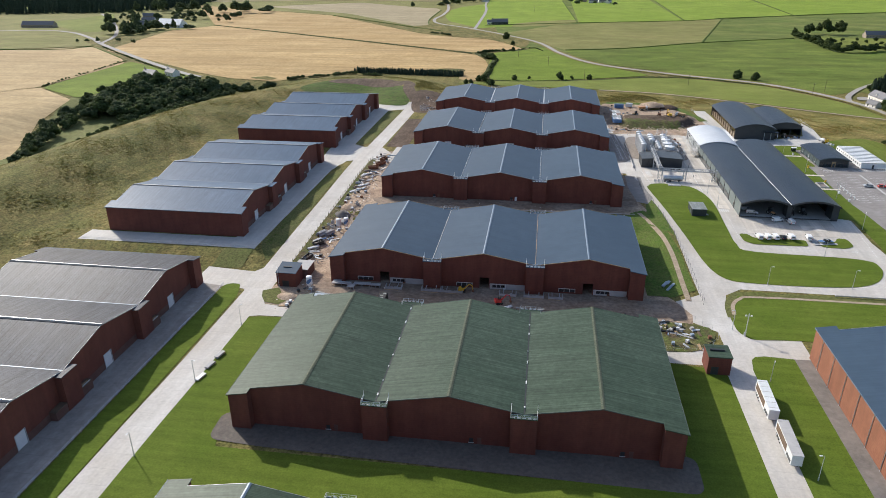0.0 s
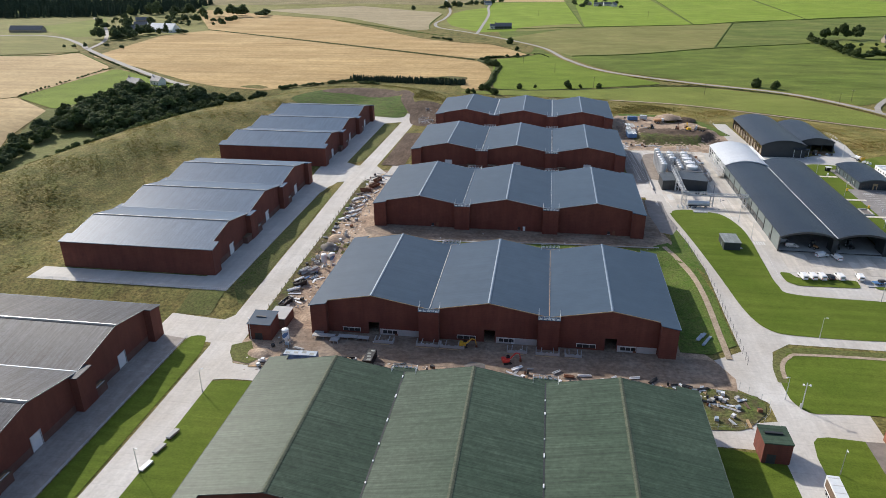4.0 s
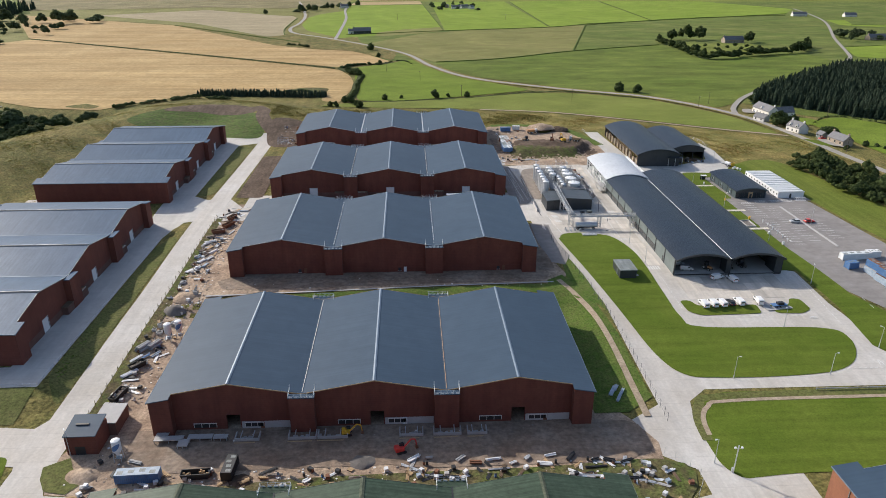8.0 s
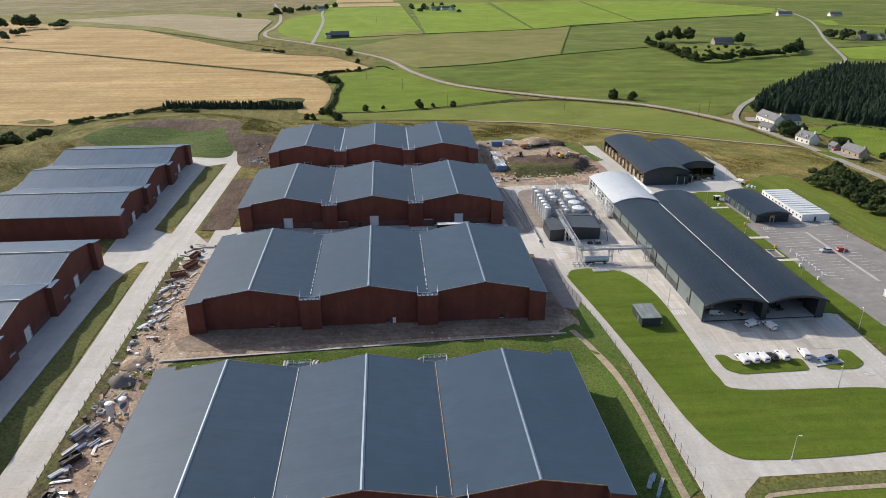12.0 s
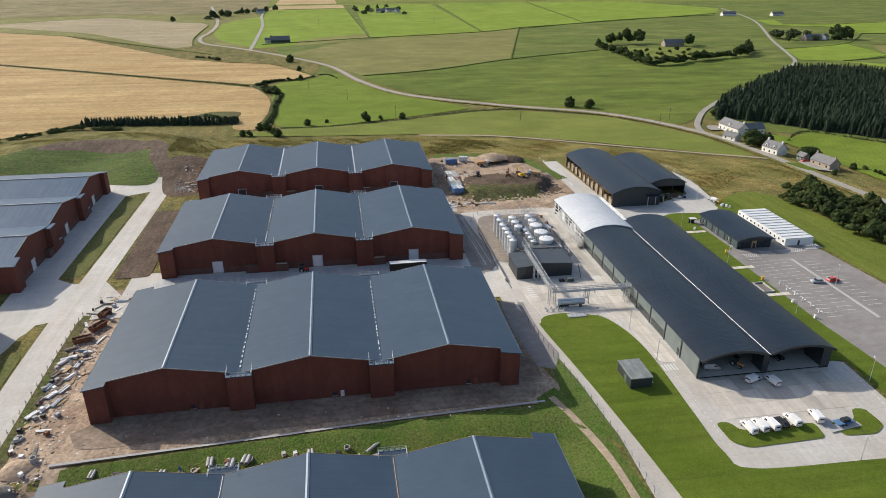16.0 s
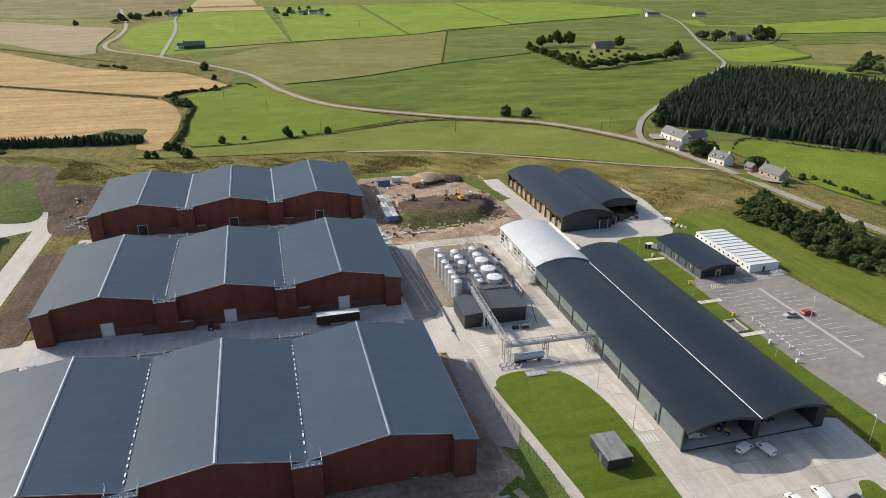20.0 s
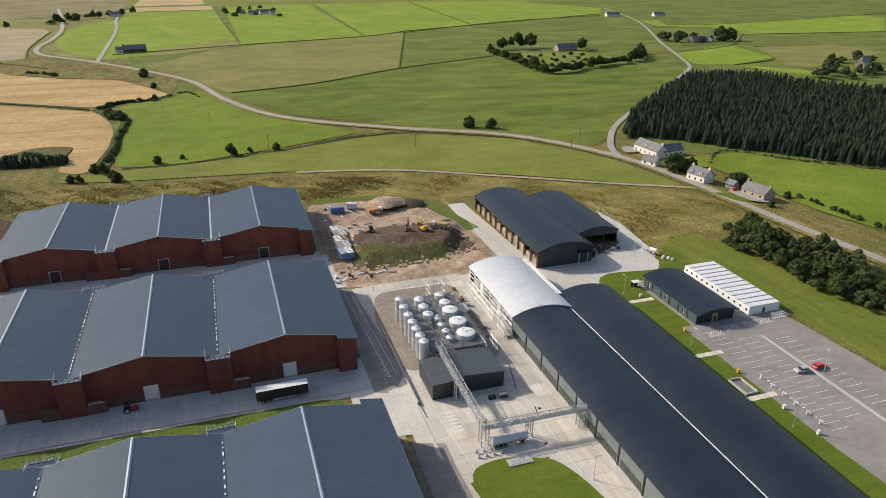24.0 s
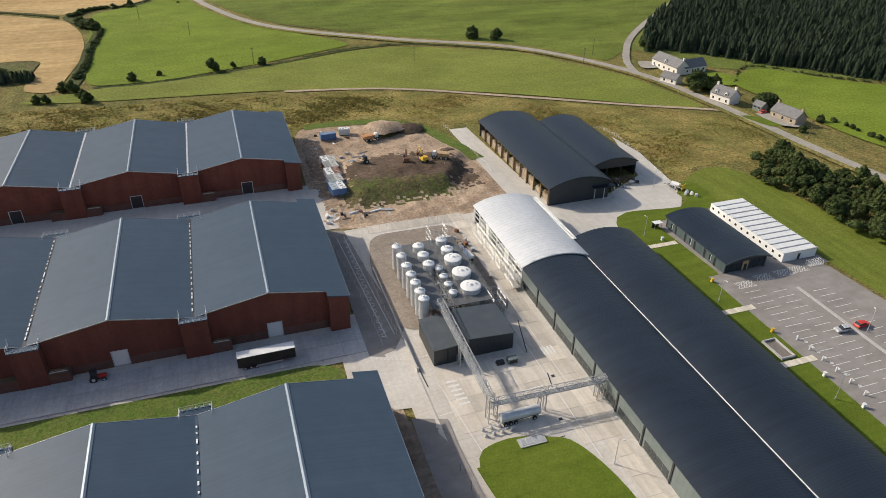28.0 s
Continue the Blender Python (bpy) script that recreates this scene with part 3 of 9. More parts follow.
def ribbon(bm, pts, width, lift, thick=0.0):
    """A strip of even width along a plan line, laid over the ground."""
    rows = []
    for i, p in enumerate(pts):
        a, b = Vector(pts[max(i - 1, 0)]), Vector(pts[min(i + 1, len(pts) - 1)])
        d = (b - a).normalized()
        s = Vector((-d.y, d.x)) * width / 2
        rows.append([Vector(p) + s, Vector(p), Vector(p) - s])
    vs = [[bm.verts.new((q.x, q.y, gz(q.x, q.y) + lift)) for q in r] for r in rows]
    for a, b in zip(vs, vs[1:]):
        for k in (0, 1):
            bm.faces.new((a[k], a[k + 1], b[k + 1], b[k]))
    if thick:
        low = [[bm.verts.new((r[k].co.x, r[k].co.y, r[k].co.z - thick)) for k in (0, 2)] for r in vs]
        for (a, b), (la, lb) in zip(zip(vs, vs[1:]), zip(low, low[1:])):
            bm.faces.new((a[0], b[0], lb[0], la[0]))
            bm.faces.new((b[2], a[2], la[1], lb[1]))
    bmesh.ops.recalc_face_normals(bm, faces=bm.faces)
    return bm


def lane(name, pts, width, mat, lift, label="", category="road", step=4.0):
    ob = part(name, ribbon(bmesh.new(), smooth_line(pts, step), width, lift), mat, smooth=True)
    for p in ob.data.polygons:
        if p.normal.z < 0:
            ob.data.flip_normals()
        break
    return tagged(ob, label, category, kind="structure")


# ---- ground sheet, out to the horizon ----
def spread(lo, hi, step, far):
    mid = list(np.arange(lo, hi + 0.1, step))
    out, d = [], step
    while hi + sum([d]) < far:
        d *= 1.25
        out.append(d)
        if hi + sum(out) > far:
            break
    ups = [hi + sum(out[:i + 1]) for i in range(len(out))]
    return [lo - (u - hi) for u in ups[::-1]] + mid + ups


def terrain():
    xs, ys = spread(-420, 320, 4.0, 4200), spread(-260, 460, 4.0, 4400)
    gx, gy = np.meshgrid(xs, ys)
    zz = ground_height(gx, gy)
    zz = zz - 1.6 * sm(0, 5, gx - 60) * sm(0, 5, 119 - gx) * sm(0, 5, gy - 218) * sm(0, 5, 282 - gy)
    w = len(xs)
    verts = np.stack([gx.ravel(), gy.ravel(), zz.ravel()], 1).tolist()
    faces = [(j * w + i, j * w + i + 1, (j + 1) * w + i + 1, (j + 1) * w + i) for j in range(len(ys) - 1) for i in range(w - 1)]
    me = bpy.data.meshes.new("ground")
    me.from_pydata(verts, [], faces)
    me.materials.append(M["rough_grass"])
    me.shade_smooth()
    tagged(new("ground", me), "rough tussocky grassland, yellow-green and brown", "ground", kind="structure")


terrain()


# ---- surfaces of the site ----
def rect(x0, x1, y0, y1):
    return [(x0, y0), (x1, y0), (x1, y1), (x0, y1)]


# left service road and its side yards
lane("road", [(-79.5, -300), (-79.5, -114), (-79, -66), (-79, -30), (-79.5, 40), (-79, 80), (-79.5, 145), (-78.8, 166), (-77.5, 235), (-77, 285)], 9.0,
     "concrete", 0.10, "pale concrete service road between the warehouses")
drape("pavement", [(-105, -9), (-84, -12), (-77, -36), (-75.5, -30.8), (-71, -29.6), (-56, -29.2), (-56, -23), (-64, -22.8), (-72.6, -21.8), (-76.2, -14), (-75, 10), (-82, 8), (-86, 2), (-105, 4)], "concrete", 0.115, "pale concrete road junction")
drape("pavement", rect(-103.5, -93, -125, 3), "apron", 0.06, "grey concrete loading apron beside a warehouse")
drape("pavement", [(-168, 17), (-92, 17), (-92, 122), (-88, 137), (-74, 137), (-74, 165), (-85, 165), (-92, 170), (-92, 262), (-80, 268), (-66, 268), (-66, 285),
                   (-104, 285), (-104, 27), (-168, 27)], "yard", 0.07, "grey concrete apron round the left-hand warehouses")
drape("pavement", rect(-168, -159, 150, 168), "concrete", 0.06, "pale concrete strip behind a warehouse")
for k, plan in enumerate(([(-92.5, -125), (-84.3, -125), (-84.3, -18), (-87, -8), (-92.5, -9)], [(-91.5, 22), (-84.5, 10), (-84.3, 116), (-87, 122), (-91.5, 112)],
                          [(-91.5, 170), (-84, 172), (-82.5, 258), (-91.5, 258)])):
    drape("lawn", round_corners(plan, 4), ("lawn", "verge", "verge")[k], 0.13, "grass verge between apron and road", category="lawn")
# mound behind the far left warehouse
drape("lawn", smooth_line([(-172, 305), (-130, 290), (-84, 277), (-88, 310), (-100, 332), (-130, 342), (-160, 340)], closed=True), "bowl", 0.14, "green grass bowl under an earth mound", category="lawn")
drape("bank", smooth_line([(-158, 336), (-130, 336), (-102, 326), (-94, 334), (-104, 347), (-128, 354), (-152, 348)], closed=True), "soil", 0.2, "bare dark earth under the mound's crest")
lane("track", [(-74, 284), (-82, 300), (-88, 318), (-90, 334), (-98, 346)], 9.0, "soil", 0.24, "churned earth track up the mound", "track")
drape("bank", smooth_line([(-74, 262), (-56, 262), (-54, 300), (-64, 312), (-80, 306)], closed=True), "soil", 0.12, "bare brown earth beside the far warehouse")

# ground between and round the brick warehouses
drape("bare_ground", [(-76, -13), (-72.6, -21.4), (-63.5, -22.6), (-56, -29.5), (58, -34), (68, -24), (70, -10), (66, -1), (62, 5), (62, 52), (-56, 52), (-56, 158), (-73.5, 158), (-74, 60), (-73.5, -5)], "dirt", 0.06,
      "trodden bare earth of a building site")
drape("bare_ground", smooth_line([(4, -15), (34, -16.5), (62, -15.5), (68, -12), (67, -3), (58, -0.6), (30, -1), (6, -2)], closed=True), "wet_soil", 0.16, "dark compacted ground in front of a warehouse")
drape("verge", smooth_line([(-58, -34), (0, -34), (58, -34), (70, -30), (75, -21), (68, -16), (40, -17.5), (10, -18), (-25, -19.5), (-48, -24)], closed=True), "weedy_bank", 0.2, "weedy verge strewn with building waste", category="verge")
drape("verge", smooth_line([(-77, -12.5), (-73.2, -20.5), (-68, -21.6), (-65.6, -18), (-70, -13), (-72, -9.4)], closed=True), "verge", 0.2, "weedy patch beside the road", category="verge")
drape("verge", [(-74.4, 0), (-71.5, 0), (-70.8, 60), (-71.8, 140), (-74.4, 140)], "weedy_bank", 0.2, "narrow weedy verge with saplings", category="verge")
drape("lawn", [(57, 2), (66, 2), (74.2, 8), (73.8, 40), (70, 66), (64, 78), (58, 74), (57, 52)], "weeds", 0.2, "weedy grass beside a warehouse", category="lawn")
lane("track", [(62, 74), (68, 56), (70.3, 37), (70.5, 12), (70.5, 0)], 1.9, "path", 0.27, "narrow earth footpath", "track")
drape("lawn", [(-57, 54), (56, 54), (64, 66), (61, 71), (20, 70), (-57, 65)], "weeds", 0.2, "grassy bank between two terraces", category="lawn")
drape("bare_ground", [(-60, -16), (10, -15), (8, -2), (58, 0), (-60, 0)], "wet_soil", 0.14, "dark trodden earth in front of a warehouse")
drape("bare_ground", [(-60, 66), (20, 71), (62, 72), (66, 78), (61, 100), (60, 136), (-60, 136)], "dirt", 0.12, "bare earth round a warehouse")
drape("pavement", [(-74, 137), (-56, 137), (-56, 152), (-66, 153), (-74, 165)], "concrete", 0.17, "pale concrete crossing")
drape("pavement", [(-66, 152), (58, 152), (58, 170), (57, 250), (-57, 250), (-57, 222), (57, 217), (57, 170), (-66, 170)], "yard", 0.13, "grey concrete yard between warehouses")
drape("lawn", round_corners([(-56, 139), (44, 139), (50, 142), (50, 150), (44, 153), (-56, 153)], 4), "weeds", 0.2, "narrow lawn between two warehouses", category="lawn")
drape("bare_ground", round_corners(rect(-72.5, -60, 167, 238), 2), "soil", 0.2, "fenced plot of dark bare soil")
drape("pavement", [(-60, 220), (62, 216), (62, 246), (-60, 250)], "yard", 0.17, "grey concrete yard before the far warehouse")

# green warehouse: lawns and dark apron
drape("lawn", [(-75, -300), (73.5, -300), (73.5, -42), (56, -40), (56, -93), (-57, -93), (-59, -86), (-57.8, -80), (-57.8, -30), (-64, -29.8), (-71, -30.2), (-74.4, -31.2), (-76.2, -33), (-76.2, -40), (-75, -60)], "lawn", 0.08, "mown lawn round a green-roofed warehouse", category="lawn")
drape("pavement", round_corners([(-60.2, -90.6), (-46, -91.6), (0, -92.6), (58, -93.4), (58, -81), (-57.6, -79), (-60.6, -81)], 3), "asphalt", 0.14, "dark asphalt apron along the green-roofed warehouse")
# right-hand roads and yard
drape("road", [(73.5, -300), (82, -300), (82, -42), (100, -34), (100, -21.5), (85, -23), (82.2, -14), (82.6, 0), (84, 6), (90, 11), (340, 10), (340, 18), (160, 19), (154, 26), (150, 55), (150, 77), (143, 80), (143, 186),
               (124, 190), (124, 214), (62, 214), (62, 112), (70.5, 85), (74.3, 57), (75, 5), (66, -1), (68, -14), (76, -20), (76, -28), (56, -33), (56, -40), (73.5, -40)], "concrete", 0.05,
      "pale concrete roads and yards of a distillery")
drape("yard", [(123, 286), (131, 286), (134, 216), (158, 212), (176, 222), (186, 258), (188, 240), (184, 206), (176, 195), (155, 197), (149, 188), (123, 186)], "yard", 0.09, "grey concrete yard round the cask sheds")
drape("lawn", smooth_line([(70.2, 106), (70.4, 111.5), (72.4, 115.4), (79, 116.8), (86.4, 115), (92.4, 110.6), (96.5, 94), (96.5, 63), (97, 48), (102, 42), (139, 40), (145, 34), (141, 24), (132, 18), (116, 16), (96, 16), (87, 18), (82, 28), (78, 54)], 1.6, closed=True),
      "lawn", 0.16, "mown lawn between the concrete roads", category="lawn")
drape("lawn", round_corners([(81.8, -8), (84.5, 7), (94, 9.5), (340, 9), (340, -22), (98, -22.2), (85, -23.6), (82, -19)], 9, 9), "lawn", 0.14, "broad mown lawn", category="lawn")
lane("verge", [(82.4, -10), (83.2, -2), (86, 4.6), (93, 7.6), (140, 8.0), (330, 7.6)], 2.6, "verge", 0.19, "dry grass edge of a lawn", "verge", 2.0)
lane("track", [(83.6, -8), (84.6, -1.5), (88, 3.6), (95, 5.6), (140, 6.0), (330, 5.6)], 1.3, "path", 0.22, "worn earth edge of a lawn", "track", 2.0)
drape("lawn", [(81.4, -300), (93.5, -300), (94.6, -33.2), (86.4, -32.7), (83.6, -33.4), (82.2, -35.2), (81.2, -41)], "lawn", 0.12, "mown lawn beside the trailer road", category="lawn")
drape("bare_ground", [(93.5, -300), (101, -300), (101, -33), (94.6, -33.2)], "gravel", 0.1, "grey gravel strip along a warehouse")
drape("lawn", round_corners([(100, 58), (103.5, 58), (105, 54.5), (125, 54.5), (124.5, 49), (104, 48.5), (100.5, 51)], 1.5), "lawn", 0.2, "kerbed grass island with parked vans", category="lawn")
drape("lawn", round_corners([(129, 54), (136, 54), (138, 58), (141.5, 57.5), (142, 51), (138, 48.5), (129.5, 49)], 1.5), "lawn", 0.2, "kerbed grass island", category="lawn")
# dark asphalt lane beside the warehouses, tank compound
drape("road", [(57, 152), (62, 150), (66, 156), (68, 160), (65, 189), (63, 214), (57, 216)], "carpark", 0.2, "worn grey lane beside a warehouse")
drape("road", [(61, 90), (67, 86), (70.5, 94), (68.6, 106), (68.2, 118), (68.4, 126), (61, 129), (60.4, 108)], "carpark", 0.2, "worn grey asphalt lane")
drape("bare_ground", smooth_line([(55.6, 82), (62, 81), (62.4, 92), (60.8, 108), (60.6, 128), (57, 135), (55.6, 130)], closed=True), "wet_soil", 0.22, "dark trodden earth beside a warehouse wall")
drape("compound", round_corners([(67, 158), (66, 190), (70, 208), (98, 208), (98, 158)], 6, 9), "compound_floor", 0.18, "brown gravelly floor of a tank compound")
# east side: lawns, car park
drape("lawn", [(144, 78), (151, 78), (152, 52), (150, 30), (156, 20), (340, 19), (340, 45), (168, 45), (161, 60), (159.5, 80), (158, 96), (160.5, 118), (160, 150), (162, 158), (161, 187), (154, 195), (149, 186), (143, 178)], "lawn", 0.12,
      "mown lawn strip between a long hall and the car park", category="lawn")
drape("car_park", [(158, 156), (158, 96), (161, 62), (170, 46), (215, 46), (200, 96), (196, 150), (192, 156)], "carpark", 0.15, "worn grey asphalt car park")
drape("lawn", smooth_line([(181, 205), (200, 219), (214, 215), (222, 180), (226, 150), (240, 110), (220, 100), (204, 100), (198, 150), (197, 192), (180, 193), (181, 199)], closed=True), "mown", 0.1, "mown field behind the offices", category="lawn")
drape("lawn", smooth_line([(147, 183), (149, 192), (156, 197.6), (176, 195.6), (182, 200), (186, 212), (192, 212), (190, 194), (172, 190), (160.4, 188.5), (152, 184)], closed=True), "lawn", 0.15, "mown grass between offices and a shed yard", category="lawn")
drape("pavement", [(160.5, 152), (198, 152), (198, 193), (181, 193), (160.5, 188)], "carpark", 0.1, "paved surround of the offices")
# earthworks
SITE = smooth_line([(62, 303), (57, 262), (58, 222), (66, 214.5), (90, 213), (112, 213.5), (122, 218), (125, 238), (121, 262), (114, 284), (90, 302)], 2.5, closed=True)
WEEDY = smooth_line([(67, 230), (70, 243), (80, 241), (96, 238.5), (105, 236), (107, 230), (96, 227.5), (84, 226.5), (73, 227)], closed=True)
DARK = smooth_line([(70, 244), (88, 239), (107, 236), (113, 231), (118, 238), (116, 252), (104, 264), (84, 266), (74, 258)], closed=True)


drape("bare_ground", SITE, "dirt", 0.06, "bare brown earth at the edge of an excavation", cell=1.6)


def earthworks():
    """Churned ground: ruts, clods and a cut face, over the lie of the land."""
    step, xs, ys = 1.1, np.arange(55.0, 128.0, 1.1), np.arange(211.0, 306.0, 1.1)
    gx, gy = np.meshgrid(xs, ys)
    rnd = np.random.RandomState(4)
    clods = rnd.normal(0, 0.10, gx.shape)
    ring = np.hypot(gx - 88, 1.25 * (gy - 268))
    ruts = 0.16 * np.sin(ring * 1.9 + 0.8 * np.sin(gx * 0.13)) * np.sin(gx * 0.09 + gy * 0.05) + 0.22 * np.sin(gx * 0.55 + 1.1 * np.sin(gy * 0.3)) * np.sin(gy * 0.61)
    ruts = ruts + 0.45 * sm(0.2, 1.0, np.sin(gx * 0.21 + 1.0) * np.sin(gy * 0.26 + 0.4)) * sm(240, 250, gy)
    rim = np.array(SITE)
    gap = np.min(np.hypot(gx[..., None] - rim[:, 0], gy[..., None] - rim[:, 1]), axis=2)
    zz = ground_height(gx, gy) - 0.2 + 0.5 * sm(1.0, 4.5, gap) + np.maximum(clods + ruts, -0.14) * sm(0.5, 5.0, gap)
    bm = bmesh.new()
    ok, verts = {}, {}
    for j in range(len(ys)):
        for i in range(len(xs)):
            if inside(SITE, xs[i], ys[j]):
                ok[i, j] = True
    for (i, j) in ok:
        verts[i, j] = bm.verts.new((xs[i], ys[j], float(zz[j, i])))
    for (i, j) in ok:
        q = [(i, j), (i + 1, j), (i + 1, j + 1), (i, j + 1)]
        if all(k in verts for k in q):
            f = bm.faces.new([verts[k] for k in q])
            cx, cy = xs[i] + 0.6 + rnd.normal(0, 1.3), ys[j] + 0.6 + rnd.normal(0, 1.3)
            f.material_index = 1 if inside(WEEDY, cx, cy) else 2 if inside(DARK, cx, cy) else 3 if cx < 66 and rnd.rand() < 0.8 else 0
    ob = part("earthworks", bm, "dirt", smooth=True)
    for k in ("weedy_bank", "soil", "wet_soil"):
        ob.data.materials.append(M[k])
    tagged(ob, "churned brown earth of an excavation with a weedy mound", "ground", kind="structure")


# ---- fields, country roads ----
FIELD = [
    ("far dry hill pasture", "pasture_light", [(-2600, 1400), (2600, 1400), (2800, 4200), (-2800, 4200)]),
    ("rough green pasture among lanes", "pasture", [(-30, 620), (45, 560), (262, 385), (290, 330), (430, 240), (1500, 60), (2000, 1500), (-150, 1500)]),
    ("dry pasture", "pasture_dry", [(-2400, 600), (-760, 690), (-560, 610), (-470, 800), (-680, 1160), (-340, 980), (-120, 760), (-60, 900), (-150, 1500), (-2400, 1500)]),
    ("dry pale pasture beside a lane", "pasture_dry", [(-37, 750), (32, 859), (162, 937), (290, 972), (202, 671), (112, 613), (39, 588), (4, 666)]),
    ("green pasture round a walled garden", "pasture", [(290, 972), (500, 1089), (703, 1147), (726, 1119), (585, 787), (476, 585), (472, 665), (457, 764), (412, 814), (323, 726), (202, 671)]),
    ("wide green pasture above a lane", "pasture_mid", [(202, 671), (323, 726), (331, 601), (465, 654), (465, 571), (310, 438), (266, 378), (239, 355), (204, 401), (139, 444), (70, 500), (46, 547), (39, 588), (112, 613)]),
    ("bright green meadow in a bend of the lane", "meadow", [(-151.5, 970), (-162, 1075), (-147, 1170), (-108, 1249), (-93, 1081), (-82, 809), (-134, 897)]),
    ("bright green meadow behind a farmhouse", "meadow", [(-82, 805), (-104, 1250), (-108, 1380), (45, 1412), (63, 892), (14, 850)]),
    ("dry grass strip below a meadow", "pasture_dry", [(-34, 820), (-33, 871), (2, 909), (62.6, 946), (66, 893), (14, 849)]),
    ("bright green meadow", "meadow", [(65, 892), (63, 1491), (233, 1516), (226, 940)]),
    ("bright green meadow", "meadow", [(230, 939), (244, 1514), (451, 1537), (419, 1044), (300, 992)]),
    ("pale green meadow", "meadow", [(423, 1043), (457, 1536), (689, 1526), (794, 1294), (721, 1178)]),
    ("grazed green pasture beside a ditch", "pasture_bright", [(-42, 556), (-12, 579), (13, 608), (41, 532), (69, 485), (113, 431), (60, 408), (6, 390), (-29, 390), (-35, 439)]),
    ("sloping green field below a hedge", "pasture_light", [(-26, 386), (6, 387), (60, 400), (111, 419), (140, 418), (199, 390), (237, 330), (248, 274), (219, 290), (169, 320), (114, 347), (55, 359), (-24, 366), (-60, 372)]),
    ("ripe wheat field", "wheat", [(-480, 526), (-385, 460), (-300, 394), (-262, 372), (-212, 366), (-200, 384), (-172, 408), (-160, 426), (-130, 429), (-100, 430), (-89.5, 435), (-82, 445), (-73, 448), (-56, 444.5), (-58, 412), (-58, 390), (-42, 384), (-40.6, 405), (-37.5, 436), (-38, 472), (-43.6, 505), (-56, 540), (-97, 567), (-243, 656), (-472, 794), (-508, 722)]),
    ("ripe wheat field behind a field boundary", "wheat", [(-479, 804), (-246, 668), (-99, 579), (-58, 556), (-46, 574.5), (-23, 578.5), (-7.5, 593.7), (-33, 643), (-54, 676), (-102, 694), (-150, 728), (-344, 971), (-677, 1160)]),
    ("rough dry slope beside a lane", "rough_grass", [(-173, 821), (-157, 857), (-151, 884), (-76, 775), (-39, 722), (-2, 661), (-6, 600), (-33, 645), (-54, 679), (-102, 697), (-150, 731)]),
    ("scrubby hollow beside wheat", "weedy_bank", [(-100, 421), (-100, 429), (-89.5, 434), (-82, 444), (-73, 447), (-57, 443.5), (-59, 412), (-60, 402)]),
    ("tan barley field", "wheat_pale", [(-1400, 560), (-601, 510), (-510, 550), (-426, 470), (-404, 440), (-401, 310), (-420, 295), (-420, -200), (-1400, -200)]),
    ("green garden field", "pasture_bright", [(-399, 308), (-404, 450), (-347, 412), (-296, 375), (-292, 346), (-332, 340), (-341, 272)]),
    ("pale cut stubble field", "stubble", [(-534, 1145), (-324, 1005), (-177, 820), (-157, 837), (-170, 925), (-176, 1090), (-190, 1134), (-213, 1139), (-370, 1264)]),
    ("dry pasture", "pasture_dry", [(-1200, 760), (-750, 696), (-561, 608), (-517, 559), (-608, 519), (-1200, 580)]),
    ("bright green meadow", "pasture_light", [(-760, 800), (-740, 960), (-584, 714), (-615, 689)]),
    ("bright grass paddock beside cottages", "pasture_bright", [(281, 308), (312, 323), (338, 293), (369, 265), (420, 215), (420, 120), (296, 130), (292, 200), (284, 227), (283, 252)]),
    ("bright green meadow beside a lane", "meadow", [(544, 699), (652, 735), (627, 632), (549, 602), (506, 613)]),
    ("bright green pasture", "meadow", [(722, 1048), (1190, 1079), (1201, 990), (995, 810), (752, 834), (775, 923), (697, 963)]),
    ("dry brown pasture", "pasture_dry", [(673, 716), (789, 714), (791, 634), (615, 565), (594, 580), (637, 652)]),
    ("bright grass strip behind a wood", "meadow", [(543, 603), (578, 508), (598, 552)]),
    ("far pasture", "pasture", [(888, 1350), (1367, 1393), (1476, 1228), (1288, 1065), (851, 968), (723, 971)]),
    ("far dry hill pasture", "pasture_light", [(-560, 1560), (250, 1560), (700, 1600), (1500, 1450), (1900, 2600), (-600, 2600)]),
    ("brown heathy hillside above a wooded valley", "heath", [(-230, 1300), (-380, 1330), (-700, 1250), (-1000, 1560), (-560, 1960), (-122, 1900), (-116, 1420)]),
    ("far wheat field", "wheat_pale", [(-108, 1395), (-104, 1490), (40, 1510), (44, 1420)]),
    ("far wheat field", "wheat_pale", [(-104, 1530), (-100, 1800), (20, 1820), (30, 1550)]),
    ("far green pasture", "pasture", [(-760, 980), (-1500, 860), (-1800, 1500), (-900, 1600), (-660, 1180)]),
]
for k, (label, mat, plan) in enumerate(FIELD):
    drape("field", round_corners(plan, 10), mat, 0.12 + 0.015 * k, label, cell=40.0, category="field")
lane("verge", [(300, -60), (282, 60), (267, 160), (259, 220), (254, 280), (242, 337), (202, 397), (137, 436), (69, 489), (34, 560), (8, 650), (-38, 726), (-97, 804), (-146, 860), (-162, 924), (-160, 1010), (-172, 1160), (-230, 1500)], 11.0, "bank_ground", 0.56, "dry grass verges of a country lane", "verge", 8.0)
lane("road", [(300, -60), (282, 60), (267, 160), (259, 220), (254, 280), (242, 337), (202, 397), (137, 436), (69, 489), (34, 560), (8, 650), (-38, 726), (-97, 804), (-146, 860), (-162, 924), (-160, 1010), (-172, 1160), (-230, 1500)], 5.0,
     "road", 0.6, "grey country lane winding between fields", step=8.0)
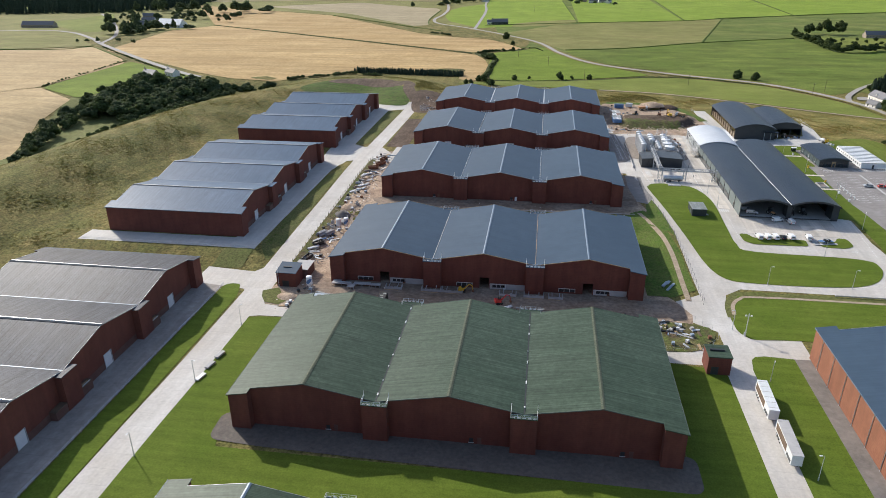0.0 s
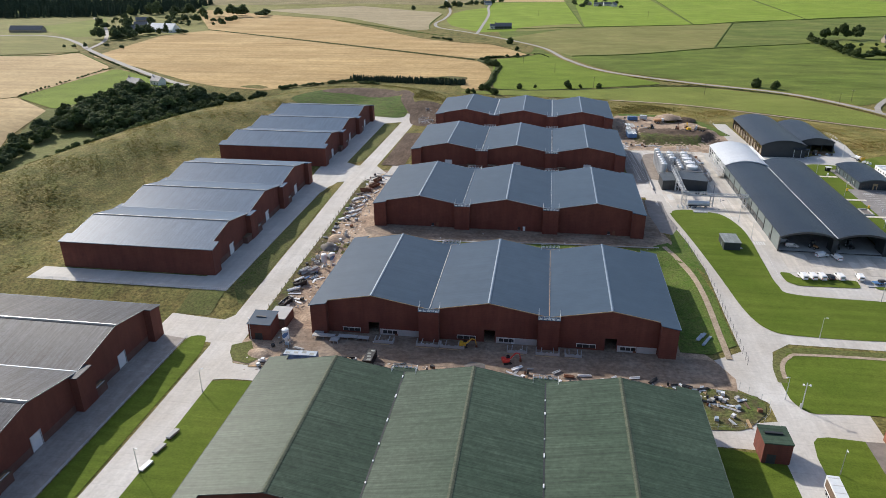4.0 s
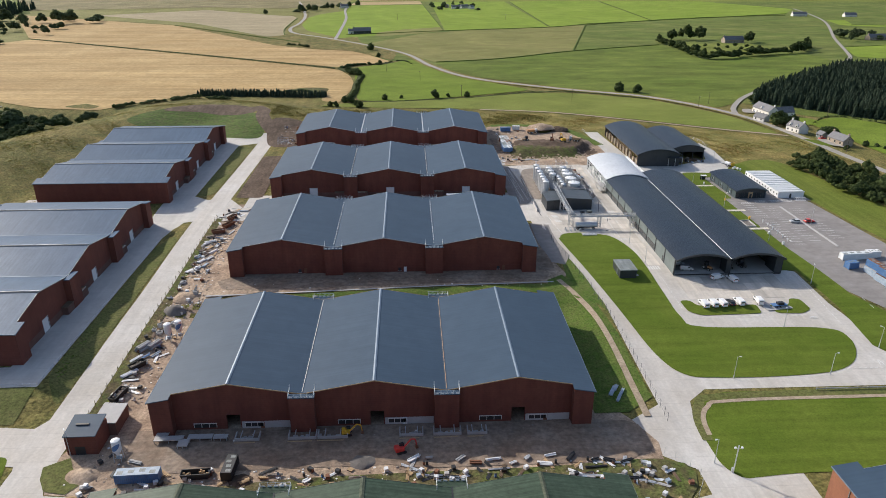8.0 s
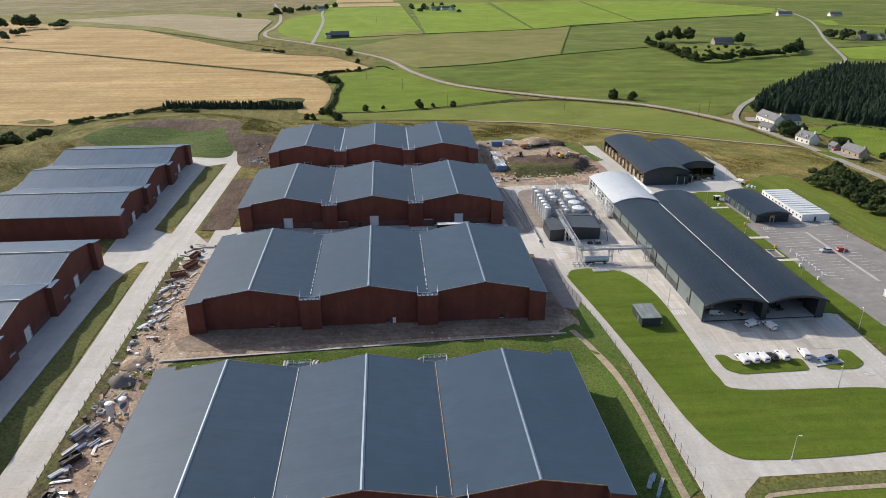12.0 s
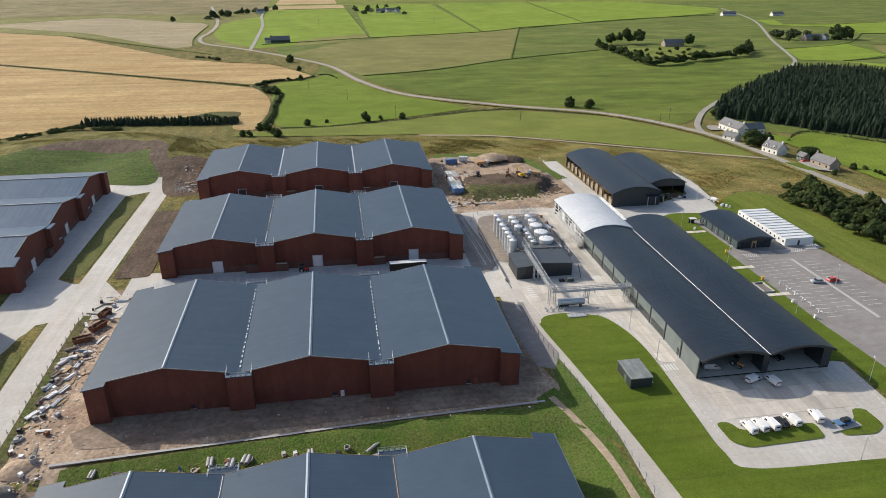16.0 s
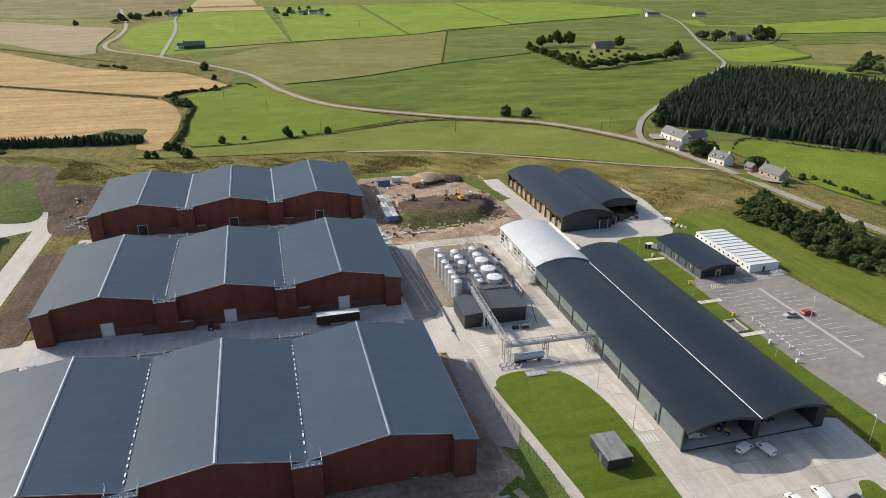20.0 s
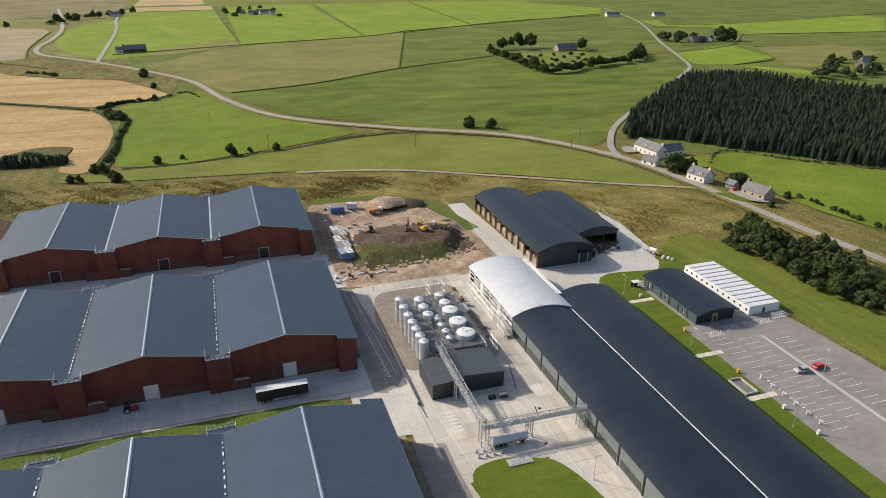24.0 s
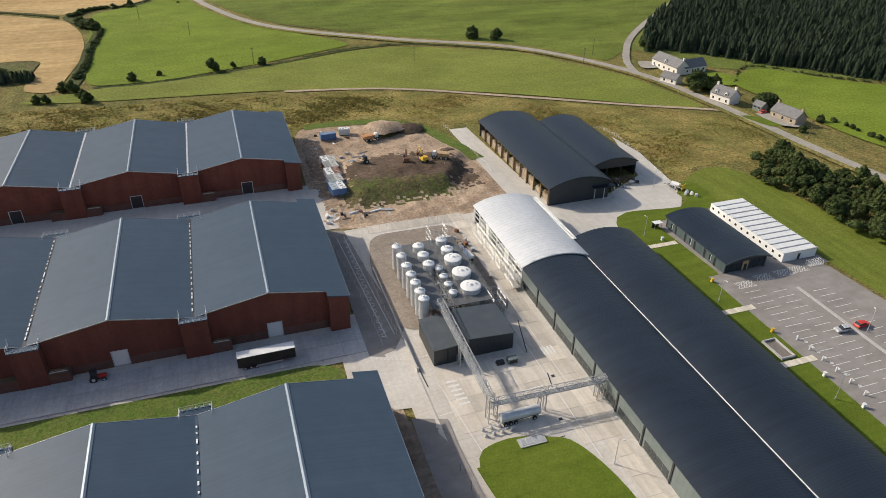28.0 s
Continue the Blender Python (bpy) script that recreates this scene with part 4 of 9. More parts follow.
lane("road", [(244, 334), (249, 350), (261, 371), (279, 396), (309, 427), (350, 464), (408, 519), (463, 571), (494, 605), (521, 656), (583, 785), (717, 1048), (800, 1300)], 4.0, "road", 0.62, "narrow side lane past a wood", step=8.0)
lane("road", [(-84, 790), (-86, 880), (-93, 1081), (-108, 1249), (-112, 1380)], 4.5, "road", 0.64, "narrow farm lane", step=8.0)
lane("track", [(62, 356), (113, 345), (167, 317), (217, 289), (250, 272), (258, 262)], 2.6, "path", 0.33, "pale gravel farm track", "track")
lane("road", [(-290, 374), (-308, 385), (-377, 444), (-513, 572), (-557, 620), (-640, 690), (-720, 700), (-900, 640)], 6.0, "road", 0.65, "country lane between wheat fields", step=8.0)
lane("road", [(-521, 580), (-556, 669), (-657, 824), (-765, 961)], 5.0, "road", 0.67, "country lane", step=8.0)
drape("valley_floor", smooth_line([(-262, -60), (-270, 60), (-262, 140), (-250, 210), (-236, 262), (-228, 310), (-240, 342), (-300, 372), (-350, 345), (-352, 290), (-330, 220), (-305, 150), (-330, 40), (-340, -60)], closed=True), "valley_grass", 0.1, "green rough grass on a valley floor")
drape("field", [(-420, 294), (-401, 309), (-345, 268), (-331, 209), (-299, 142), (-300, 60), (-330, -160), (-420, -160)], "wheat_pale", 0.2, "tan barley field running down to a wooded valley", cell=8.0, category="field")
drape("pavement", [(50, 134), (62, 132), (66.4, 120), (66.4, 156), (57, 156), (50.5, 153)], "concrete", 0.19, "pale concrete corner of a yard")
lane("verge", [(64, 306), (90, 305), (110, 295), (118, 276), (124, 254)], 6.0, "weeds", 0.2, "bright green strip of grass round an excavation", "verge")
lane("ditch", [(-26, 387.5), (6, 388.5), (60, 402), (111, 421), (150, 420), (200, 392)], 2.6, "ditch", 0.36, "dark overgrown ditch between two pastures", "ditch")
lane("ditch", [(-37.5, 388), (-35.5, 402), (-34.2, 435), (-34.7, 461), (-33.2, 501), (-38, 515), (-50, 534), (-56, 550), (-46, 570), (-20, 575), (-6, 590)], 6.5, "ditch", 0.5, "dark overgrown ditch beside wheat", "ditch")
lane("ditch", [(-479, 803), (-246, 666), (-99, 576), (-62, 553)], 2.6, "ditch", 0.5, "dark grassy field boundary in wheat", "ditch")
lane("ditch", [(75, 491), (140, 438), (206, 398)], 2.0, "ditch", 0.55, "dark grassy lane edge", "ditch")
drape("verge", rect(-104, -92.2, 4, 16.8), "verge", 0.13, "dull green bank below a terrace", category="verge")
drape("bare_ground", smooth_line([(-56, 72), (-30, 71.5), (20, 73), (58, 74.5), (60, 80), (54, 83.2), (0, 83), (-52, 83)], closed=True), "wet_soil", 0.2, "dark trodden earth along a warehouse")
lane("kerb", [(-60, 66.6), (-20, 68.6), (20, 71.0), (60, 72.6)], 0.7, "tread", 0.26, "low pale kerb along a grass bank", "kerb")
drape("verge", [(65, 70), (74.4, 52), (71.8, 78), (67.5, 104), (66, 84)], "weeds", 0.17, "weedy strip beside a fence", category="verge")


# ---- brick warehouses ----
BAY, EAVE, RIDGE, VALLEY, PIER = 18.0, 10.2, 13.7, 10.35, 2.2
EDGE = 55.3


def roof_top(x, lift=0.0):
    """Height of the three-ridged roof at x."""
    a = abs(x)
    if a > 36:
        return lift + RIDGE + (EAVE - RIDGE) * (a - 36) / (EDGE - 36)
    d = abs(a - 36) if a > 18 else a
    return lift + RIDGE + (VALLEY - RIDGE) * d / BAY


def wall_outline(x0, x1, z0):
    """A piece of gable wall from x0 to x1, up to the roof's underside."""
    xs = [x0] + [k for k in (-36, -18, 0, 18, 36) if x0 < k < x1] + [x1]
    return [(x0, z0), (x1, z0)] + [(x, roof_top(x) - 0.3) for x in xs[::-1]]


def railing(bm, x0, x1, y0, y1, z):
    """Steel guard rail round three sides of a pier's top, with white toe boards."""
    for yy in (y0,):
        for h in (0.55, 1.1):
            rod(bm, (x0, yy, z + h), (x1, yy, z + h), 0.04, 4)
    for xx in (x0, x1):
        for h in (0.55, 1.1):
            rod(bm, (xx, y0, z + h), (xx, y1, z + h), 0.04, 4)
    n = 4
    for k in range(n + 1):
        x = x0 + (x1 - x0) * k / n
        rod(bm, (x, y0, z), (x, y0, z + 1.15), 0.05, 4)
    for xx in (x0, x1):
        for k in (0.5, 1.0):
            rod(bm, (xx, y0 + (y1 - y0) * k, z), (xx, y0 + (y1 - y0) * k, z + (1.15 if k < 1 else 2.0)), 0.06, 4)
    return bm


def warehouse(x, y, z, depth, roof, ridge, label, turn=0.0, brick="brick", door="white", boxes=False, low=2.2, works=False):
    w = thing("warehouse", x, y, z, label, "warehouse", "brick warehouses", turn)
    D = depth
    for c in (-36, 0, 36):
        a, b = (-55 if c == -36 else c - 18), (55 if c == 36 else c + 18)
        d0, d1, dh = c - 1.3, c + 2.1, 4.3
        notch = [] if door in (brick, "brick_dark") else [(d0, -3.0), (d0, dh), (d1, dh), (d1, -3.0)]
        line = wall_outline(a, b, -3.0)
        part("gable_wall", prism(bmesh.new(), line[:1] + notch + line[1:], "y", 0.0, 0.45), brick, w)
        for p, q in ((a + (5.3 if c == -36 else 3.3), d0 - 0.25), (d1 + 0.25, b - (5.3 if c == 36 else 3.3))):
            part("plinth", bx(p, q, -0.06, 0.0, -3.0, low), ("tread" if p > d1 else brick) if works else brick if door in (brick, "brick_dark") else "brick_dark", w)
        if door and door not in (brick, "brick_dark"):
            dr = part("roller_door", bx(d0, d1, 0.12, 0.22, 0, dh), door, w, "white roller door")
            part("door_frame", box(box(box(bmesh.new(), d0 - 0.2, d0, -0.05, 0.3, 0, dh + 0.2), d1, d1 + 0.2, -0.05, 0.3, 0, dh + 0.2), d0, d1, -0.05, 0.3, dh, dh + 0.2), "galv", w)
        if works:
            for q, wide in ((c - 9.5, 5.6), (c + 3.2, 4.6)):
                # black panel on the solid wall imitates the darkness inside an opening
                dark_panel = part("window_opening", bx(q, q + wide, -0.1, -0.062, 0.7, 1.9), "black", w, "black panel standing in for a dark unglazed opening")
                for k in range(4):
                    part("mullion", bx(q + k * wide / 3 - 0.06, q + k * wide / 3 + 0.06, -0.14, -0.1, 0.7, 1.9), "stone", dark_panel)
                part("lintel", bx(q - 0.1, q + wide + 0.1, -0.16, -0.1, 1.85, 2.05), "stone", dark_panel)
        if door in (brick, "brick_dark"):
            part("vent", bx(c + 5.0, c + 6.0, -0.12, -0.062, 0.6, 1.8), "black", w, "small dark vent opening")
            continue_wall = part("vent_sill", bx(c + 4.8, c + 6.2, -0.3, -0.062, 0.5, 0.6), "tread", w)
        part("side_door", bx(c + 7.0, c + 8.0, -0.10, -0.062, 0, 2.1), "brick_dark" if boxes or door == "brick_dark" else "white" if c == 0 else "rust", w)
        bm = bmesh.new()
        prism(bm, wall_outline(a, b, -3.0), "y", D - 0.45, D)
        part("gable_wall", bm, brick, w)
    for s in (-1, 1):
        part("side_wall", bx(min(s * 54.55, s * 55), max(s * 54.55, s * 55), 0.45, D - 0.45, -3.0, EAVE - 0.1), brick, w)
        for k in range(6 if brick == "brick_orange" else 0):
            yy = D * (k + 0.5) / 6
            part("downpipe", rod(bmesh.new(), (s * 55.12, yy, -0.3), (s * 55.12, yy, EAVE - 0.2), 0.09, 5), "galv", w)
        # corner piers, under the roof's corner flaps
        for y0, y1 in ((-PIER, 0), (D, D + PIER)):
            x0, x1 = sorted((s * 50, s * 55))
            bm = bmesh.new()
            prism(bm, [(x0, -3.0), (x1, -3.0), (x1, roof_top(x1) - 0.32), (x0, roof_top(x0) - 0.32)], "y", y0, y1)
            part("corner_pier", bm, brick, w)
        # valley piers with their rails
        for y0, y1, yf in ((-PIER, 0, -PIER), (D, D + PIER, D + PIER)):
            part("pier", bx(s * 18 - 3.1, s * 18 + 3.1, y0, y1, -3.0, VALLEY - 0.12), brick, w)
            part("pier_cap", bx(s * 18 - 3.25, s * 18 + 3.25, min(y0, y1) - (0.12 if yf < 0 else -0.46), max(y0, y1) + (0.12 if yf > 0 else -0.46), VALLEY - 0.12, VALLEY + 0.08), roof, w)
            yi = 0.8 if yf < 0 else D - 0.8
            if turn:
                continue
            rl = part("railing", railing(bmesh.new(), s * 18 - 3.1, s * 18 + 3.1, yf, yi, VALLEY + 0.08), "offwhite", w, "pale galvanised guard rail")
            for k in range(5):
                part("toe_board", bx(s * 18 - 2.9 + k * 1.25, s * 18 - 2.1 + k * 1.25, yf - 0.06, yf - 0.01, VALLEY + 0.12, VALLEY + 0.42), "white", rl)
        part("valley_gutter", bx(s * 18 - (0.16 if turn or roof == "roof_green" else 0.3), s * 18 + (0.16 if turn or roof == "roof_green" else 0.3), -0.3, D + 0.3, VALLEY - 0.05, VALLEY + 0.10), "galv" if y > 240 and not turn else "black" if boxes and not turn else "ridge" if turn else "black" if roof == "roof_green" else roof, w)
        if works:
            part("gutter_liner", bx(s * 18 - 0.07, s * 18 + 0.07, 0.2, D - 0.2, VALLEY + 0.10, VALLEY + 0.16), "stone" if s < 0 else "timber", w)
        rnd = random.Random(int(x + y * 7 + s))
        yy = 2.0
        while yy < D - 2 and not turn and not works:
            part("walkway_bracket", bx(s * 18 - 0.15, s * 18 + 0.15, yy, yy + rnd.uniform(0.3, 1.3), VALLEY + 0.12, VALLEY + 0.30), "white", w)
            yy += rnd.uniform(1.5, 2.9) if boxes or y > 60 else rnd.uniform(5, 10)
    # roof slopes
    o = 0.35
    for a, b in ((-EDGE, -36), (-36, -18), (-18, 0), (0, 18), (18, 36), (36, EDGE)):
        plan = [(a, -o), (b, -o), (b, D + o), (a, D + o)]
        if a == -EDGE:
            plan = [(a, -PIER - o), (-49.8, -PIER - o), (-49.8, -o), (b, -o), (b, D + o), (-49.8, D + o), (-49.8, D + PIER + o), (a, D + PIER + o)]
        if b == EDGE:
            plan = [(49.8, -PIER - o), (b, -PIER - o), (b, D + PIER + o), (49.8, D + PIER + o), (49.8, D + o), (a, D + o), (a, -o), (49.8, -o)]
        part("roof_slope", slab(bmesh.new(), plan, lambda px, py: roof_top(px), 0.25), roof, w)
    cap = {"ridge_l": 0.42, "moss_ridge": 0.5}.get(ridge, 0.4)
    for c in (-36, 0, 36):
        bm = bmesh.new()
        prism(bm, [(c - cap, RIDGE + 0.10 - cap * 0.19), (c, RIDGE + 0.17), (c + cap, RIDGE + 0.10 - cap * 0.19), (c, RIDGE + 0.04)], "y", -o - 0.05, D + o + 0.05)
        part("ridge_cap", bm, ridge, w)
        if turn:
            part("ridge_strip", bx(c + 0.42, c + 0.62, -o, D + o, RIDGE - 0.12, RIDGE + 0.16), "galv", w, "bright strip along the ridge")
        # bargeboards: pale flashing along the gable edges
        for yy in (-o - 0.06, D + o):
            for p, q in ((c - 18 if c > -36 else -49.8, c), (c, c + 18 if c < 36 else 49.8)):
                part("gable_flashing", slab(bmesh.new(), [(p, yy), (q, yy), (q, yy + 0.06), (p, yy + 0.06)], lambda px, py: roof_top(px, 0.06), 0.26), "ridge_green" if ridge == "moss_ridge" else "timber" if works else "lattice", w)
    for s in (-1, 1):
        part("eave_flashing", bx(min(s * EDGE, s * (EDGE + 0.08)), max(s * EDGE, s * (EDGE + 0.08)), -PIER - o, D + PIER + o, EAVE - 0.25, EAVE + 0.05), "ridge_green" if ridge == "moss_ridge" else "ridge", w)
    if boxes:
        for c in (-18, 18):
            bm = bmesh.new()
            box(bm, c + 3.1, c + 7.6, -2.0, 0, -1, 2.6)
            part("bin_store", bm, "brick_dark", w, "low brick store against the pier")
            part("store_roof", bx(c + 3.1, c + 7.7, -2.1, -0.07, 2.6, 2.75), "dark_timber", w)
            for q in range(3):
                part("roof_board", bx(c + 3.4 + q * 0.2, c + 7.2 - q * 0.5, -1.8 + q * 0.55, -1.5 + q * 0.55, 2.75, 2.83), ("stone", "timber", "rust")[q], w)
            if c < 0:
                part("bin_store", bx(c - 7.6, c - 3.1, -2.0, 0, -1, 2.6), "brick_dark", w)
                part("store_roof", bx(c - 7.7, c - 3.1, -2.1, -0.07, 2.6, 2.75), "dark_timber", w)
    return w


warehouse(0, -168, 0, 50, "roof_green", "ridge", "red-brick warehouse with a weathered green sheet roof")
warehouse(-0.8, -83.3, 0, 48.6, "roof_green", "moss_ridge", "red-brick warehouse with three green sheet-metal gables", low=1.4, door="brick_dark")
warehouse(0, 0, 0, 49.2, "roof_slate", "ridge", "red-brick warehouse under construction with a slate-grey roof", door=None, works=True)
warehouse(0, 83.1, 3.55, 49.7, "roof_slate", "ridge", "red-brick warehouse with a three-gabled slate-grey roof", door="brick")
warehouse(0, 166.6, 3.85, 49.7, "roof_slate", "ridge", "red-brick warehouse with white roller doors and grey roof", boxes=True)
warehouse(0, 249.5, 4.1, 48.0, "roof_slate", "ridge", "red-brick warehouse with dark doors at the far end of the row", boxes=True, door="black")
warehouse(-103.2, -64, 0, 56, "roof_l_dull", "ridge_l", "red-brick warehouse with a shiny grey ribbed roof", turn=90, boxes=True)
warehouse(-103.2, 83, 2.55, 55, "roof_l", "ridge_l", "red-brick warehouse on a concrete terrace, pale grey roof", turn=90, boxes=True)
warehouse(-103.2, 216, 3.6, 55, "roof_l", "ridge_l", "red-brick warehouse with a pale blue-grey roof under a bank", turn=90, boxes=True)
warehouse(154.2, -84, 0, 50, "roof_slate", "galv", "orange-brick warehouse with a dark roof and downpipes", brick="brick_orange")


# ---- distillery halls ----
def arc(x0, x1, eave, rise, n=18, lift=0.0):
    """Points of a shallow arch from x0 to x1."""
    half = (x1 - x0) / 2
    r = (half * half + rise * rise) / (2 * rise)
    a = math.asin(half / r)
    return [((x0 + x1) / 2 + (r + lift) * math.sin(-a + 2 * a * i / n), eave + rise - r + (r + lift) * math.cos(-a + 2 * a * i / n)) for i in range(n + 1)]


def vault(x0, x1, y0, y1, eave, rise, thick=0.35, n=18):
    """A curved roof sheet with real thickness."""
    bm = bmesh.new()
    prism(bm, arc(x0, x1, eave, rise, n, thick) + arc(x0, x1, eave, rise, n)[::-1], "y", y0, y1)
    return bm


def hip_face(x0, x1, z0, eave, rise, y0, y1, low=None):
    """End wall under the arch."""
    bm = bmesh.new()
    prism(bm, [(x0, z0), (x1, z0)] + arc(x0, x1, eave, rise, 14)[::-1], "y", y0, y1)
    return bm


YD = 4.0
EAVE_D, RISE_D = 5.9, 2.3


def long_hall(x0, x1, y0, y1, label, west):
    h = thing("production_hall", x0, y0, YD, label, "hall", "long barrel-roofed halls")
    w, d = x1 - x0, y1 - y0
    part("roof", vault(-0.2, w + 0.2, -1.6, d, EAVE_D, RISE_D), "roof_barrel", h, "ribbed blue-black barrel roof")
    bm = bmesh.new()
    prism(bm, arc(-0.25, w + 0.25, EAVE_D, RISE_D, 18, 0.42) + arc(-0.25, w + 0.25, EAVE_D - 0.35, RISE_D, 18, 0.0)[::-1], "y", -1.75, -1.6)
    part("fascia", bm, "clad", h, "dark curved fascia")
    part("soffit", vault(0.1, w - 0.1, -1.5, 26, EAVE_D - 0.12, RISE_D - 0.05, 0.06), "clad", h)
    part("back_wall", hip_face(0.3, w - 0.3, -1, EAVE_D - 0.05, RISE_D, d - 0.5, d - 0.1), "clad", h)
    part("inner_wall", hip_face(0.4, w - 0.4, -0.5, EAVE_D - 0.2, RISE_D - 0.05, 26, 26.3), "clad", h, "dark wall at the back of the open bay")
    for xx in ((0.0, 0.3) if west else (w - 0.3, w),):
        n = 9 if west else 9
        step = d / n
        for k in range(n):
            a, b = k * step, (k + 1) * step
            wall = part("wall_panel", bx(xx[0], xx[1], a + 0.25, b - 0.25, -0.5, EAVE_D), "panel", h, "grey-green wall panel")
            out = xx[0] - 0.05 if west else xx[1] + 0.05
            if k > 1:
                for q in range(4):
                    yy = a + 0.8 + q * (step - 1.6) / 4
                    part("window", bx(min(out, out + 0.08), max(out, out + 0.08), yy, yy + (step - 1.6) / 4 - 0.15, 0.4, 2.6), "glass", wall)
            elif west and k == 1:
                part("window", bx(-0.05, 0.03, a + 1, a + 2, 0, 2.2), "glass", wall)
            part("fin", bx(out - 0.12 if west else out - 0.1, out + 0.1 if west else out + 0.12, a - 0.25, a + 0.25, -0.5, EAVE_D + 0.1), "black", h, "black wall fin")
    return h


long_hall(104.4, 124.2, 76.0, 168.0, "long hall with a dark ribbed barrel roof and open front bay", True)
long_hall(124.2, 144.0, 76.0, 178.0, "long dark barrel-roofed hall joined to its twin", False)
part_of_valley = thing("valley_gutter", 124.2, 76.0, YD, "bright white metal gutter between two barrel roofs", "gutter")
part("gutter", bx(-0.11, 0.11, -1.7, 93, EAVE_D + 0.05, EAVE_D + 0.62), "white", part_of_valley)
eave_line = thing("eave_gutter", 144.1, 76.0, YD, "thin pale gutter along a dark barrel roof", "gutter")
part("gutter", bx(0.12, 0.30, -1.6, 102, EAVE_D - 0.05, EAVE_D + 0.14), "offwhite", eave_line)
for k in range(8):
    part("downpipe", rod(bmesh.new(), (0.1, 4 + k * 13, -0.3), (0.1, 4 + k * 13, EAVE_D), 0.06, 6), "black", eave_line)
pillar = thing("portal_pier", 124.2, 76.0, YD, "dark steel pier between two open hall bays", "pier")
part("pier", bx(-0.9, 0.9, -0.4, 4.5, -0.5, EAVE_D - 0.1), "clad", pillar)
part("bracket", bx(-1.1, 1.1, -0.6, 0.2, EAVE_D - 0.8, EAVE_D - 0.12), "black", pillar)
pillar = thing("portal_pier", 142.6, 76.0, YD, "dark end wall of an open hall bay", "pier")
part("pier", bx(-1.2, 1.3, -0.4, 6.5, -0.5, EAVE_D + 0.2), "clad", pillar)
part("plinth", bx(-1.25, 1.35, -0.45, 6.55, -0.5, 0.3), "black", pillar)
floor_bay = thing("hall_floor", 104.4, 76.0, YD, "pale concrete floor of the open hall bays", "floor", kind="structure")
part("slab", bx(0.35, 38.0, -0.5, 26, 0.1, 0.22), "yard", floor_bay)
part("threshold", bx(0.35, 38.0, -0.7, -0.5, 0.08, 0.24), "black", floor_bay)

# silver-roofed extension behind, still scaffolded
ext = thing("production_hall", 104.4, 167.6, YD, "unfinished hall with a silver barrel roof and open steel frame", "hall", "long barrel-roofed halls")
part("roof", vault(-0.2, 21.0, 0.3, 39.0, EAVE_D + 0.15, RISE_D + 0.2), "roof_silver", ext, "silver ribbed barrel roof")
for k in range(9):
    yy = 0.8 + k * 4.7
    for xx in (0.2, 20.5):
        part("column", bx(xx - 0.2, xx + 0.2, yy - 0.2, yy + 0.2, -0.5, EAVE_D + 0.1), "galv", ext, "steel column")
    part("rafter", vault(0.1, 20.7, yy - 0.15, yy + 0.15, EAVE_D - 0.25, RISE_D + 0.2, 0.3, 10), "galv", ext)
for zz in (1.6, 3.4, 5.0):
    bm = rod(bmesh.new(), (0.0, 0.5, zz), (0.0, 38.8, zz), 0.12, 5)
    part("side_rail", bm, "galv", ext)
part("inner_wall", bx(5.5, 5.9, 2, 38, 0, 5.4), "clad", ext)
for k in range(7):
    part("plant_unit", bx(1.2, 3.8, 2 + k * 5.2, 5.2 + k * 5.2, 0.1, 2.2 + 0.8 * (k % 3)), ("galv", "panel", "white")[k % 3], ext)
part("end_wall", hip_face(0.3, 20.5, -1, EAVE_D + 0.05, RISE_D + 0.2, 38.4, 38.8), "clad", ext)


def scaffold(x, y, z, w, d, h, lifts, label, floors=False):
    s = thing("scaffold", x, y, z, label, "scaffold", "scaffolding")
    nx, ny = max(1, round(w / 2.2)), max(1, round(d / 2.2))
    for i in range(nx + 1):
        for j in range(ny + 1):
            if i in (0, nx) or j in (0, ny):
                part("standard", rod(bmesh.new(), (w * i / nx, d * j / ny, 0), (w * i / nx, d * j / ny, h), 0.05, 5), "galv", s)
    for k in range(1, lifts + 1):
        zz = h * k / lifts - 0.4
        for a, b in (((0, 0), (w, 0)), ((w, 0), (w, d)), ((w, d), (0, d)), ((0, d), (0, 0))):
            for q in (0.0, -0.5):
                part("ledger", rod(bmesh.new(), (*a, zz + q), (*b, zz + q), 0.04, 4), "galv", s)
        if floors and k < lifts:
            part("boarding", bx(0.1, w - 0.1, 0.1, d - 0.1, zz - 1.2, zz - 1.12), "tread", s)
    bm = bmesh.new()
    for i in range(nx):
        rod(bm, (w * i / nx, 0, 0.2), (w * (i + 1) / nx, 0, h - 0.5), 0.05, 4)
    part("brace", bm, "galv", s)
    return s


scaffold(101.2, 166.5, YD, 2.4, 6.5, 7.5, 3, "galvanised scaffold at the corner of a hall", True)
scaffold(101.6, 177, YD, 1.8, 24, 3.6, 2, "low galvanised scaffold along an unfinished hall")
for k in range(3):
    e = thing("roof_edge_rail", 106.5 + k * 5.2, 168.2, YD + EAVE_D + (1.1, 2.3, 1.6)[k], "short steel guard rail on a roof edge", "guard rail", "roof edge rails")
    for q in (0, 1.3, 2.6):
        part("post", rod(bmesh.new(), (q, 0, -0.6), (q, 0, 1.0), 0.06, 5), "galv", e)
    part("rail", rod(rod(bmesh.new(), (0, 0, 0.95), (2.6, 0, 0.95), 0.06, 5), (0, 0, 0.4), (2.6, 0, 0.4), 0.06, 5), "galv", e)
br = thing("pipe_rack", 124.8, 178.5, YD, "steel pipe rack beside the silver roof", "pipe rack")
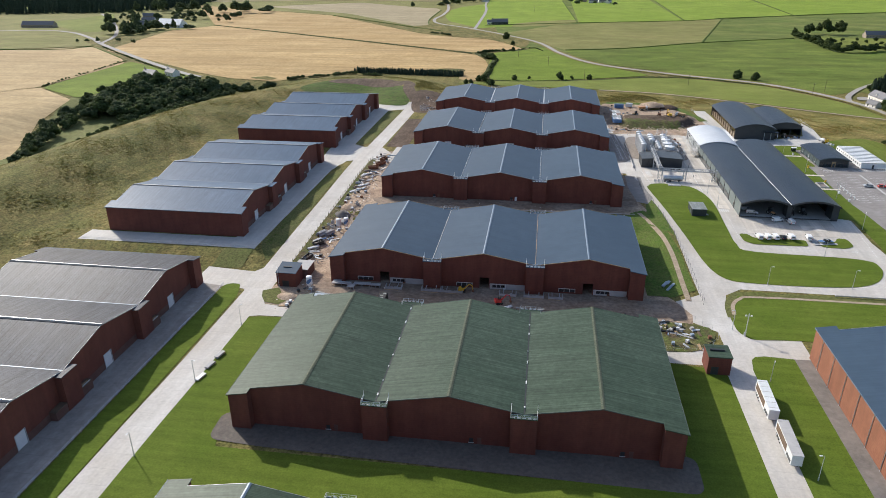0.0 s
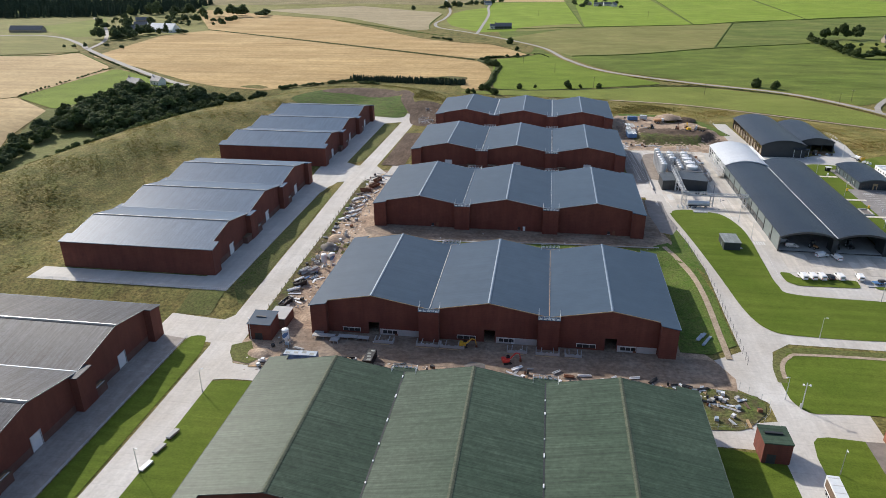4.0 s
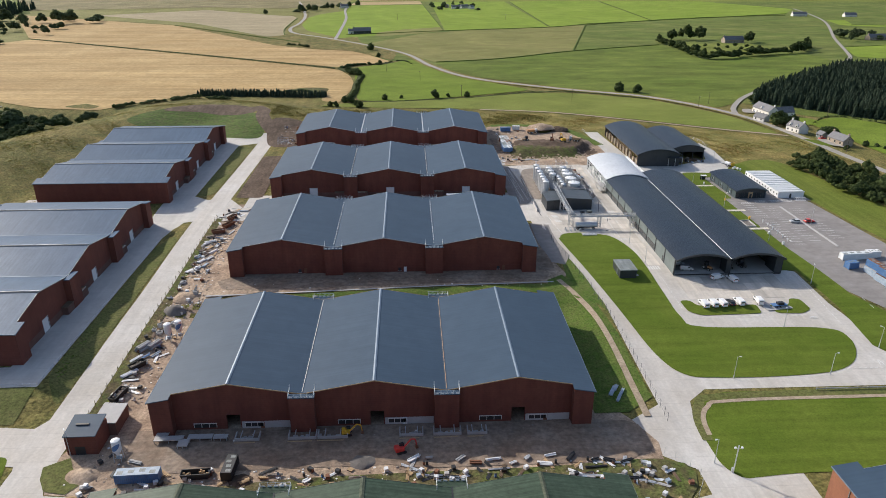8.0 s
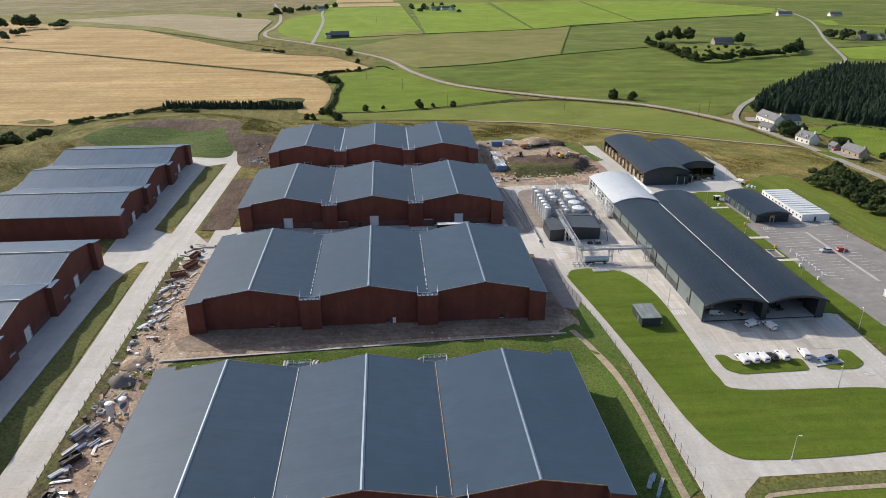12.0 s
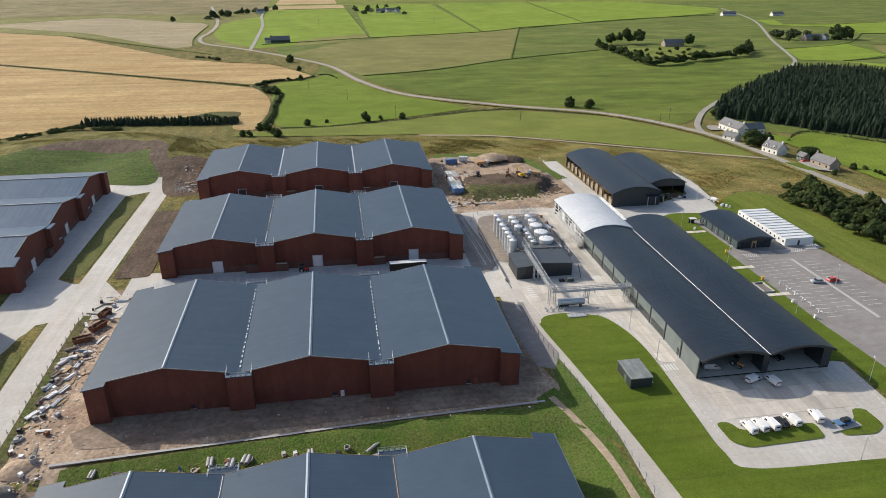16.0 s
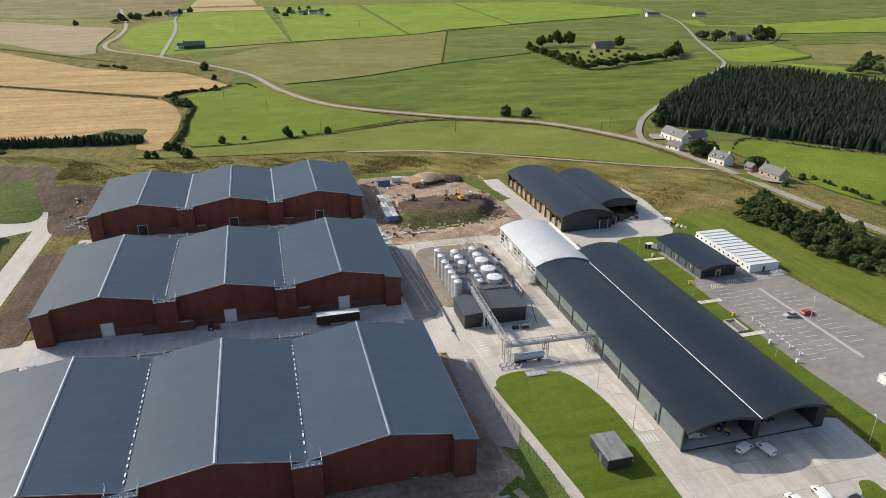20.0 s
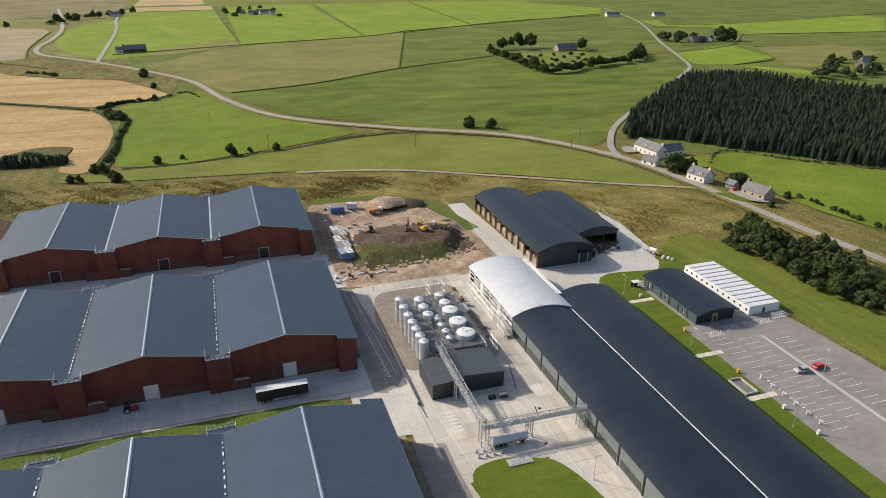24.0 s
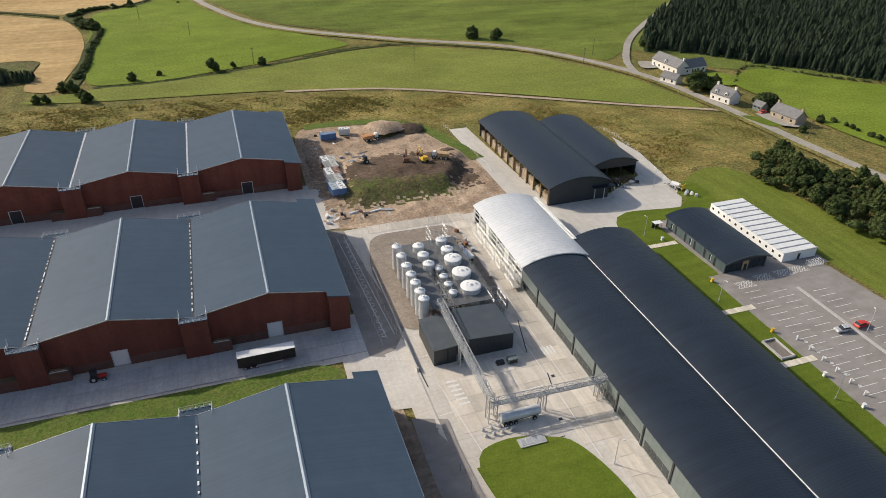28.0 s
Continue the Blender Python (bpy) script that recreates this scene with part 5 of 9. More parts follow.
for q in range(5):
    part("post", rod(bmesh.new(), (0, q * 6, 0), (0, q * 6, 7.5), 0.14, 6), "galv", br)
for q in range(4):
    part("pipe", rod(bmesh.new(), (-0.6 + q * 0.4, -2, 7.2), (-0.6 + q * 0.4, 26, 7.2), 0.13, 6), "galv", br)
pit = thing("covered_trench", 128, 191, YD, "long dark covered trench in a concrete yard", "trench cover")
part("cover", bx(0, 2.0, -4, 8, 0.02, 0.45), "black", pit)
part("rim", bx(-0.15, 2.15, -4.15, 8.15, 0.0, 0.3), "galv", pit)


# ---- cask sheds ----
def cask(bm, x, y, z, r=0.42, length=0.9, axis="x"):
    n, rings = 10, []
    for t, rr in ((-0.5, 0.82), (-0.18, 1.0), (0.18, 1.0), (0.5, 0.82)):
        ring = []
        for i in range(n):
            a = i * math.tau / n
            p = (x + t * length, y + r * rr * math.cos(a), z + r * rr * math.sin(a)) if axis == "x" else (x + r * rr * math.cos(a), y + t * length, z + r * rr * math.sin(a))
            ring.append(bm.verts.new(p))
        rings.append(ring)
    for a, b in zip(rings, rings[1:]):
        for i in range(n):
            bm.faces.new((a[i], a[(i + 1) % n], b[(i + 1) % n], b[i]))
    bm.faces.new(rings[0][::-1])
    bm.faces.new(rings[-1])
    return bm


def cask_mesh():
    me = bpy.data.meshes.new("cask")
    bm = cask(bmesh.new(), 0, 0, 0)
    bm.to_mesh(me)
    bm.free()
    me.materials.append(M["cask"])
    return me


CASK = cask_mesh()
DARK_CASK = CASK.copy()
DARK_CASK.materials[0] = M["dark_timber"]
shed = thing("cask_shed", 132.8, 210.0, YD, "open-sided cask shed with a dark barrel roof", "shed", "cask sheds")
part("roof", vault(-0.4, 23.6, -1.0, 66, 6.3, 3.0), "roof_barrel", shed, "dark ribbed barrel roof")
part("gable_wall", hip_face(0.2, 23.0, -0.5, 6.25, 3.0, -0.3, 0.1), "clad", shed, "charcoal gable end")
part("gable_wall", hip_face(0.2, 23.0, -0.5, 6.25, 3.0, 65.0, 65.4), "clad", shed)
part("side_wall", bx(22.7, 23.1, 0.1, 65, -0.5, 6.3), "clad", shed)
part("middle_wall", bx(6.5, 6.8, 0.5, 65, 0, 5.5), "dark_timber", shed, "dark timber partition behind the casks")
for k in range(12):
    yy = 0.4 + k * 5.9
    part("post", bx(0.0, 0.4, yy - 0.2, yy + 0.2, -0.2, 6.35), "dark_timber", shed, "timber post")
part("eave_beam", bx(0.0, 0.35, 0, 65, 5.85, 6.3), "clad", shed)
rnd = random.Random(5)
for bay in range(11):
    rack = thing("cask_stack", 134.0, 212.0 + bay * 5.9, YD, "stack of pale oak casks on their sides under a shed roof", "cask stack", "stacks of casks")
    high = rnd.choice((3, 4, 4, 5))
    for lv in range(high):
        for q in range(5):
            if lv == high - 1 and rnd.random() < 0.3:
                continue
            c = new("cask", CASK)
            c.parent = rack
            c.matrix_basis = pose(rnd.uniform(-0.1, 0.1), 0.2 + q * 0.93, 0.5 + lv * 0.92)
    part("rack_rails", box(box(bmesh.new(), -0.4, -0.3, -0.4, 4.4, 0.0, 0.08), 0.3, 0.4, -0.4, 4.4, 0.0, 0.08), "timber", rack)
shed2 = thing("cask_shed", 156.6, 223.0, YD, "smaller barrel-roofed shed with an open front", "shed", "cask sheds")
part("roof", vault(-0.2, 18.6, -0.6, 46, 5.6, 2.3), "roof_barrel", shed2)
part("gable_header", hip_face(0.1, 18.3, 4.2, 5.55, 2.3, 0.0, 0.4), "clad", shed2)
part("gable_wall", hip_face(0.1, 18.3, -0.5, 5.55, 2.3, 45, 45.4), "clad", shed2)
part("side_wall", bx(18.0, 18.4, 0.1, 45, -0.5, 5.6), "clad", shed2)
part("inner_wall", bx(0.2, 18.0, 14, 14.3, 0, 5.3), "clad", shed2)
for xx in (0.5, 6.3, 12.1):
    part("post", bx(xx - 0.2, xx + 0.2, 0.0, 0.4, -0.2, 4.3), "black", shed2)
canopy = thing("shed_canopy", 149.0, 207.5, YD, "dark lean-to canopy beside a cask shed", "canopy")
part("roof", bx(0, 8.2, 0, 2.4, 5.0, 5.25), "roof_barrel", canopy)
for xx in (0.3, 4.0, 7.8):
    part("post", bx(xx - 0.12, xx + 0.12, 0.2, 0.44, 0, 5.0), "galv", canopy)
for k in range(26):
    c = tagged(new("cask", DARK_CASK), "dark oak cask standing outside a shed", "cask", "loose casks")
    c.matrix_basis = pose(160 + (k % 9) * 1.5, 219 + (k // 9) * 1.3, YD + 0.55, 0, 0, rnd.uniform(0, 30))

# ---- offices ----
office = thing("office_building", 163.2, 156.0, YD, "low office with a curved dark roof and grey panels", "office")
part("roof", vault(-0.6, 15.2, -0.9, 29.8, 3.7, 1.5), "roof_barrel", office, "curved blue-black roof")
part("fascia", vault(-0.65, 15.25, -1.0, -0.9, 3.6, 1.5, 0.5), "office_panel", office)
for xx, name in ((0.0, "wall_west"), (14.3, "wall_east")):
    for k in range(6):
        a = 0.2 + k * 4.85
        wl = part("wall_panel", bx(xx, xx + 0.3, a, a + 4.6, -0.5, 3.75), "office_panel", office)
        o = xx - 0.05 if xx == 0 else xx + 0.3
        part("window", bx(o, o + 0.05, a + 1.5, a + 2.3, 0.9, 2.6), "glass" if k % 2 else "office_panel", wl)
        if k % 2:
            part("window_trim", bx(o - 0.01, o + 0.06, a + 1.35, a + 1.5, 0.8, 2.7), "offwhite", wl)
        part("window", bx(o, o + 0.05, a + 4.05, a + 4.5, 0.1, 3.0), "black", wl)
part("back_wall", hip_face(0.0, 14.6, -0.5, 3.7, 1.5, 28.9, 29.3), "office_panel", office)
part("front_wall", hip_face(0.3, 14.3, 2.9, 3.65, 1.5, 0.3, 0.6), "clad", office)
for k in range(7):
    a = 0.4 + k * 1.98
    if k == 3:
        part("door_surround", bx(a - 0.1, a + 1.9, 0.1, 0.5, 0, 3.2), "timber", office, "timber-clad entrance")
        part("door", bx(a + 0.4, a + 1.4, 0.02, 0.1, 0, 2.2), "glass", office)
    else:
        part("window", bx(a, a + 1.85, 0.35, 0.45, 0.3, 2.85), "glass", office, "dark glazed front")
part("base", bx(0.3, 14.3, 0.3, 0.6, -0.5, 0.3), "clad", office)
cabins = thing("cabin_block", 183.8, 156.0, YD, "row of white modular office cabins with ribbed roofs", "cabin block")
for k in range(12):
    a = k * 2.85
    mod = part("cabin_module", bx(0, 12.4, a + 0.03, a + 2.82, 0.15, 3.0), "white", cabins, "white cabin module")
    part("roof_sheet", bx(-0.1, 12.5, a + 0.2, a + 2.62, 3.0, 3.1), "offwhite", mod)
    part("roof_rib", bx(-0.15, 12.55, a - 0.12, a + 0.14, 3.0, 3.28), "galv", mod, "grey joint cover")
    part("window", bx(-0.05, 0.0, a + 0.95, a + 1.75, 1.3, 2.1), "glass", mod)
    part("window_trim", bx(-0.07, -0.05, a + 0.85, a + 1.85, 1.2, 1.32), "offwhite", mod)
    part("skirt", bx(0.1, 12.3, a + 0.1, a + 2.75, -0.4, 0.15), "black", mod)
part("door", bx(5.5, 6.4, -0.05, 0.03, 0.2, 2.2), "clad", cabins)
for k in range(6):
    part("entry_step", bx(-0.7, 0.0, 1.5 + k * 5.7, 2.7 + k * 5.7, -0.2, 0.2), "black", cabins)

# ---- tank farm ----
def tank(x, y, z, r, h, label, legs=False, group="steel tanks"):
    t = thing("storage_tank", x, y, z, label, "tank", group)
    base = 1.2 if legs else 0.0
    part("shell", lathe(bmesh.new(), [(r, base), (r, h)], 24), "tank", t, smooth=False)
    part("top", lathe(bmesh.new(), [(r + 0.06, h), (r + 0.06, h + 0.08), (r * 0.92, h + 0.22), (r * 0.5, h + 0.42), (0.25, h + 0.55), (0.25, h + 0.8), (0.05, h + 0.82)], 24), "white", t, "domed white top")
    part("rim", lathe(bmesh.new(), [(r + 0.1, h - 0.12), (r + 0.1, h), (r + 0.02, h)], 24), "galv", t)
    part("manway", lathe(bmesh.new(), [(0.3, h + 0.2), (0.3, h + 0.55), (0.05, h + 0.58)], 10, (r * 0.55, 0, 0)), "galv", t)
    part("vent_pipe", rod(rod(bmesh.new(), (-r * 0.4, 0.1, h + 0.3), (-r * 0.4, 0.1, h + 1.2), 0.09, 6), (-r * 0.4, 0.1, h + 1.2), (-r * 0.4 + 0.7, 0.1, h + 1.2), 0.09, 6), "galv", t)
    part("band", lathe(bmesh.new(), [(r + 0.03, h * 0.5), (r + 0.03, h * 0.5 + 0.12)], 24), "galv", t)
    if legs:
        for a in range(4):
            part("leg", rod(bmesh.new(), (r * 0.8 * math.cos(a * 1.571 + 0.78), r * 0.8 * math.sin(a * 1.571 + 0.78), -0.1), (r * 0.8 * math.cos(a * 1.571 + 0.78), r * 0.8 * math.sin(a * 1.571 + 0.78), base + 0.1), 0.12, 6), "galv", t)
    return t


ZT = YD + 0.15
for yy in (185.9, 180.8, 175.6, 171.1, 167.0, 162.9, 159.4):
    tank(73.2, yy, ZT, 1.35, 8.4, "tall slender steel tank with a white domed top", True, "tall slender tanks")
for yy in (187.3, 182.3, 177.3):
    tank(80.0, yy, ZT, 1.6, 6.6, "mid-sized steel tank with a white top")
for yy in (175.5, 171.4, 167.4, 163.4):
    tank(81.6 + 0.8, yy, ZT, 1.15, 5.7, "small steel tank with a white top", True)
for yy, r in ((189.3, 1.6), (183.8, 1.75), (178.6, 2.45), (171.3, 2.6), (164.1, 2.7)):
    tank(87.6, yy, ZT, r, 6.2, "broad steel tank with a white domed top")
deck = thing("tank_deck", 78.0, 158.5, ZT, "galvanised walkway deck round the steel tanks", "deck")
for a, b, c, d in ((-2.6, 1.2, 0.0, 33), (1.2, 3.2, 0.0, 1.6), (1.2, 3.2, 17.5, 33), (3.2, 14.2, 0.0, 33.5)):
    part("platform", bx(a, b, c, d, 4.75, 4.9), "grating", deck, "dark steel grating")
for k in range(7):
    part("cross_beam", bx(-2.6, 14.2, 0.4 + k * 5.3, 0.65 + k * 5.3, 4.45, 4.75), "galv", deck)
for xx in (-2.55, 1.25, 3.15, 6.6, 14.15):
    for k in range(9):
        part("post", rod(bmesh.new(), (xx, 0.3 + k * 4.1, 0), (xx, 0.3 + k * 4.1, 5.95), 0.055, 5), "grating", deck)
    part("handrail", rod(rod(bmesh.new(), (xx, 0, 5.9), (xx, 33.0, 5.9), 0.045, 5), (xx, 0, 5.4), (xx, 33.0, 5.4), 0.035, 5), "grating", deck)
for k in range(7):
    part("pipe", rod(bmesh.new(), (2.0 + 0.45 * k, 1, 3.3 + 0.1 * (k % 3)), (2.0 + 0.45 * k, 31, 3.3 + 0.1 * (k % 3)), 0.1, 6), "galv", deck)
part("pump_skid", bx(2, 5.6, 3, 8, 0, 1.6), "black", deck)
part("pump_skid", bx(2.2, 5.4, 11, 17, 0, 1.3), "panel", deck)
scaffold(85.0, 191.0, ZT, 5.2, 5.0, 8.4, 4, "galvanised stair tower behind the tanks")
scaffold(91.6, 157.2, ZT, 3.4, 6.0, 5.6, 3, "steel stair platform beside a dark plant building")
wall = thing("retaining_wall", 66.4, 143.0, YD, "low concrete bund wall round the tank compound", "wall", kind="structure")
part("wall", bx(0, 0.35, 0, 46, -0.4, 1.0), "tread", wall)
part("wall", bx(0, 0.5, -0.2, 0, -0.4, 1.1), "tread", wall)

plant = thing("plant_building", 70.8, 143.4, YD, "charcoal plant building with two ribbed lean-to roofs", "building")
bm = bmesh.new()
prism(bm, [(0, -0.5), (8.8, -0.5), (8.8, 5.3), (0, 4.7)], "y", 0, 12.4)
part("wall", bm, "clad", plant, "charcoal cladding")
bm = bmesh.new()
prism(bm, [(8.8, -0.5), (20.6, -0.5), (20.6, 4.9), (8.8, 5.7)], "y", 0.6, 12.8)
part("wall", bm, "clad", plant)
part("roof", slab(bmesh.new(), [(-0.2, -0.3), (8.8, -0.3), (8.8, 12.7), (-0.2, 12.7)], lambda x, y: 4.75 + 0.068 * x + 0.12, 0.14), "clad_roof", plant, "ribbed grey roof")
part("roof", slab(bmesh.new(), [(8.7, 0.3), (20.9, 0.3), (20.9, 13.1), (8.7, 13.1)], lambda x, y: 5.85 - 0.068 * (x - 8.8), 0.14), "clad_roof", plant)
part("downpipe", rod(bmesh.new(), (3.4, -0.1, 0), (3.4, -0.1, 4.9), 0.08, 6), "black", plant)
part("door", bx(5.6, 6.6, -0.06, 0.02, 0, 2.2), "panel", plant)
gen = thing("plant_unit", 88.0, 138.4, YD, "small grey generator cabinet on a concrete yard", "cabinet")
part("body", bx(0, 2.4, 0, 1.5, 0.1, 1.5), "panel", gen)
part("louvre", bx(0.2, 2.2, -0.04, 0.0, 0.4, 1.2), "black", gen)
gen = thing("plant_unit", 85.2, 138.8, YD, "low dark steel skip beside a cabinet", "skip")
part("body", bx(0, 2.0, 0, 1.2, 0.1, 0.9, taper=0.08), "black", gen)
part("lid", bx(0.1, 1.9, 0.1, 1.1, 0.9, 0.96), "clad", gen)


def truss(name, a, b, w, h, label):
    """A square lattice pipe bridge from a to b."""
    t = thing(name, *a, label, "pipe bridge", "pipe bridge spans")
    a, b = Vector(a), Vector(b)
    L = (b - a).length
    t.matrix_basis = Matrix.Translation(a) @ (b - a).to_track_quat("Y", "Z").to_matrix().to_4x4()
    for x in (-w / 2, w / 2):
        for z in (0, h):
            part("chord", rod(bmesh.new(), (x, 0, z), (x, L, z), 0.085, 6), "lattice", t)
    n = round(L / 2.0)
    for k in range(n + 1):
        y = L * k / n
        bm = bmesh.new()
        for x in (-w / 2, w / 2):
            rod(bm, (x, y, 0), (x, y, h), 0.07, 5)
        for z in (0, h):
            rod(bm, (-w / 2, y, z), (w / 2, y, z), 0.07, 5)
        part("frame", bm, "lattice", t)
        if k < n:
            y2 = L * (k + 1) / n
            bm = bmesh.new()
            for x in (-w / 2, w / 2):
                rod(bm, (x, y, 0 if k % 2 else h), (x, y2, h if k % 2 else 0), 0.06, 5)
            rod(bm, (-w / 2 if k % 2 else w / 2, y, h), (w / 2 if k % 2 else -w / 2, y2, h), 0.06, 5)
            part("brace", bm, "lattice", t)
    for q in range(4):
        part("pipe", rod(bmesh.new(), (-w / 2 + 0.3 + q * 0.32, 0.2, 0.25), (-w / 2 + 0.3 + q * 0.32, L - 0.2, 0.25), 0.1, 6), "lattice", t)
    return t


truss("pipe_bridge", (77.3, 159.0, YD + 6.4), (77.3, 124.2, YD + 5.2), 1.5, 1.5, "galvanised lattice pipe bridge over a plant building")
truss("pipe_bridge", (76.8, 122.6, YD + 5.0), (104.2, 122.0, YD + 5.0), 1.2, 1.3, "galvanised lattice pipe bridge across a yard")
for x, y, h, w in ((77.3, 123.0, 6.8, 1.9), (77.3, 141.6, 6.0, 1.5), (89.0, 122.4, 5.2, 1.3), (103.0, 122.1, 5.2, 1.5)):
    t = thing("bridge_tower", x, y, YD, "galvanised lattice tower carrying a pipe bridge", "tower", "pipe bridge towers")
    for sx in (-w / 2, w / 2):
        for sy in (-w / 2, w / 2):
            part("leg", rod(bmesh.new(), (sx, sy, 0), (sx, sy, h), 0.13, 6), "lattice", t)
    for k in range(int(h / 1.7)):
        bm = bmesh.new()
        for s in (-w / 2, w / 2):
            rod(bm, (s, -w / 2, k * 1.7 + 0.2), (s, w / 2, k * 1.7 + 1.7), 0.06, 5)
            rod(bm, (-w / 2, s, k * 1.7 + 1.7), (w / 2, s, k * 1.7 + 0.2), 0.06, 5)
        part("brace", bm, "lattice", t)
for k in range(7):
    e = thing("pump_set", 74.5 + (k % 4) * 1.9, 118.8 + (k // 4) * 1.7, YD, "small steel pump and pipework on a yard", "pump", "pumps under the bridge")
    part("casing", lathe(bmesh.new(), [(0.35, 0.0), (0.35, 0.5), (0.2, 0.7), (0.2, 1.1)], 10), "galv", e)
    part("pipe", rod(bmesh.new(), (0, 0, 0.9), (1.2, 0.2, 0.9), 0.09, 6), "galv", e)
tk = thing("road_tanker", 83.2, 121.2, YD, "polished steel road tanker trailer parked under a bridge", "tanker")
bm = bmesh.new()
rod(bm, (-4.6, 0, 1.9), (4.6, 0, 1.9), 1.1, 18)
part("barrel", bm, "galv", tk)
part("chassis", bx(-4.6, 4.6, -0.5, 0.5, 0.7, 0.95), "black", tk)
for xx in (-3.6, -2.4, -1.2, 3.2):
    for s in (-1, 1):
        wh = part("wheel", rod(bmesh.new(), (xx, s * 0.75, 0.5), (xx, s * 1.1, 0.5), 0.5, 14), "tyre", tk)
        part("hub", rod(bmesh.new(), (xx, s * 1.1, 0.5), (xx, s * 1.14, 0.5), 0.22, 10), "galv", wh)

# ---- small buildings ----
hut = thing("substation_hut", 84.2, 74.2, gz(87, 78) + 0.1, "dark grey cabin with a weathered flat roof on a lawn", "hut")
part("wall", bx(0, 6.0, 0, 9.0, -1.5, 2.9), "clad", hut)
part("roof", bx(-0.2, 6.2, -0.2, 9.2, 2.9, 3.15), "weathered_roof", hut, "grey ribbed flat roof")
part("door", bx(-0.05, 0.0, 3.0, 4.2, 0, 2.1), "panel", hut)
part("step", bx(5.9, 7.4, 1.5, 3.0, -0.9, 0.12), "tread", hut)
kio = thing("kiosk", 67.6, -44.4, 0.0, "tall brick substation with a green roof beside a road", "substation")
part("wall", bx(0, 6.3, 0, 6.6, -0.5, 5.6), "brick", kio)
part("roof", bx(-0.15, 6.45, -0.15, 6.75, 5.6, 5.9), "roof_green", kio, "green sheet roof")
part("roof_vent", bx(0.8, 4.8, 3.2, 3.9, 5.9, 6.3), "black", kio)
part("door", bx(1.0, 3.0, -0.06, 0.0, 0, 2.6), "clad", kio)
pump = thing("pump_house", -73.2, -8.2, 0.0, "brick pump house with a slate-grey hipped roof", "pump house")
part("wall", bx(0, 7.2, 0, 7.0, -0.5, 5.4), "brick", pump)
part("roof", slab(bmesh.new(), [(-0.2, -0.2), (7.4, -0.2), (7.4, 7.2), (-0.2, 7.2)], lambda x, y: 5.55 + 0.13 * y, 0.2), "roof_slate", pump)
part("roof_vent", bx(1.6, 4.6, 3.4, 4.0, 6.0, 6.3), "black", pump)
part("annexe", bx(3.4, 9.0, 7.0, 15.0, -0.5, 3.6), "brick_dark", pump, "low flat-roofed brick annexe")
part("annexe_roof", bx(3.2, 9.2, 7.0, 15.2, 3.6, 3.8), "tread", pump)
part("door", bx(2.0, 4.4, -0.06, 0.0, 0, 2.4), "black", pump)


# ---- vehicles ----
def wheels(t, xs, half, r, wid=0.22, n=12):
    for x in xs:
        for s in (-1, 1):
            w = part("wheel", rod(bmesh.new(), (x, s * (half - wid), r), (x, s * half, r), r, n), "tyre", t)
            part("rim", rod(bmesh.new(), (x, s * half, r), (x, s * (half + 0.02), r), r * 0.55, 8), "galv", w)


def car(x, y, z, turn, paint, label):
    t = thing("car", x, y, z, label, "car", "parked cars", turn)
    bm = bmesh.new()
    prism(bm, [(-2.1, 0.35), (2.1, 0.35), (2.15, 0.7), (1.9, 0.88), (1.0, 0.97), (-2.0, 1.02), (-2.15, 0.8)], "y", -0.88, 0.88)
    part("body", bm, paint, t)
    bm = bmesh.new()
    prism(bm, [(0.95, 0.97), (0.25, 1.42), (-1.4, 1.46), (-1.95, 1.02)], "y", -0.76, 0.76)
    part("cabin", bm, "glass", t)
    part("roof", bx(-1.35, 0.2, -0.74, 0.74, 1.43, 1.5), paint, t)
    for s in (-1, 1):
        part("headlight", bx(2.05, 2.17, s * 0.6 - 0.18, s * 0.6 + 0.18, 0.6, 0.76), "white", t)
        part("tail_light", bx(-2.18, -2.08, s * 0.65 - 0.14, s * 0.65 + 0.14, 0.72, 0.92), "red", t)
    wheels(t, (-1.3, 1.3), 0.9, 0.33)
    return t


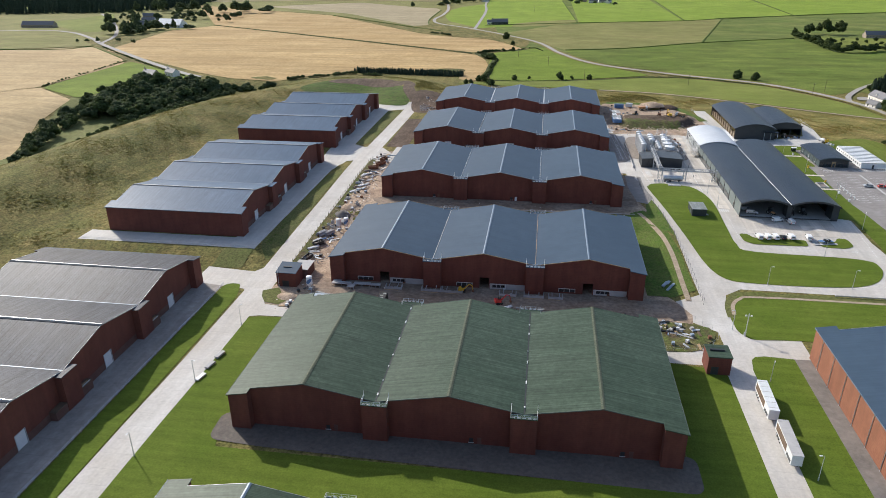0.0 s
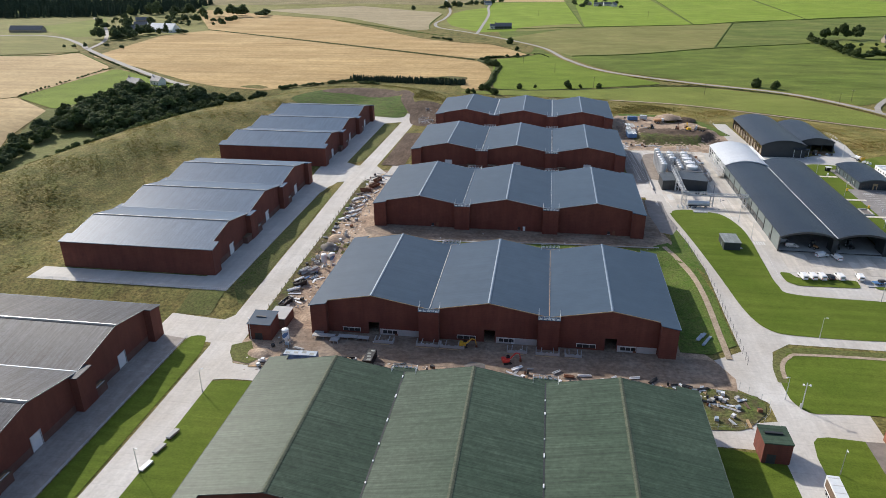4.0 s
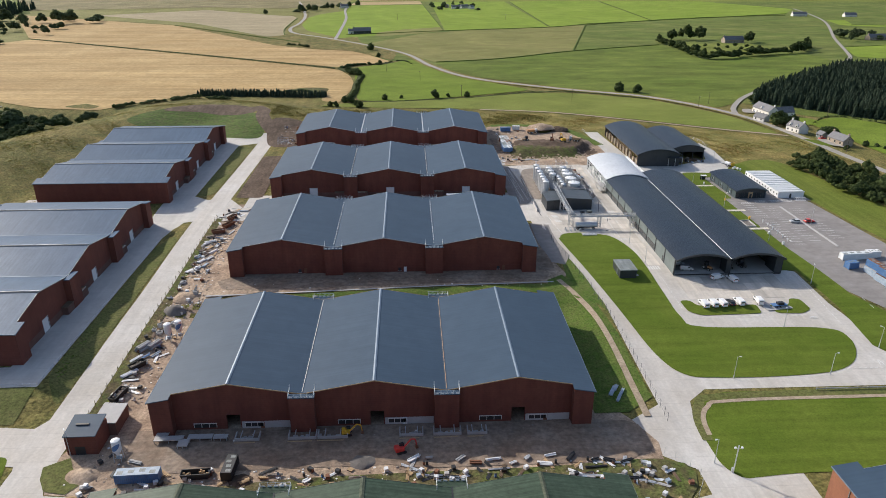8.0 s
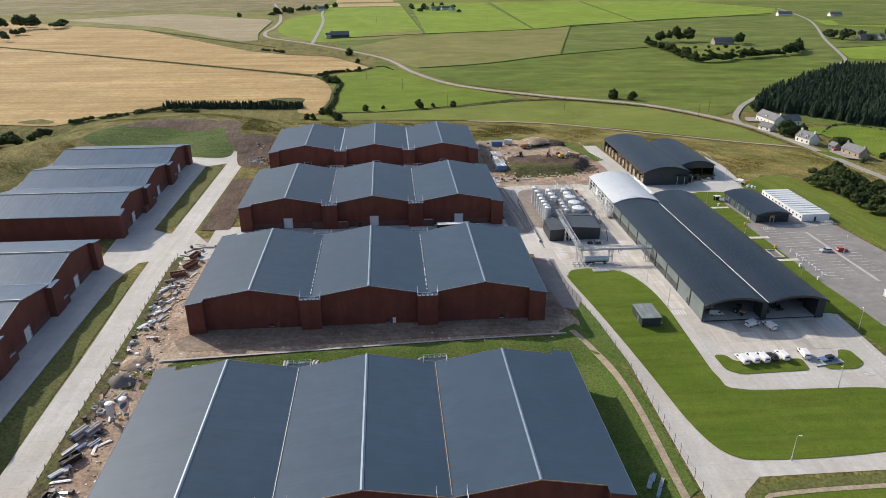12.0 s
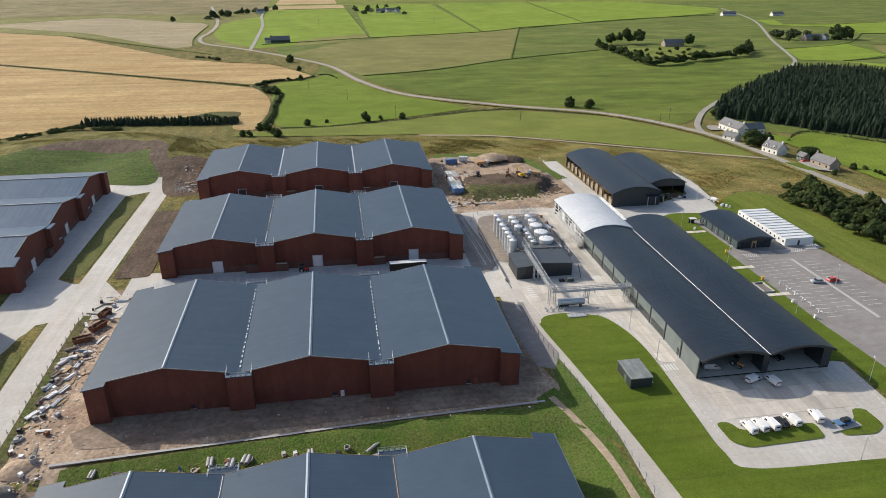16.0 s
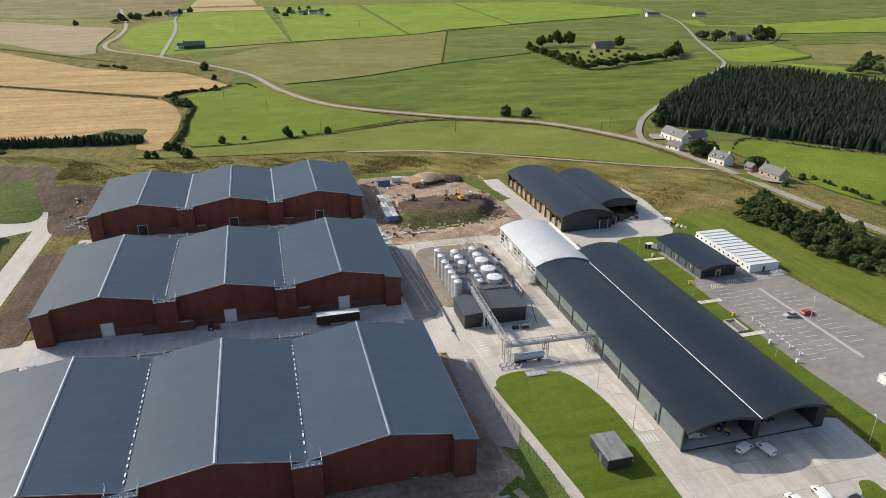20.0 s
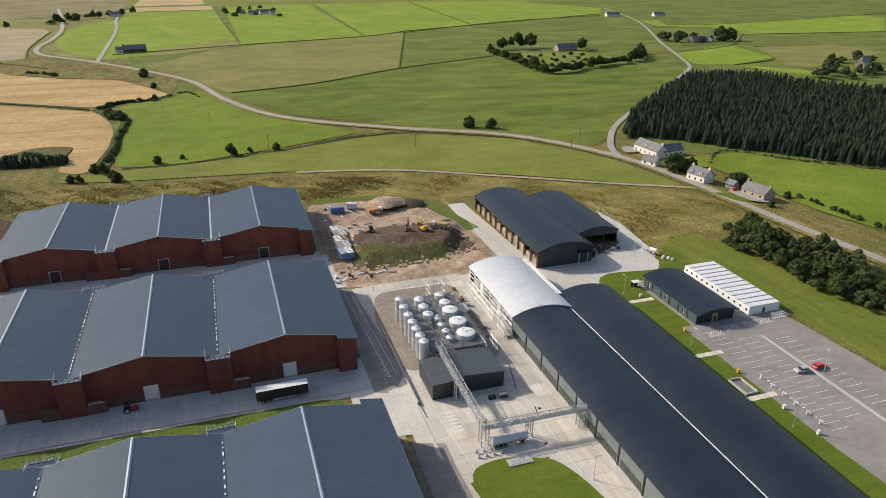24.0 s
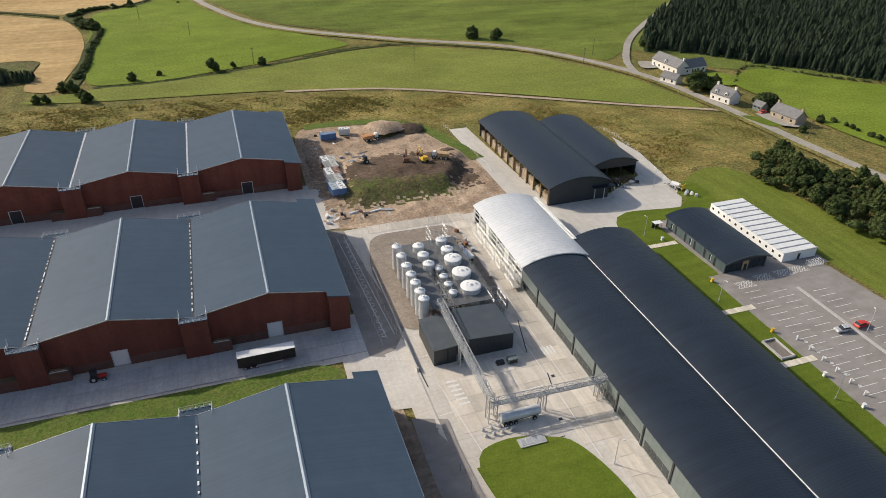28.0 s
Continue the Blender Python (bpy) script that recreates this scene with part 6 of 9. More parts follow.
def van(x, y, z, turn, paint, label, long=5.0):
    t = thing("van", x, y, z, label, "van", "parked vans", turn)
    h = long / 2
    bm = bmesh.new()
    prism(bm, [(-h, 0.45), (h - 0.1, 0.45), (h, 0.6), (h - 0.04, 0.95), (h - 0.75, 1.18), (h - 1.5, 1.85), (h - 1.9, 1.97), (-h + 0.25, 1.98), (-h + 0.05, 1.8)], "y", -0.92, 0.92)
    bmesh.ops.bevel(bm, geom=[e for e in bm.edges if abs(e.verts[0].co.y - e.verts[1].co.y) < 0.01], offset=0.13, segments=2, affect="EDGES")
    part("body", bm, paint, t)
    bm = bmesh.new()
    prism(bm, [(h - 0.80, 1.21), (h - 1.46, 1.82), (h - 1.43, 1.85), (h - 0.76, 1.22)], "y", -0.74, 0.74)
    part("windscreen", bm, "glass", t)
    for s in (-1, 1):
        part("side_window", bx(h - 2.1, h - 1.35, min(s * 0.90, s * 0.935), max(s * 0.90, s * 0.935), 1.25, 1.68), "glass", t)
        part("headlight", bx(h - 0.16, h + 0.01, s * 0.62 - 0.17, s * 0.62 + 0.17, 0.72, 0.9), "offwhite", t)
        part("tail_light", bx(-h - 0.02, -h + 0.06, s * 0.8 - 0.07, s * 0.8 + 0.07, 0.8, 1.3), "red", t)
        part("mirror", bx(h - 1.4, h - 1.25, min(s * 0.93, s * 1.1), max(s * 0.93, s * 1.1), 1.2, 1.42), "black", t)
    part("rear_window", bx(-h - 0.01, -h + 0.12, -0.6, 0.6, 1.3, 1.65), "glass", t)
    part("bumper", bx(h - 0.12, h + 0.05, -0.85, 0.85, 0.42, 0.62), "black", t)
    wheels(t, (-h + 0.95, h - 0.95), 0.93, 0.34)
    return t


def trailer(x, y, z, turn, side, roof, label):
    t = thing("trailer", x, y, z, label, "trailer", "parked trailers", turn)
    part("body", bx(-6.7, 6.7, -1.25, 1.25, 1.1, 3.9), side, t)
    part("roof", bx(-6.75, 6.75, -1.28, 1.28, 3.9, 4.0), roof, t, "pale dirty trailer roof")
    part("chassis", bx(-6.6, 6.4, -0.6, 0.6, 0.75, 1.1), "black", t)
    if side != "black":
        for s in (-1, 1):
            part("side_print", bx(-6.2, 2.4, min(s * 1.25, s * 1.262), max(s * 1.25, s * 1.262), 1.5, 3.5), "dark_timber", t, "dark printed side panel")
            part("side_band", bx(3.0, 6.2, min(s * 1.25, s * 1.262), max(s * 1.25, s * 1.262), 1.3, 2.2), "clad", t)
        for k in range(6):
            part("roof_bow", bx(-6.0 + k * 2.3, -5.85 + k * 2.3, -1.2, 1.2, 4.0, 4.03), "tread", t)
    part("rear_doors", bx(-6.78, -6.7, -1.2, 1.2, 1.15, 3.85), "rust" if side != "black" else "black", t)
    part("side_guard", box(box(bmesh.new(), -2.5, 3.5, -1.22, -1.17, 0.55, 1.0), -2.5, 3.5, 1.17, 1.22, 0.55, 1.0), "galv", t)
    for s in (-1, 1):
        part("landing_leg", rod(bmesh.new(), (4.3, s * 0.7, 0.0), (4.3, s * 0.7, 1.1), 0.09, 6), "galv", t)
    wheels(t, (-5.2, -3.9, -2.6), 1.2, 0.52, 0.4)
    return t


trailer(79.8, -58.3, 0.1, -92, "white", "offwhite", "white box trailer with a dirty roof parked on the road")
trailer(80.2, -75.3, 0.1, -92, "offwhite", "tread", "grey box trailer with a stained roof parked on the road")
trailer(33.2, 157.2, gz(33, 157) + 0.15, 1, "black", "white", "black curtain-sided trailer with a white roof in a yard")
ZI = gz(112, 52) + 0.18
for k, (px, py, kind) in enumerate(((107.0, 54.6, "white"), (110.2, 54.9, "white"), (113.3, 55.0, "white"), (116.4, 55.2, None), (119.5, 55.6, "white"), (126.4, 56.0, "white"))):
    if kind:
        van(px, py, gz(px, py) + 0.12, 96 if k < 5 else 84, kind, "white van parked at the edge of a grass island", 5.2)
    else:
        car(px, py, gz(px, py) + 0.12, 96, "black", "black car parked between white vans")
van(119.2, 72.6, gz(119, 72) + 0.12, 20, "white", "white van standing before an open hall")
van(123.9, 71.2, gz(124, 71) + 0.12, 100, "white", "white van standing before an open hall")
van(110.2, 79.0, YD + 0.24, -8, "galv", "silver pickup van parked inside an open hall", 4.9)
van(108.6, 83.0, YD + 0.24, -6, "galv", "silver van at the back of an open hall", 4.9)
car(175.2, 124.3, gz(175, 124) + 0.17, 176, "galv", "silver car in a marked parking bay")
car(181.6, 124.4, gz(181, 124) + 0.17, 4, "red", "red car in a marked parking bay")
tl = thing("flatbed_trailer", 132.0, 53.0, gz(132, 53) + 0.15, "blue flatbed trailer with tools on a pale slab", "trailer", turn=8)
part("bed", bx(-2.6, 2.6, -1.0, 1.0, 0.7, 0.85), "blue", tl)
part("load", bx(-0.8, 1.4, -0.7, 0.6, 0.85, 1.6), "black", tl)
part("slab", bx(-5.2, 4.0, -2.0, 2.2, -0.1, 0.06), "tread", tl)
wheels(tl, (-0.9, 0.1), 1.05, 0.36)


def tractor(x, y, z, turn, paint, label):
    t = thing("tractor", x, y, z, label, "tractor", "tractors and loaders", turn)
    part("bonnet", bx(0.3, 2.2, -0.4, 0.4, 0.8, 1.5, taper=0.08), paint, t)
    part("cab", bx(-1.0, 0.4, -0.7, 0.7, 0.9, 2.7, taper=0.1), "glass", t)
    part("cab_roof", bx(-1.05, 0.45, -0.72, 0.72, 2.7, 2.85), "black", t)
    part("chassis", bx(-1.0, 2.0, -0.3, 0.3, 0.5, 0.9), "black", t)
    for xx, r in ((-0.6, 0.85), (1.6, 0.5)):
        for s in (-1, 1):
            w = part("wheel", rod(bmesh.new(), (xx, s * 0.6, r), (xx, s * 1.0, r), r, 16), "tyre", t)
            part("rim", rod(bmesh.new(), (xx, s * 1.0, r), (xx, s * 1.02, r), r * 0.5, 10), "galv", w)
    return t


tractor(126.8, 80.5, YD + 0.22, -100, "black", "dark tractor in an open hall bay")
tractor(131.8, 81.5, YD + 0.22, -80, "black", "dark tractor in an open hall bay")
tractor(118.0, 79.5, YD + 0.22, -60, "orange_dull", "orange loader in an open hall bay")
tractor(163.5, 216.5, YD + 0.12, 30, "rust", "old red tractor outside a cask shed")
tractor(158.3, 214.2, YD + 0.12, 70, "black", "dark tractor outside a cask shed")
tractor(-5.0, 163.0, gz(-5, 163) + 0.15, 4, "red", "red forklift beside a brick pier")


def excavator(x, y, z, turn, paint, label, s=1.0):
    t = thing("excavator", x, y, z, label, "excavator", "site machines", turn)
    t.scale = (s, s, s)
    for sy in (-1, 1):
        bm = bmesh.new()
        prism(bm, [(-1.7, 0.35), (-1.35, 0.0), (1.35, 0.0), (1.7, 0.35), (1.35, 0.75), (-1.35, 0.75)], "y", sy * 1.1 - 0.28, sy * 1.1 + 0.28)
        part("track", bm, "tyre", t)
    part("slew_ring", rod(bmesh.new(), (0, 0, 0.6), (0, 0, 1.0), 0.7, 14), "black", t)
    part("body", bx(-2.0, 0.9, -1.25, 1.25, 1.0, 1.9, taper=0.06), paint, t)
    part("engine_cover", bx(-1.95, -0.5, -1.2, 1.2, 1.9, 2.35, taper=0.15), paint, t)
    part("cab", bx(-0.3, 1.3, 0.25, 1.2, 1.1, 2.8, taper=0.1), "glass", t)
    part("boom", rod(rod(bmesh.new(), (0.8, -0.3, 1.6), (3.4, -0.3, 4.2), 0.28, 6), (3.4, -0.3, 4.2), (4.9, -0.3, 3.7), 0.22, 6), paint, t)
    part("stick", rod(bmesh.new(), (4.9, -0.3, 3.7), (5.3, -0.3, 1.4), 0.2, 6), paint, t)
    bm = bmesh.new()
    prism(bm, [(4.9, 0.3), (5.9, 0.35), (5.6, 1.3), (5.1, 1.4)], "y", -0.85, 0.25)
    part("bucket", bm, "rust", t)
    part("ram", rod(bmesh.new(), (1.1, -0.3, 1.4), (2.8, -0.3, 3.2), 0.1, 6), "galv", t)
    return t


def dumper(x, y, z, turn, paint, label):
    t = thing("dumper_truck", x, y, z, label, "dump truck", "site machines", turn)
    part("chassis", bx(-3.2, 3.4, -0.6, 0.6, 0.8, 1.2), "black", t)
    bm = bmesh.new()
    prism(bm, [(-3.6, 1.9), (-2.8, 1.2), (0.6, 1.2), (1.2, 2.6), (0.9, 2.65), (-3.5, 2.5)], "y", -1.35, 1.35)
    part("skip_body", bm, paint, t)
    part("cab", bx(1.5, 2.9, -1.0, 1.0, 1.1, 2.9, taper=0.12), "white", t)
    part("windscreen", bx(2.82, 2.88, -0.8, 0.8, 2.0, 2.7), "glass", t)
    wheels(t, (-2.4, -0.6, 2.3), 1.35, 0.75, 0.5)
    return t


excavator(100.7, 250.5, gz(100.7, 250.5) + 0.42, 100, "yellow", "yellow excavator with a raised boom on churned earth")
dumper(107.6, 251.0, gz(107.6, 251) + 0.42, 150, "timber", "tan articulated dump truck on churned earth")
excavator(94.5, 252.0, gz(94.5, 252) + 0.42, 80, "rust", "old brown excavator on churned earth", 0.9)
dumper(88.3, 283.2, gz(88, 283) + 0.42, 10, "orange_dull", "small site dumper beside a gravel heap")
tractor(79.7, 257.0, gz(79.7, 257) + 0.42, 200, "timber", "muddy loader on a building site")
dumper(94.0, 186.5, YD + 0.2, 100, "offwhite", "white site lorry beside the tank compound")
excavator(6.4, -10.8, 0.2, 20, "red", "red mini excavator in front of a warehouse", 0.75)
excavator(-7.0, -3.6, 0.15, 5, "yellow", "yellow digger against an unfinished wall", 0.7)
excavator(-59.0, 285, gz(-59, 285) + 0.2, 120, "orange_dull", "orange excavator on a bare bank", 0.9)


def sprayer(x, y, z, turn, label):
    t = thing("crop_sprayer", x, y, z, label, "farm trailer", "", turn)
    part("chassis", bx(-3.0, 2.8, -0.5, 0.5, 0.6, 0.85), "black", t)
    part("tank", rod(bmesh.new(), (-1.6, 0, 1.6), (1.4, 0, 1.6), 0.85, 14), "white", t, "white plastic tank")
    part("fold_boom", box(box(bmesh.new(), -3.0, 3.4, -1.3, -1.1, 1.2, 1.45), -3.0, 3.4, 1.1, 1.3, 1.2, 1.45), "galv", t)
    part("rear_frame", bx(-3.2, -3.0, -1.3, 1.3, 0.7, 2.4), "yellow", t, "yellow rear frame")
    part("drawbar", rod(bmesh.new(), (2.8, 0, 0.7), (4.4, 0, 0.5), 0.1, 6), "black", t)
    wheels(t, (-0.6,), 1.05, 0.75, 0.35)
    return t


sprayer(182.6, 208.5, gz(182.6, 208.5) + 0.15, 118, "white tank sprayer with a yellow frame beside a yard")
for k, (x, y, load) in enumerate(((184.6, 204.2, "white"), (185.4, 202.4, "stone"), (183.2, 203.0, "white"), (186.0, 200.6, "offwhite"))):
    b = thing("bulk_bag", x, y, gz(x, y) + 0.14, "white bulk bag standing on a grass edge", "bulk bag", "bulk bags", 20 * k)
    part("bag", bx(-0.5, 0.5, -0.5, 0.5, 0, 1.0, taper=0.07), load, b)
    part("top", bx(-0.3, 0.3, -0.3, 0.3, 1.0, 1.12, taper=0.1), load, b)

# ---- containers, silos, skips, site clutter ----
def container(x, y, z, turn, long, paint, label, high=2.6, lid=None, name="container"):
    t = thing(name, x, y, z, label, "container", "containers and cabins", turn)
    h = long / 2
    part("body", bx(-h, h, -1.2, 1.2, 0.12, high - 0.06), paint, t)
    part("roof", bx(-h - 0.03, h + 0.03, -1.23, 1.23, high - 0.06, high), lid or paint, t)
    n = int(long / 0.45)
    for s in (-1, 1):
        edge = [(-h + 0.1, s * 1.2)]
        for k in range(n):
            q = -h + 0.15 + k * 0.45
            edge += [(q, s * 1.205), (q + 0.06, s * 1.26), (q + 0.22, s * 1.26), (q + 0.28, s * 1.205)]
        part("ribbed_side", prism(bmesh.new(), edge + [(h - 0.1, s * 1.2), (h - 0.1, s * 1.15), (-h + 0.1, s * 1.15)], "z", 0.2, high - 0.15), paint, t)
        for q in (-1.2, 1.2):
            part("corner_post", bx(s * h - 0.08, s * h + 0.08, q - 0.075, q + 0.075, 0, high), paint, t)
    for q in range(4):
        part("roof_stain", bx(-h + 0.4 + q * long / 4, -h + 0.4 + (q + 0.55) * long / 4, -0.9 + 0.3 * (q % 3), 0.2 + 0.3 * (q % 3), high, high + 0.012), "weathered_roof", t)
    part("doors", bx(h, h + 0.05, -1.1, 1.1, 0.2, high - 0.2), paint, t)
    return t


container(-53.2, -17.6, 0.1, 2, 9.6, "blue", "long blue steel container with a weathered lid", lid="pvc_blue")
container(-33.0, -16.0, 0.1, 88, 6.2, "black", "black steel container among weeds")
container(71.8, 289.8, gz(72, 290) + 0.38, 3, 6.2, "blue", "blue site container on bare earth")
container(79.2, 293.2, gz(79, 293) + 0.38, -12, 4.5, "offwhite", "pale site cabin on bare earth")
for k in range(10):
    row, col = k // 2, k % 2
    lid = ("offwhite", "tread", "weathered_roof", "tread", "offwhite", "rust", "weathered_roof", "tread", "pvc_blue", "offwhite")[k]
    container(66.0 - 0.35 * row + 2.6 * col, 263.6 - row * 6.3, gz(67, 262 - row * 6.3) + 0.42, 96, 6.0, ("offwhite", "rust", "offwhite", "pvc_blue", "blue")[row],
              "site cabin with a stained roof, one of a double row" if row < 4 else "blue site cabin at the end of a row", lid=lid)
for k in range(6):
    container(177.0 + (k % 2) * 2.6, 73.5 - (k // 2) * 6.4, gz(177, 66) + 0.15, 96, 6.1, "blue" if k % 2 else "pvc_blue", "blue site cabin in a double row", high=2.7, lid="rust" if k in (2, 3, 5) else "tread")
for k in range(3):
    container(177.4, 73.5 - k * 6.4, gz(177, 66) + 2.88, 96, 6.1, "blue", "blue site cabin stacked on another", high=2.7, lid=("rust", "rust", "tread")[k])
container(172.5, 79.0, gz(172, 79) + 0.15, 10, 4.2, "blue", "small blue site cabin beside a road")
container(178.5, 86.5, gz(178, 86) + 0.15, 3, 11.5, "offwhite", "long white portable cabin beside a road")
container(186.2, 88.0, gz(186, 88) + 0.15, 3, 5.0, "white", "white portable cabin beside a car park")


def skip(x, y, z, turn, paint, load, label, long=4.2):
    t = thing("skip", x, y, z, label, "skip", "skips", turn)
    h = long / 2
    bm = bmesh.new()
    prism(bm, [(-h + 0.5, 0.05), (h - 0.5, 0.05), (h, 1.5), (h - 0.1, 1.5), (h - 0.6, 0.2), (-h + 0.6, 0.2), (-h + 0.1, 1.5), (-h, 1.5)], "y", -0.95, 0.95)
    part("bed", bm, paint, t)
    for s in (-1, 1):
        bm = bmesh.new()
        prism(bm, [(-h + 0.5, 0.05), (h - 0.5, 0.05), (h, 1.5), (-h, 1.5)], "y", s * 0.98 - 0.05, s * 0.98 + 0.05)
        part("side", bm, paint, t)
    part("rim", box(box(bmesh.new(), -h, h, -1.08, -0.9, 1.45, 1.55), -h, h, 0.9, 1.08, 1.45, 1.55), paint, t)
    rr = random.Random(int(x * 3 + y))
    for k in range(14):
        px, py = rr.uniform(-h + 0.6, h - 0.6), rr.uniform(-0.7, 0.7)
        part("waste_piece", bx(px - 0.3, px + 0.3, py - 0.2, py + 0.2, 0.2, rr.uniform(0.9, 1.5), taper=0.06), load, t)
    return t


skip(-69.8, 14.6, gz(-70, 15) + 0.1, 78, "black", "rubble", "black skip full of pale rubble", 6.0)
skip(-69.6, 28.6, gz(-70, 29) + 0.1, 55, "black", "rubble", "dark skip with waste beside the road", 5.0)
skip(-40.5, -17.2, 0.1, 3, "black", "timber", "long open skip full of timber waste", 6.6)
skip(-67.2, 131.0, gz(-67, 131) + 0.1, 60, "rust", "soil", "rusty brown open skip on bare earth", 6.0)
skip(-67.6, 139.6, gz(-67, 139) + 0.1, 70, "rust", "soil", "rusty brown open skip on bare earth", 5.0)
skip(-69.6, 123.4, gz(-69, 124) + 0.1, 20, "rust", "soil", "rusty brown open skip lying askew", 5.6)


def silo(x, y, z, label, stripe):
    t = thing("cement_silo", x, y, z, label, "silo", "cement silos")
    t.scale = (0.82, 0.82, 0.82)
    part("barrel", lathe(bmesh.new(), [(0.3, 1.9), (1.25, 3.6), (1.3, 3.7), (1.3, 7.0), (1.2, 7.15), (0.4, 7.4)], 20), "white", t)
    if stripe:
        bm = bmesh.new()
        n = 10
        vs = []
        for i in range(n + 1):
            a = -2.6 + 2.2 * i / n
            w = 0.8 * math.sin(math.pi * (i + 0.5) / (n + 1)) + 0.15
            zc = 4.4 + 1.6 * i / n
            vs.append([bm.verts.new((1.32 * math.cos(a), 1.32 * math.sin(a), zc + d)) for d in (-w, w)])
        for a, b in zip(vs, vs[1:]):
            bm.faces.new((a[0], b[0], b[1], a[1]))
        part("stripe", bm, "blue", t, "curved blue stripe")
    for a in range(4):
        c, s = math.cos(a * 1.571 + 0.78), math.sin(a * 1.571 + 0.78)
        part("leg", rod(bmesh.new(), (1.5 * c, 1.5 * s, 0), (1.2 * c, 1.2 * s, 4.2), 0.09, 6), "galv", t)
    part("brace", rod(rod(bmesh.new(), (1.05, 1.05, 1.2), (-1.05, -1.05, 1.2), 0.06, 5), (1.05, -1.05, 1.2), (-1.05, 1.05, 1.2), 0.06, 5), "galv", t)
    part("mixer", bx(-0.5, 0.9, -0.4, 0.4, 0.7, 1.7), "pvc_blue", t)
    return t


silo(-60.2, -10.6, 0.1, "white cement silo with a blue stripe on steel legs", True)
silo(-62.6, 45.6, gz(-62, 45) + 0.1, "white cement silo with a blue stripe on steel legs", True)
silo(-65.2, 43.4, gz(-65, 43) + 0.1, "weathered pale cement silo on steel legs", False)


def pipe_stack(x, y, z, turn, rows, r, long, mat, label):
    t = thing("pipe_stack", x, y, z, label, "pipes", "stacks of pipes", turn)
    for lv in range(rows):
        for k in range(rows + 1 - lv):
            bm = bmesh.new()
            cy, cz, n = (k - (rows - lv) / 2) * 2.05 * r, r + lv * 1.75 * r, 12
            rings = [[bm.verts.new((sx * long / 2, cy + rr * math.cos(i * math.tau / n), cz + rr * math.sin(i * math.tau / n))) for i in range(n)] for sx, rr in ((-1, r), (1, r), (1, r * 0.8), (-1, r * 0.8))]
            for a, b in zip(rings, rings[1:] + rings[:1]):
                for i in range(n):
                    bm.faces.new((a[i], a[(i + 1) % n], b[(i + 1) % n], b[i]))
            part("pipe", bm, mat, t)
    return t


def ring_stack(x, y, z, r, h, label):
    t = thing("concrete_ring", x, y, z, label, "concrete ring", "concrete manhole rings")
    part("ring", lathe(bmesh.new(), [(r, 0), (r, h), (r * 0.78, h), (r * 0.78, 0.05)], 18), "tread", t)
    part("step_irons", bx(-0.15, 0.15, r * 0.7, r * 0.78, h * 0.4, h * 0.5), "rust", t)
    return t


def bundle(x, y, z, turn, mat, label, long=3.4, wide=1.3, n=6):
    t = thing("material_bundle", x, y, z, label, "bundle", "wrapped bundles", turn)
    rr = random.Random(int(x * 13 + y * 5))
    for k in range(n):
        part("pack", bx(-long / 2 + rr.uniform(-0.2, 0.2), long / 2 + rr.uniform(-0.3, 0.3), -wide / 2 + k * wide / n, -wide / 2 + (k + 0.9) * wide / n, 0.12, 0.28 + rr.uniform(0, 0.3)), mat, t)
    for s in (-1, 1):
        part("bearer", bx(s * long / 3 - 0.05, s * long / 3 + 0.05, -wide / 2, wide / 2, 0, 0.12), "timber", t)
    return t


def heap(x, y, z, r, h, mat, label, seed):
    bm = bmesh.new()
    rr = random.Random(seed)
    n, rings = 18, []
    for f, hh in ((1.0, -0.2), (0.8, 0.28), (0.5, 0.66), (0.22, 0.94)):
        rings.append([bm.verts.new((r * f * math.cos(i * math.tau / n) * rr.uniform(0.85, 1.15), r * 0.8 * f * math.sin(i * math.tau / n) * rr.uniform(0.85, 1.15), h * hh * rr.uniform(0.85, 1.1))) for i in range(n)])
    for a, b in zip(rings, rings[1:]):
        for i in range(n):
            bm.faces.new((a[i], a[(i + 1) % n], b[(i + 1) % n], b[i]))
    bm.faces.new(rings[-1])
    ob = part("spoil_mound", bm, mat, smooth=True)
    ob.matrix_basis = pose(x, y, z)
    return tagged(ob, label, "heap", "spoil mounds")


def zg(x, y, up=0.15):
    return gz(x, y) + up


pipe_stack(-71.0, 38.0, zg(-71, 38), 62, 2, 0.45, 4.6, "tread", "stacked pale concrete pipes on bare earth")
pipe_stack(-68.4, 39.5, zg(-68, 39), 62, 2, 0.4, 4.4, "tread", "stacked pale concrete pipes on bare earth")
pipe_stack(-70.6, 25.0, zg(-70, 25), 50, 1, 0.35, 5.0, "white", "long white plastic pipes on the ground")
pipe_stack(-66.4, 53.0, zg(-66, 53), 75, 1, 0.5, 3.4, "tread", "pale concrete pipes lying on bare earth")
for k, (px, py) in enumerate(((-70.0, 50.0), (-69.2, 46.5), (-71.2, 48.0), (-51, 58.2), (-44, 59.0), (-40, 60.0), (-36, 60.4), (-41.5, 56.8), (-32, 59.0), (-47, 55.6), (8.0, 63.0), (-37.5, 57.2), (-64, 69), (-71.0, 79.0))):
    ring_stack(px, py, zg(px, py), 0.75 + 0.25 * (k % 2), 0.7 if k % 3 else 1.3, "pale concrete manhole ring on the ground")
for k, (px, py, tn) in enumerate(((-54.5, 56.5, 80), (-19, 62, 85), (-15.5, 62.5, 78), (-23, 60.5, 88))):
    pipe_stack(px, py, zg(px, py), tn, 1, 0.5, 2.8, "tread", "two concrete pipes lying in weeds")
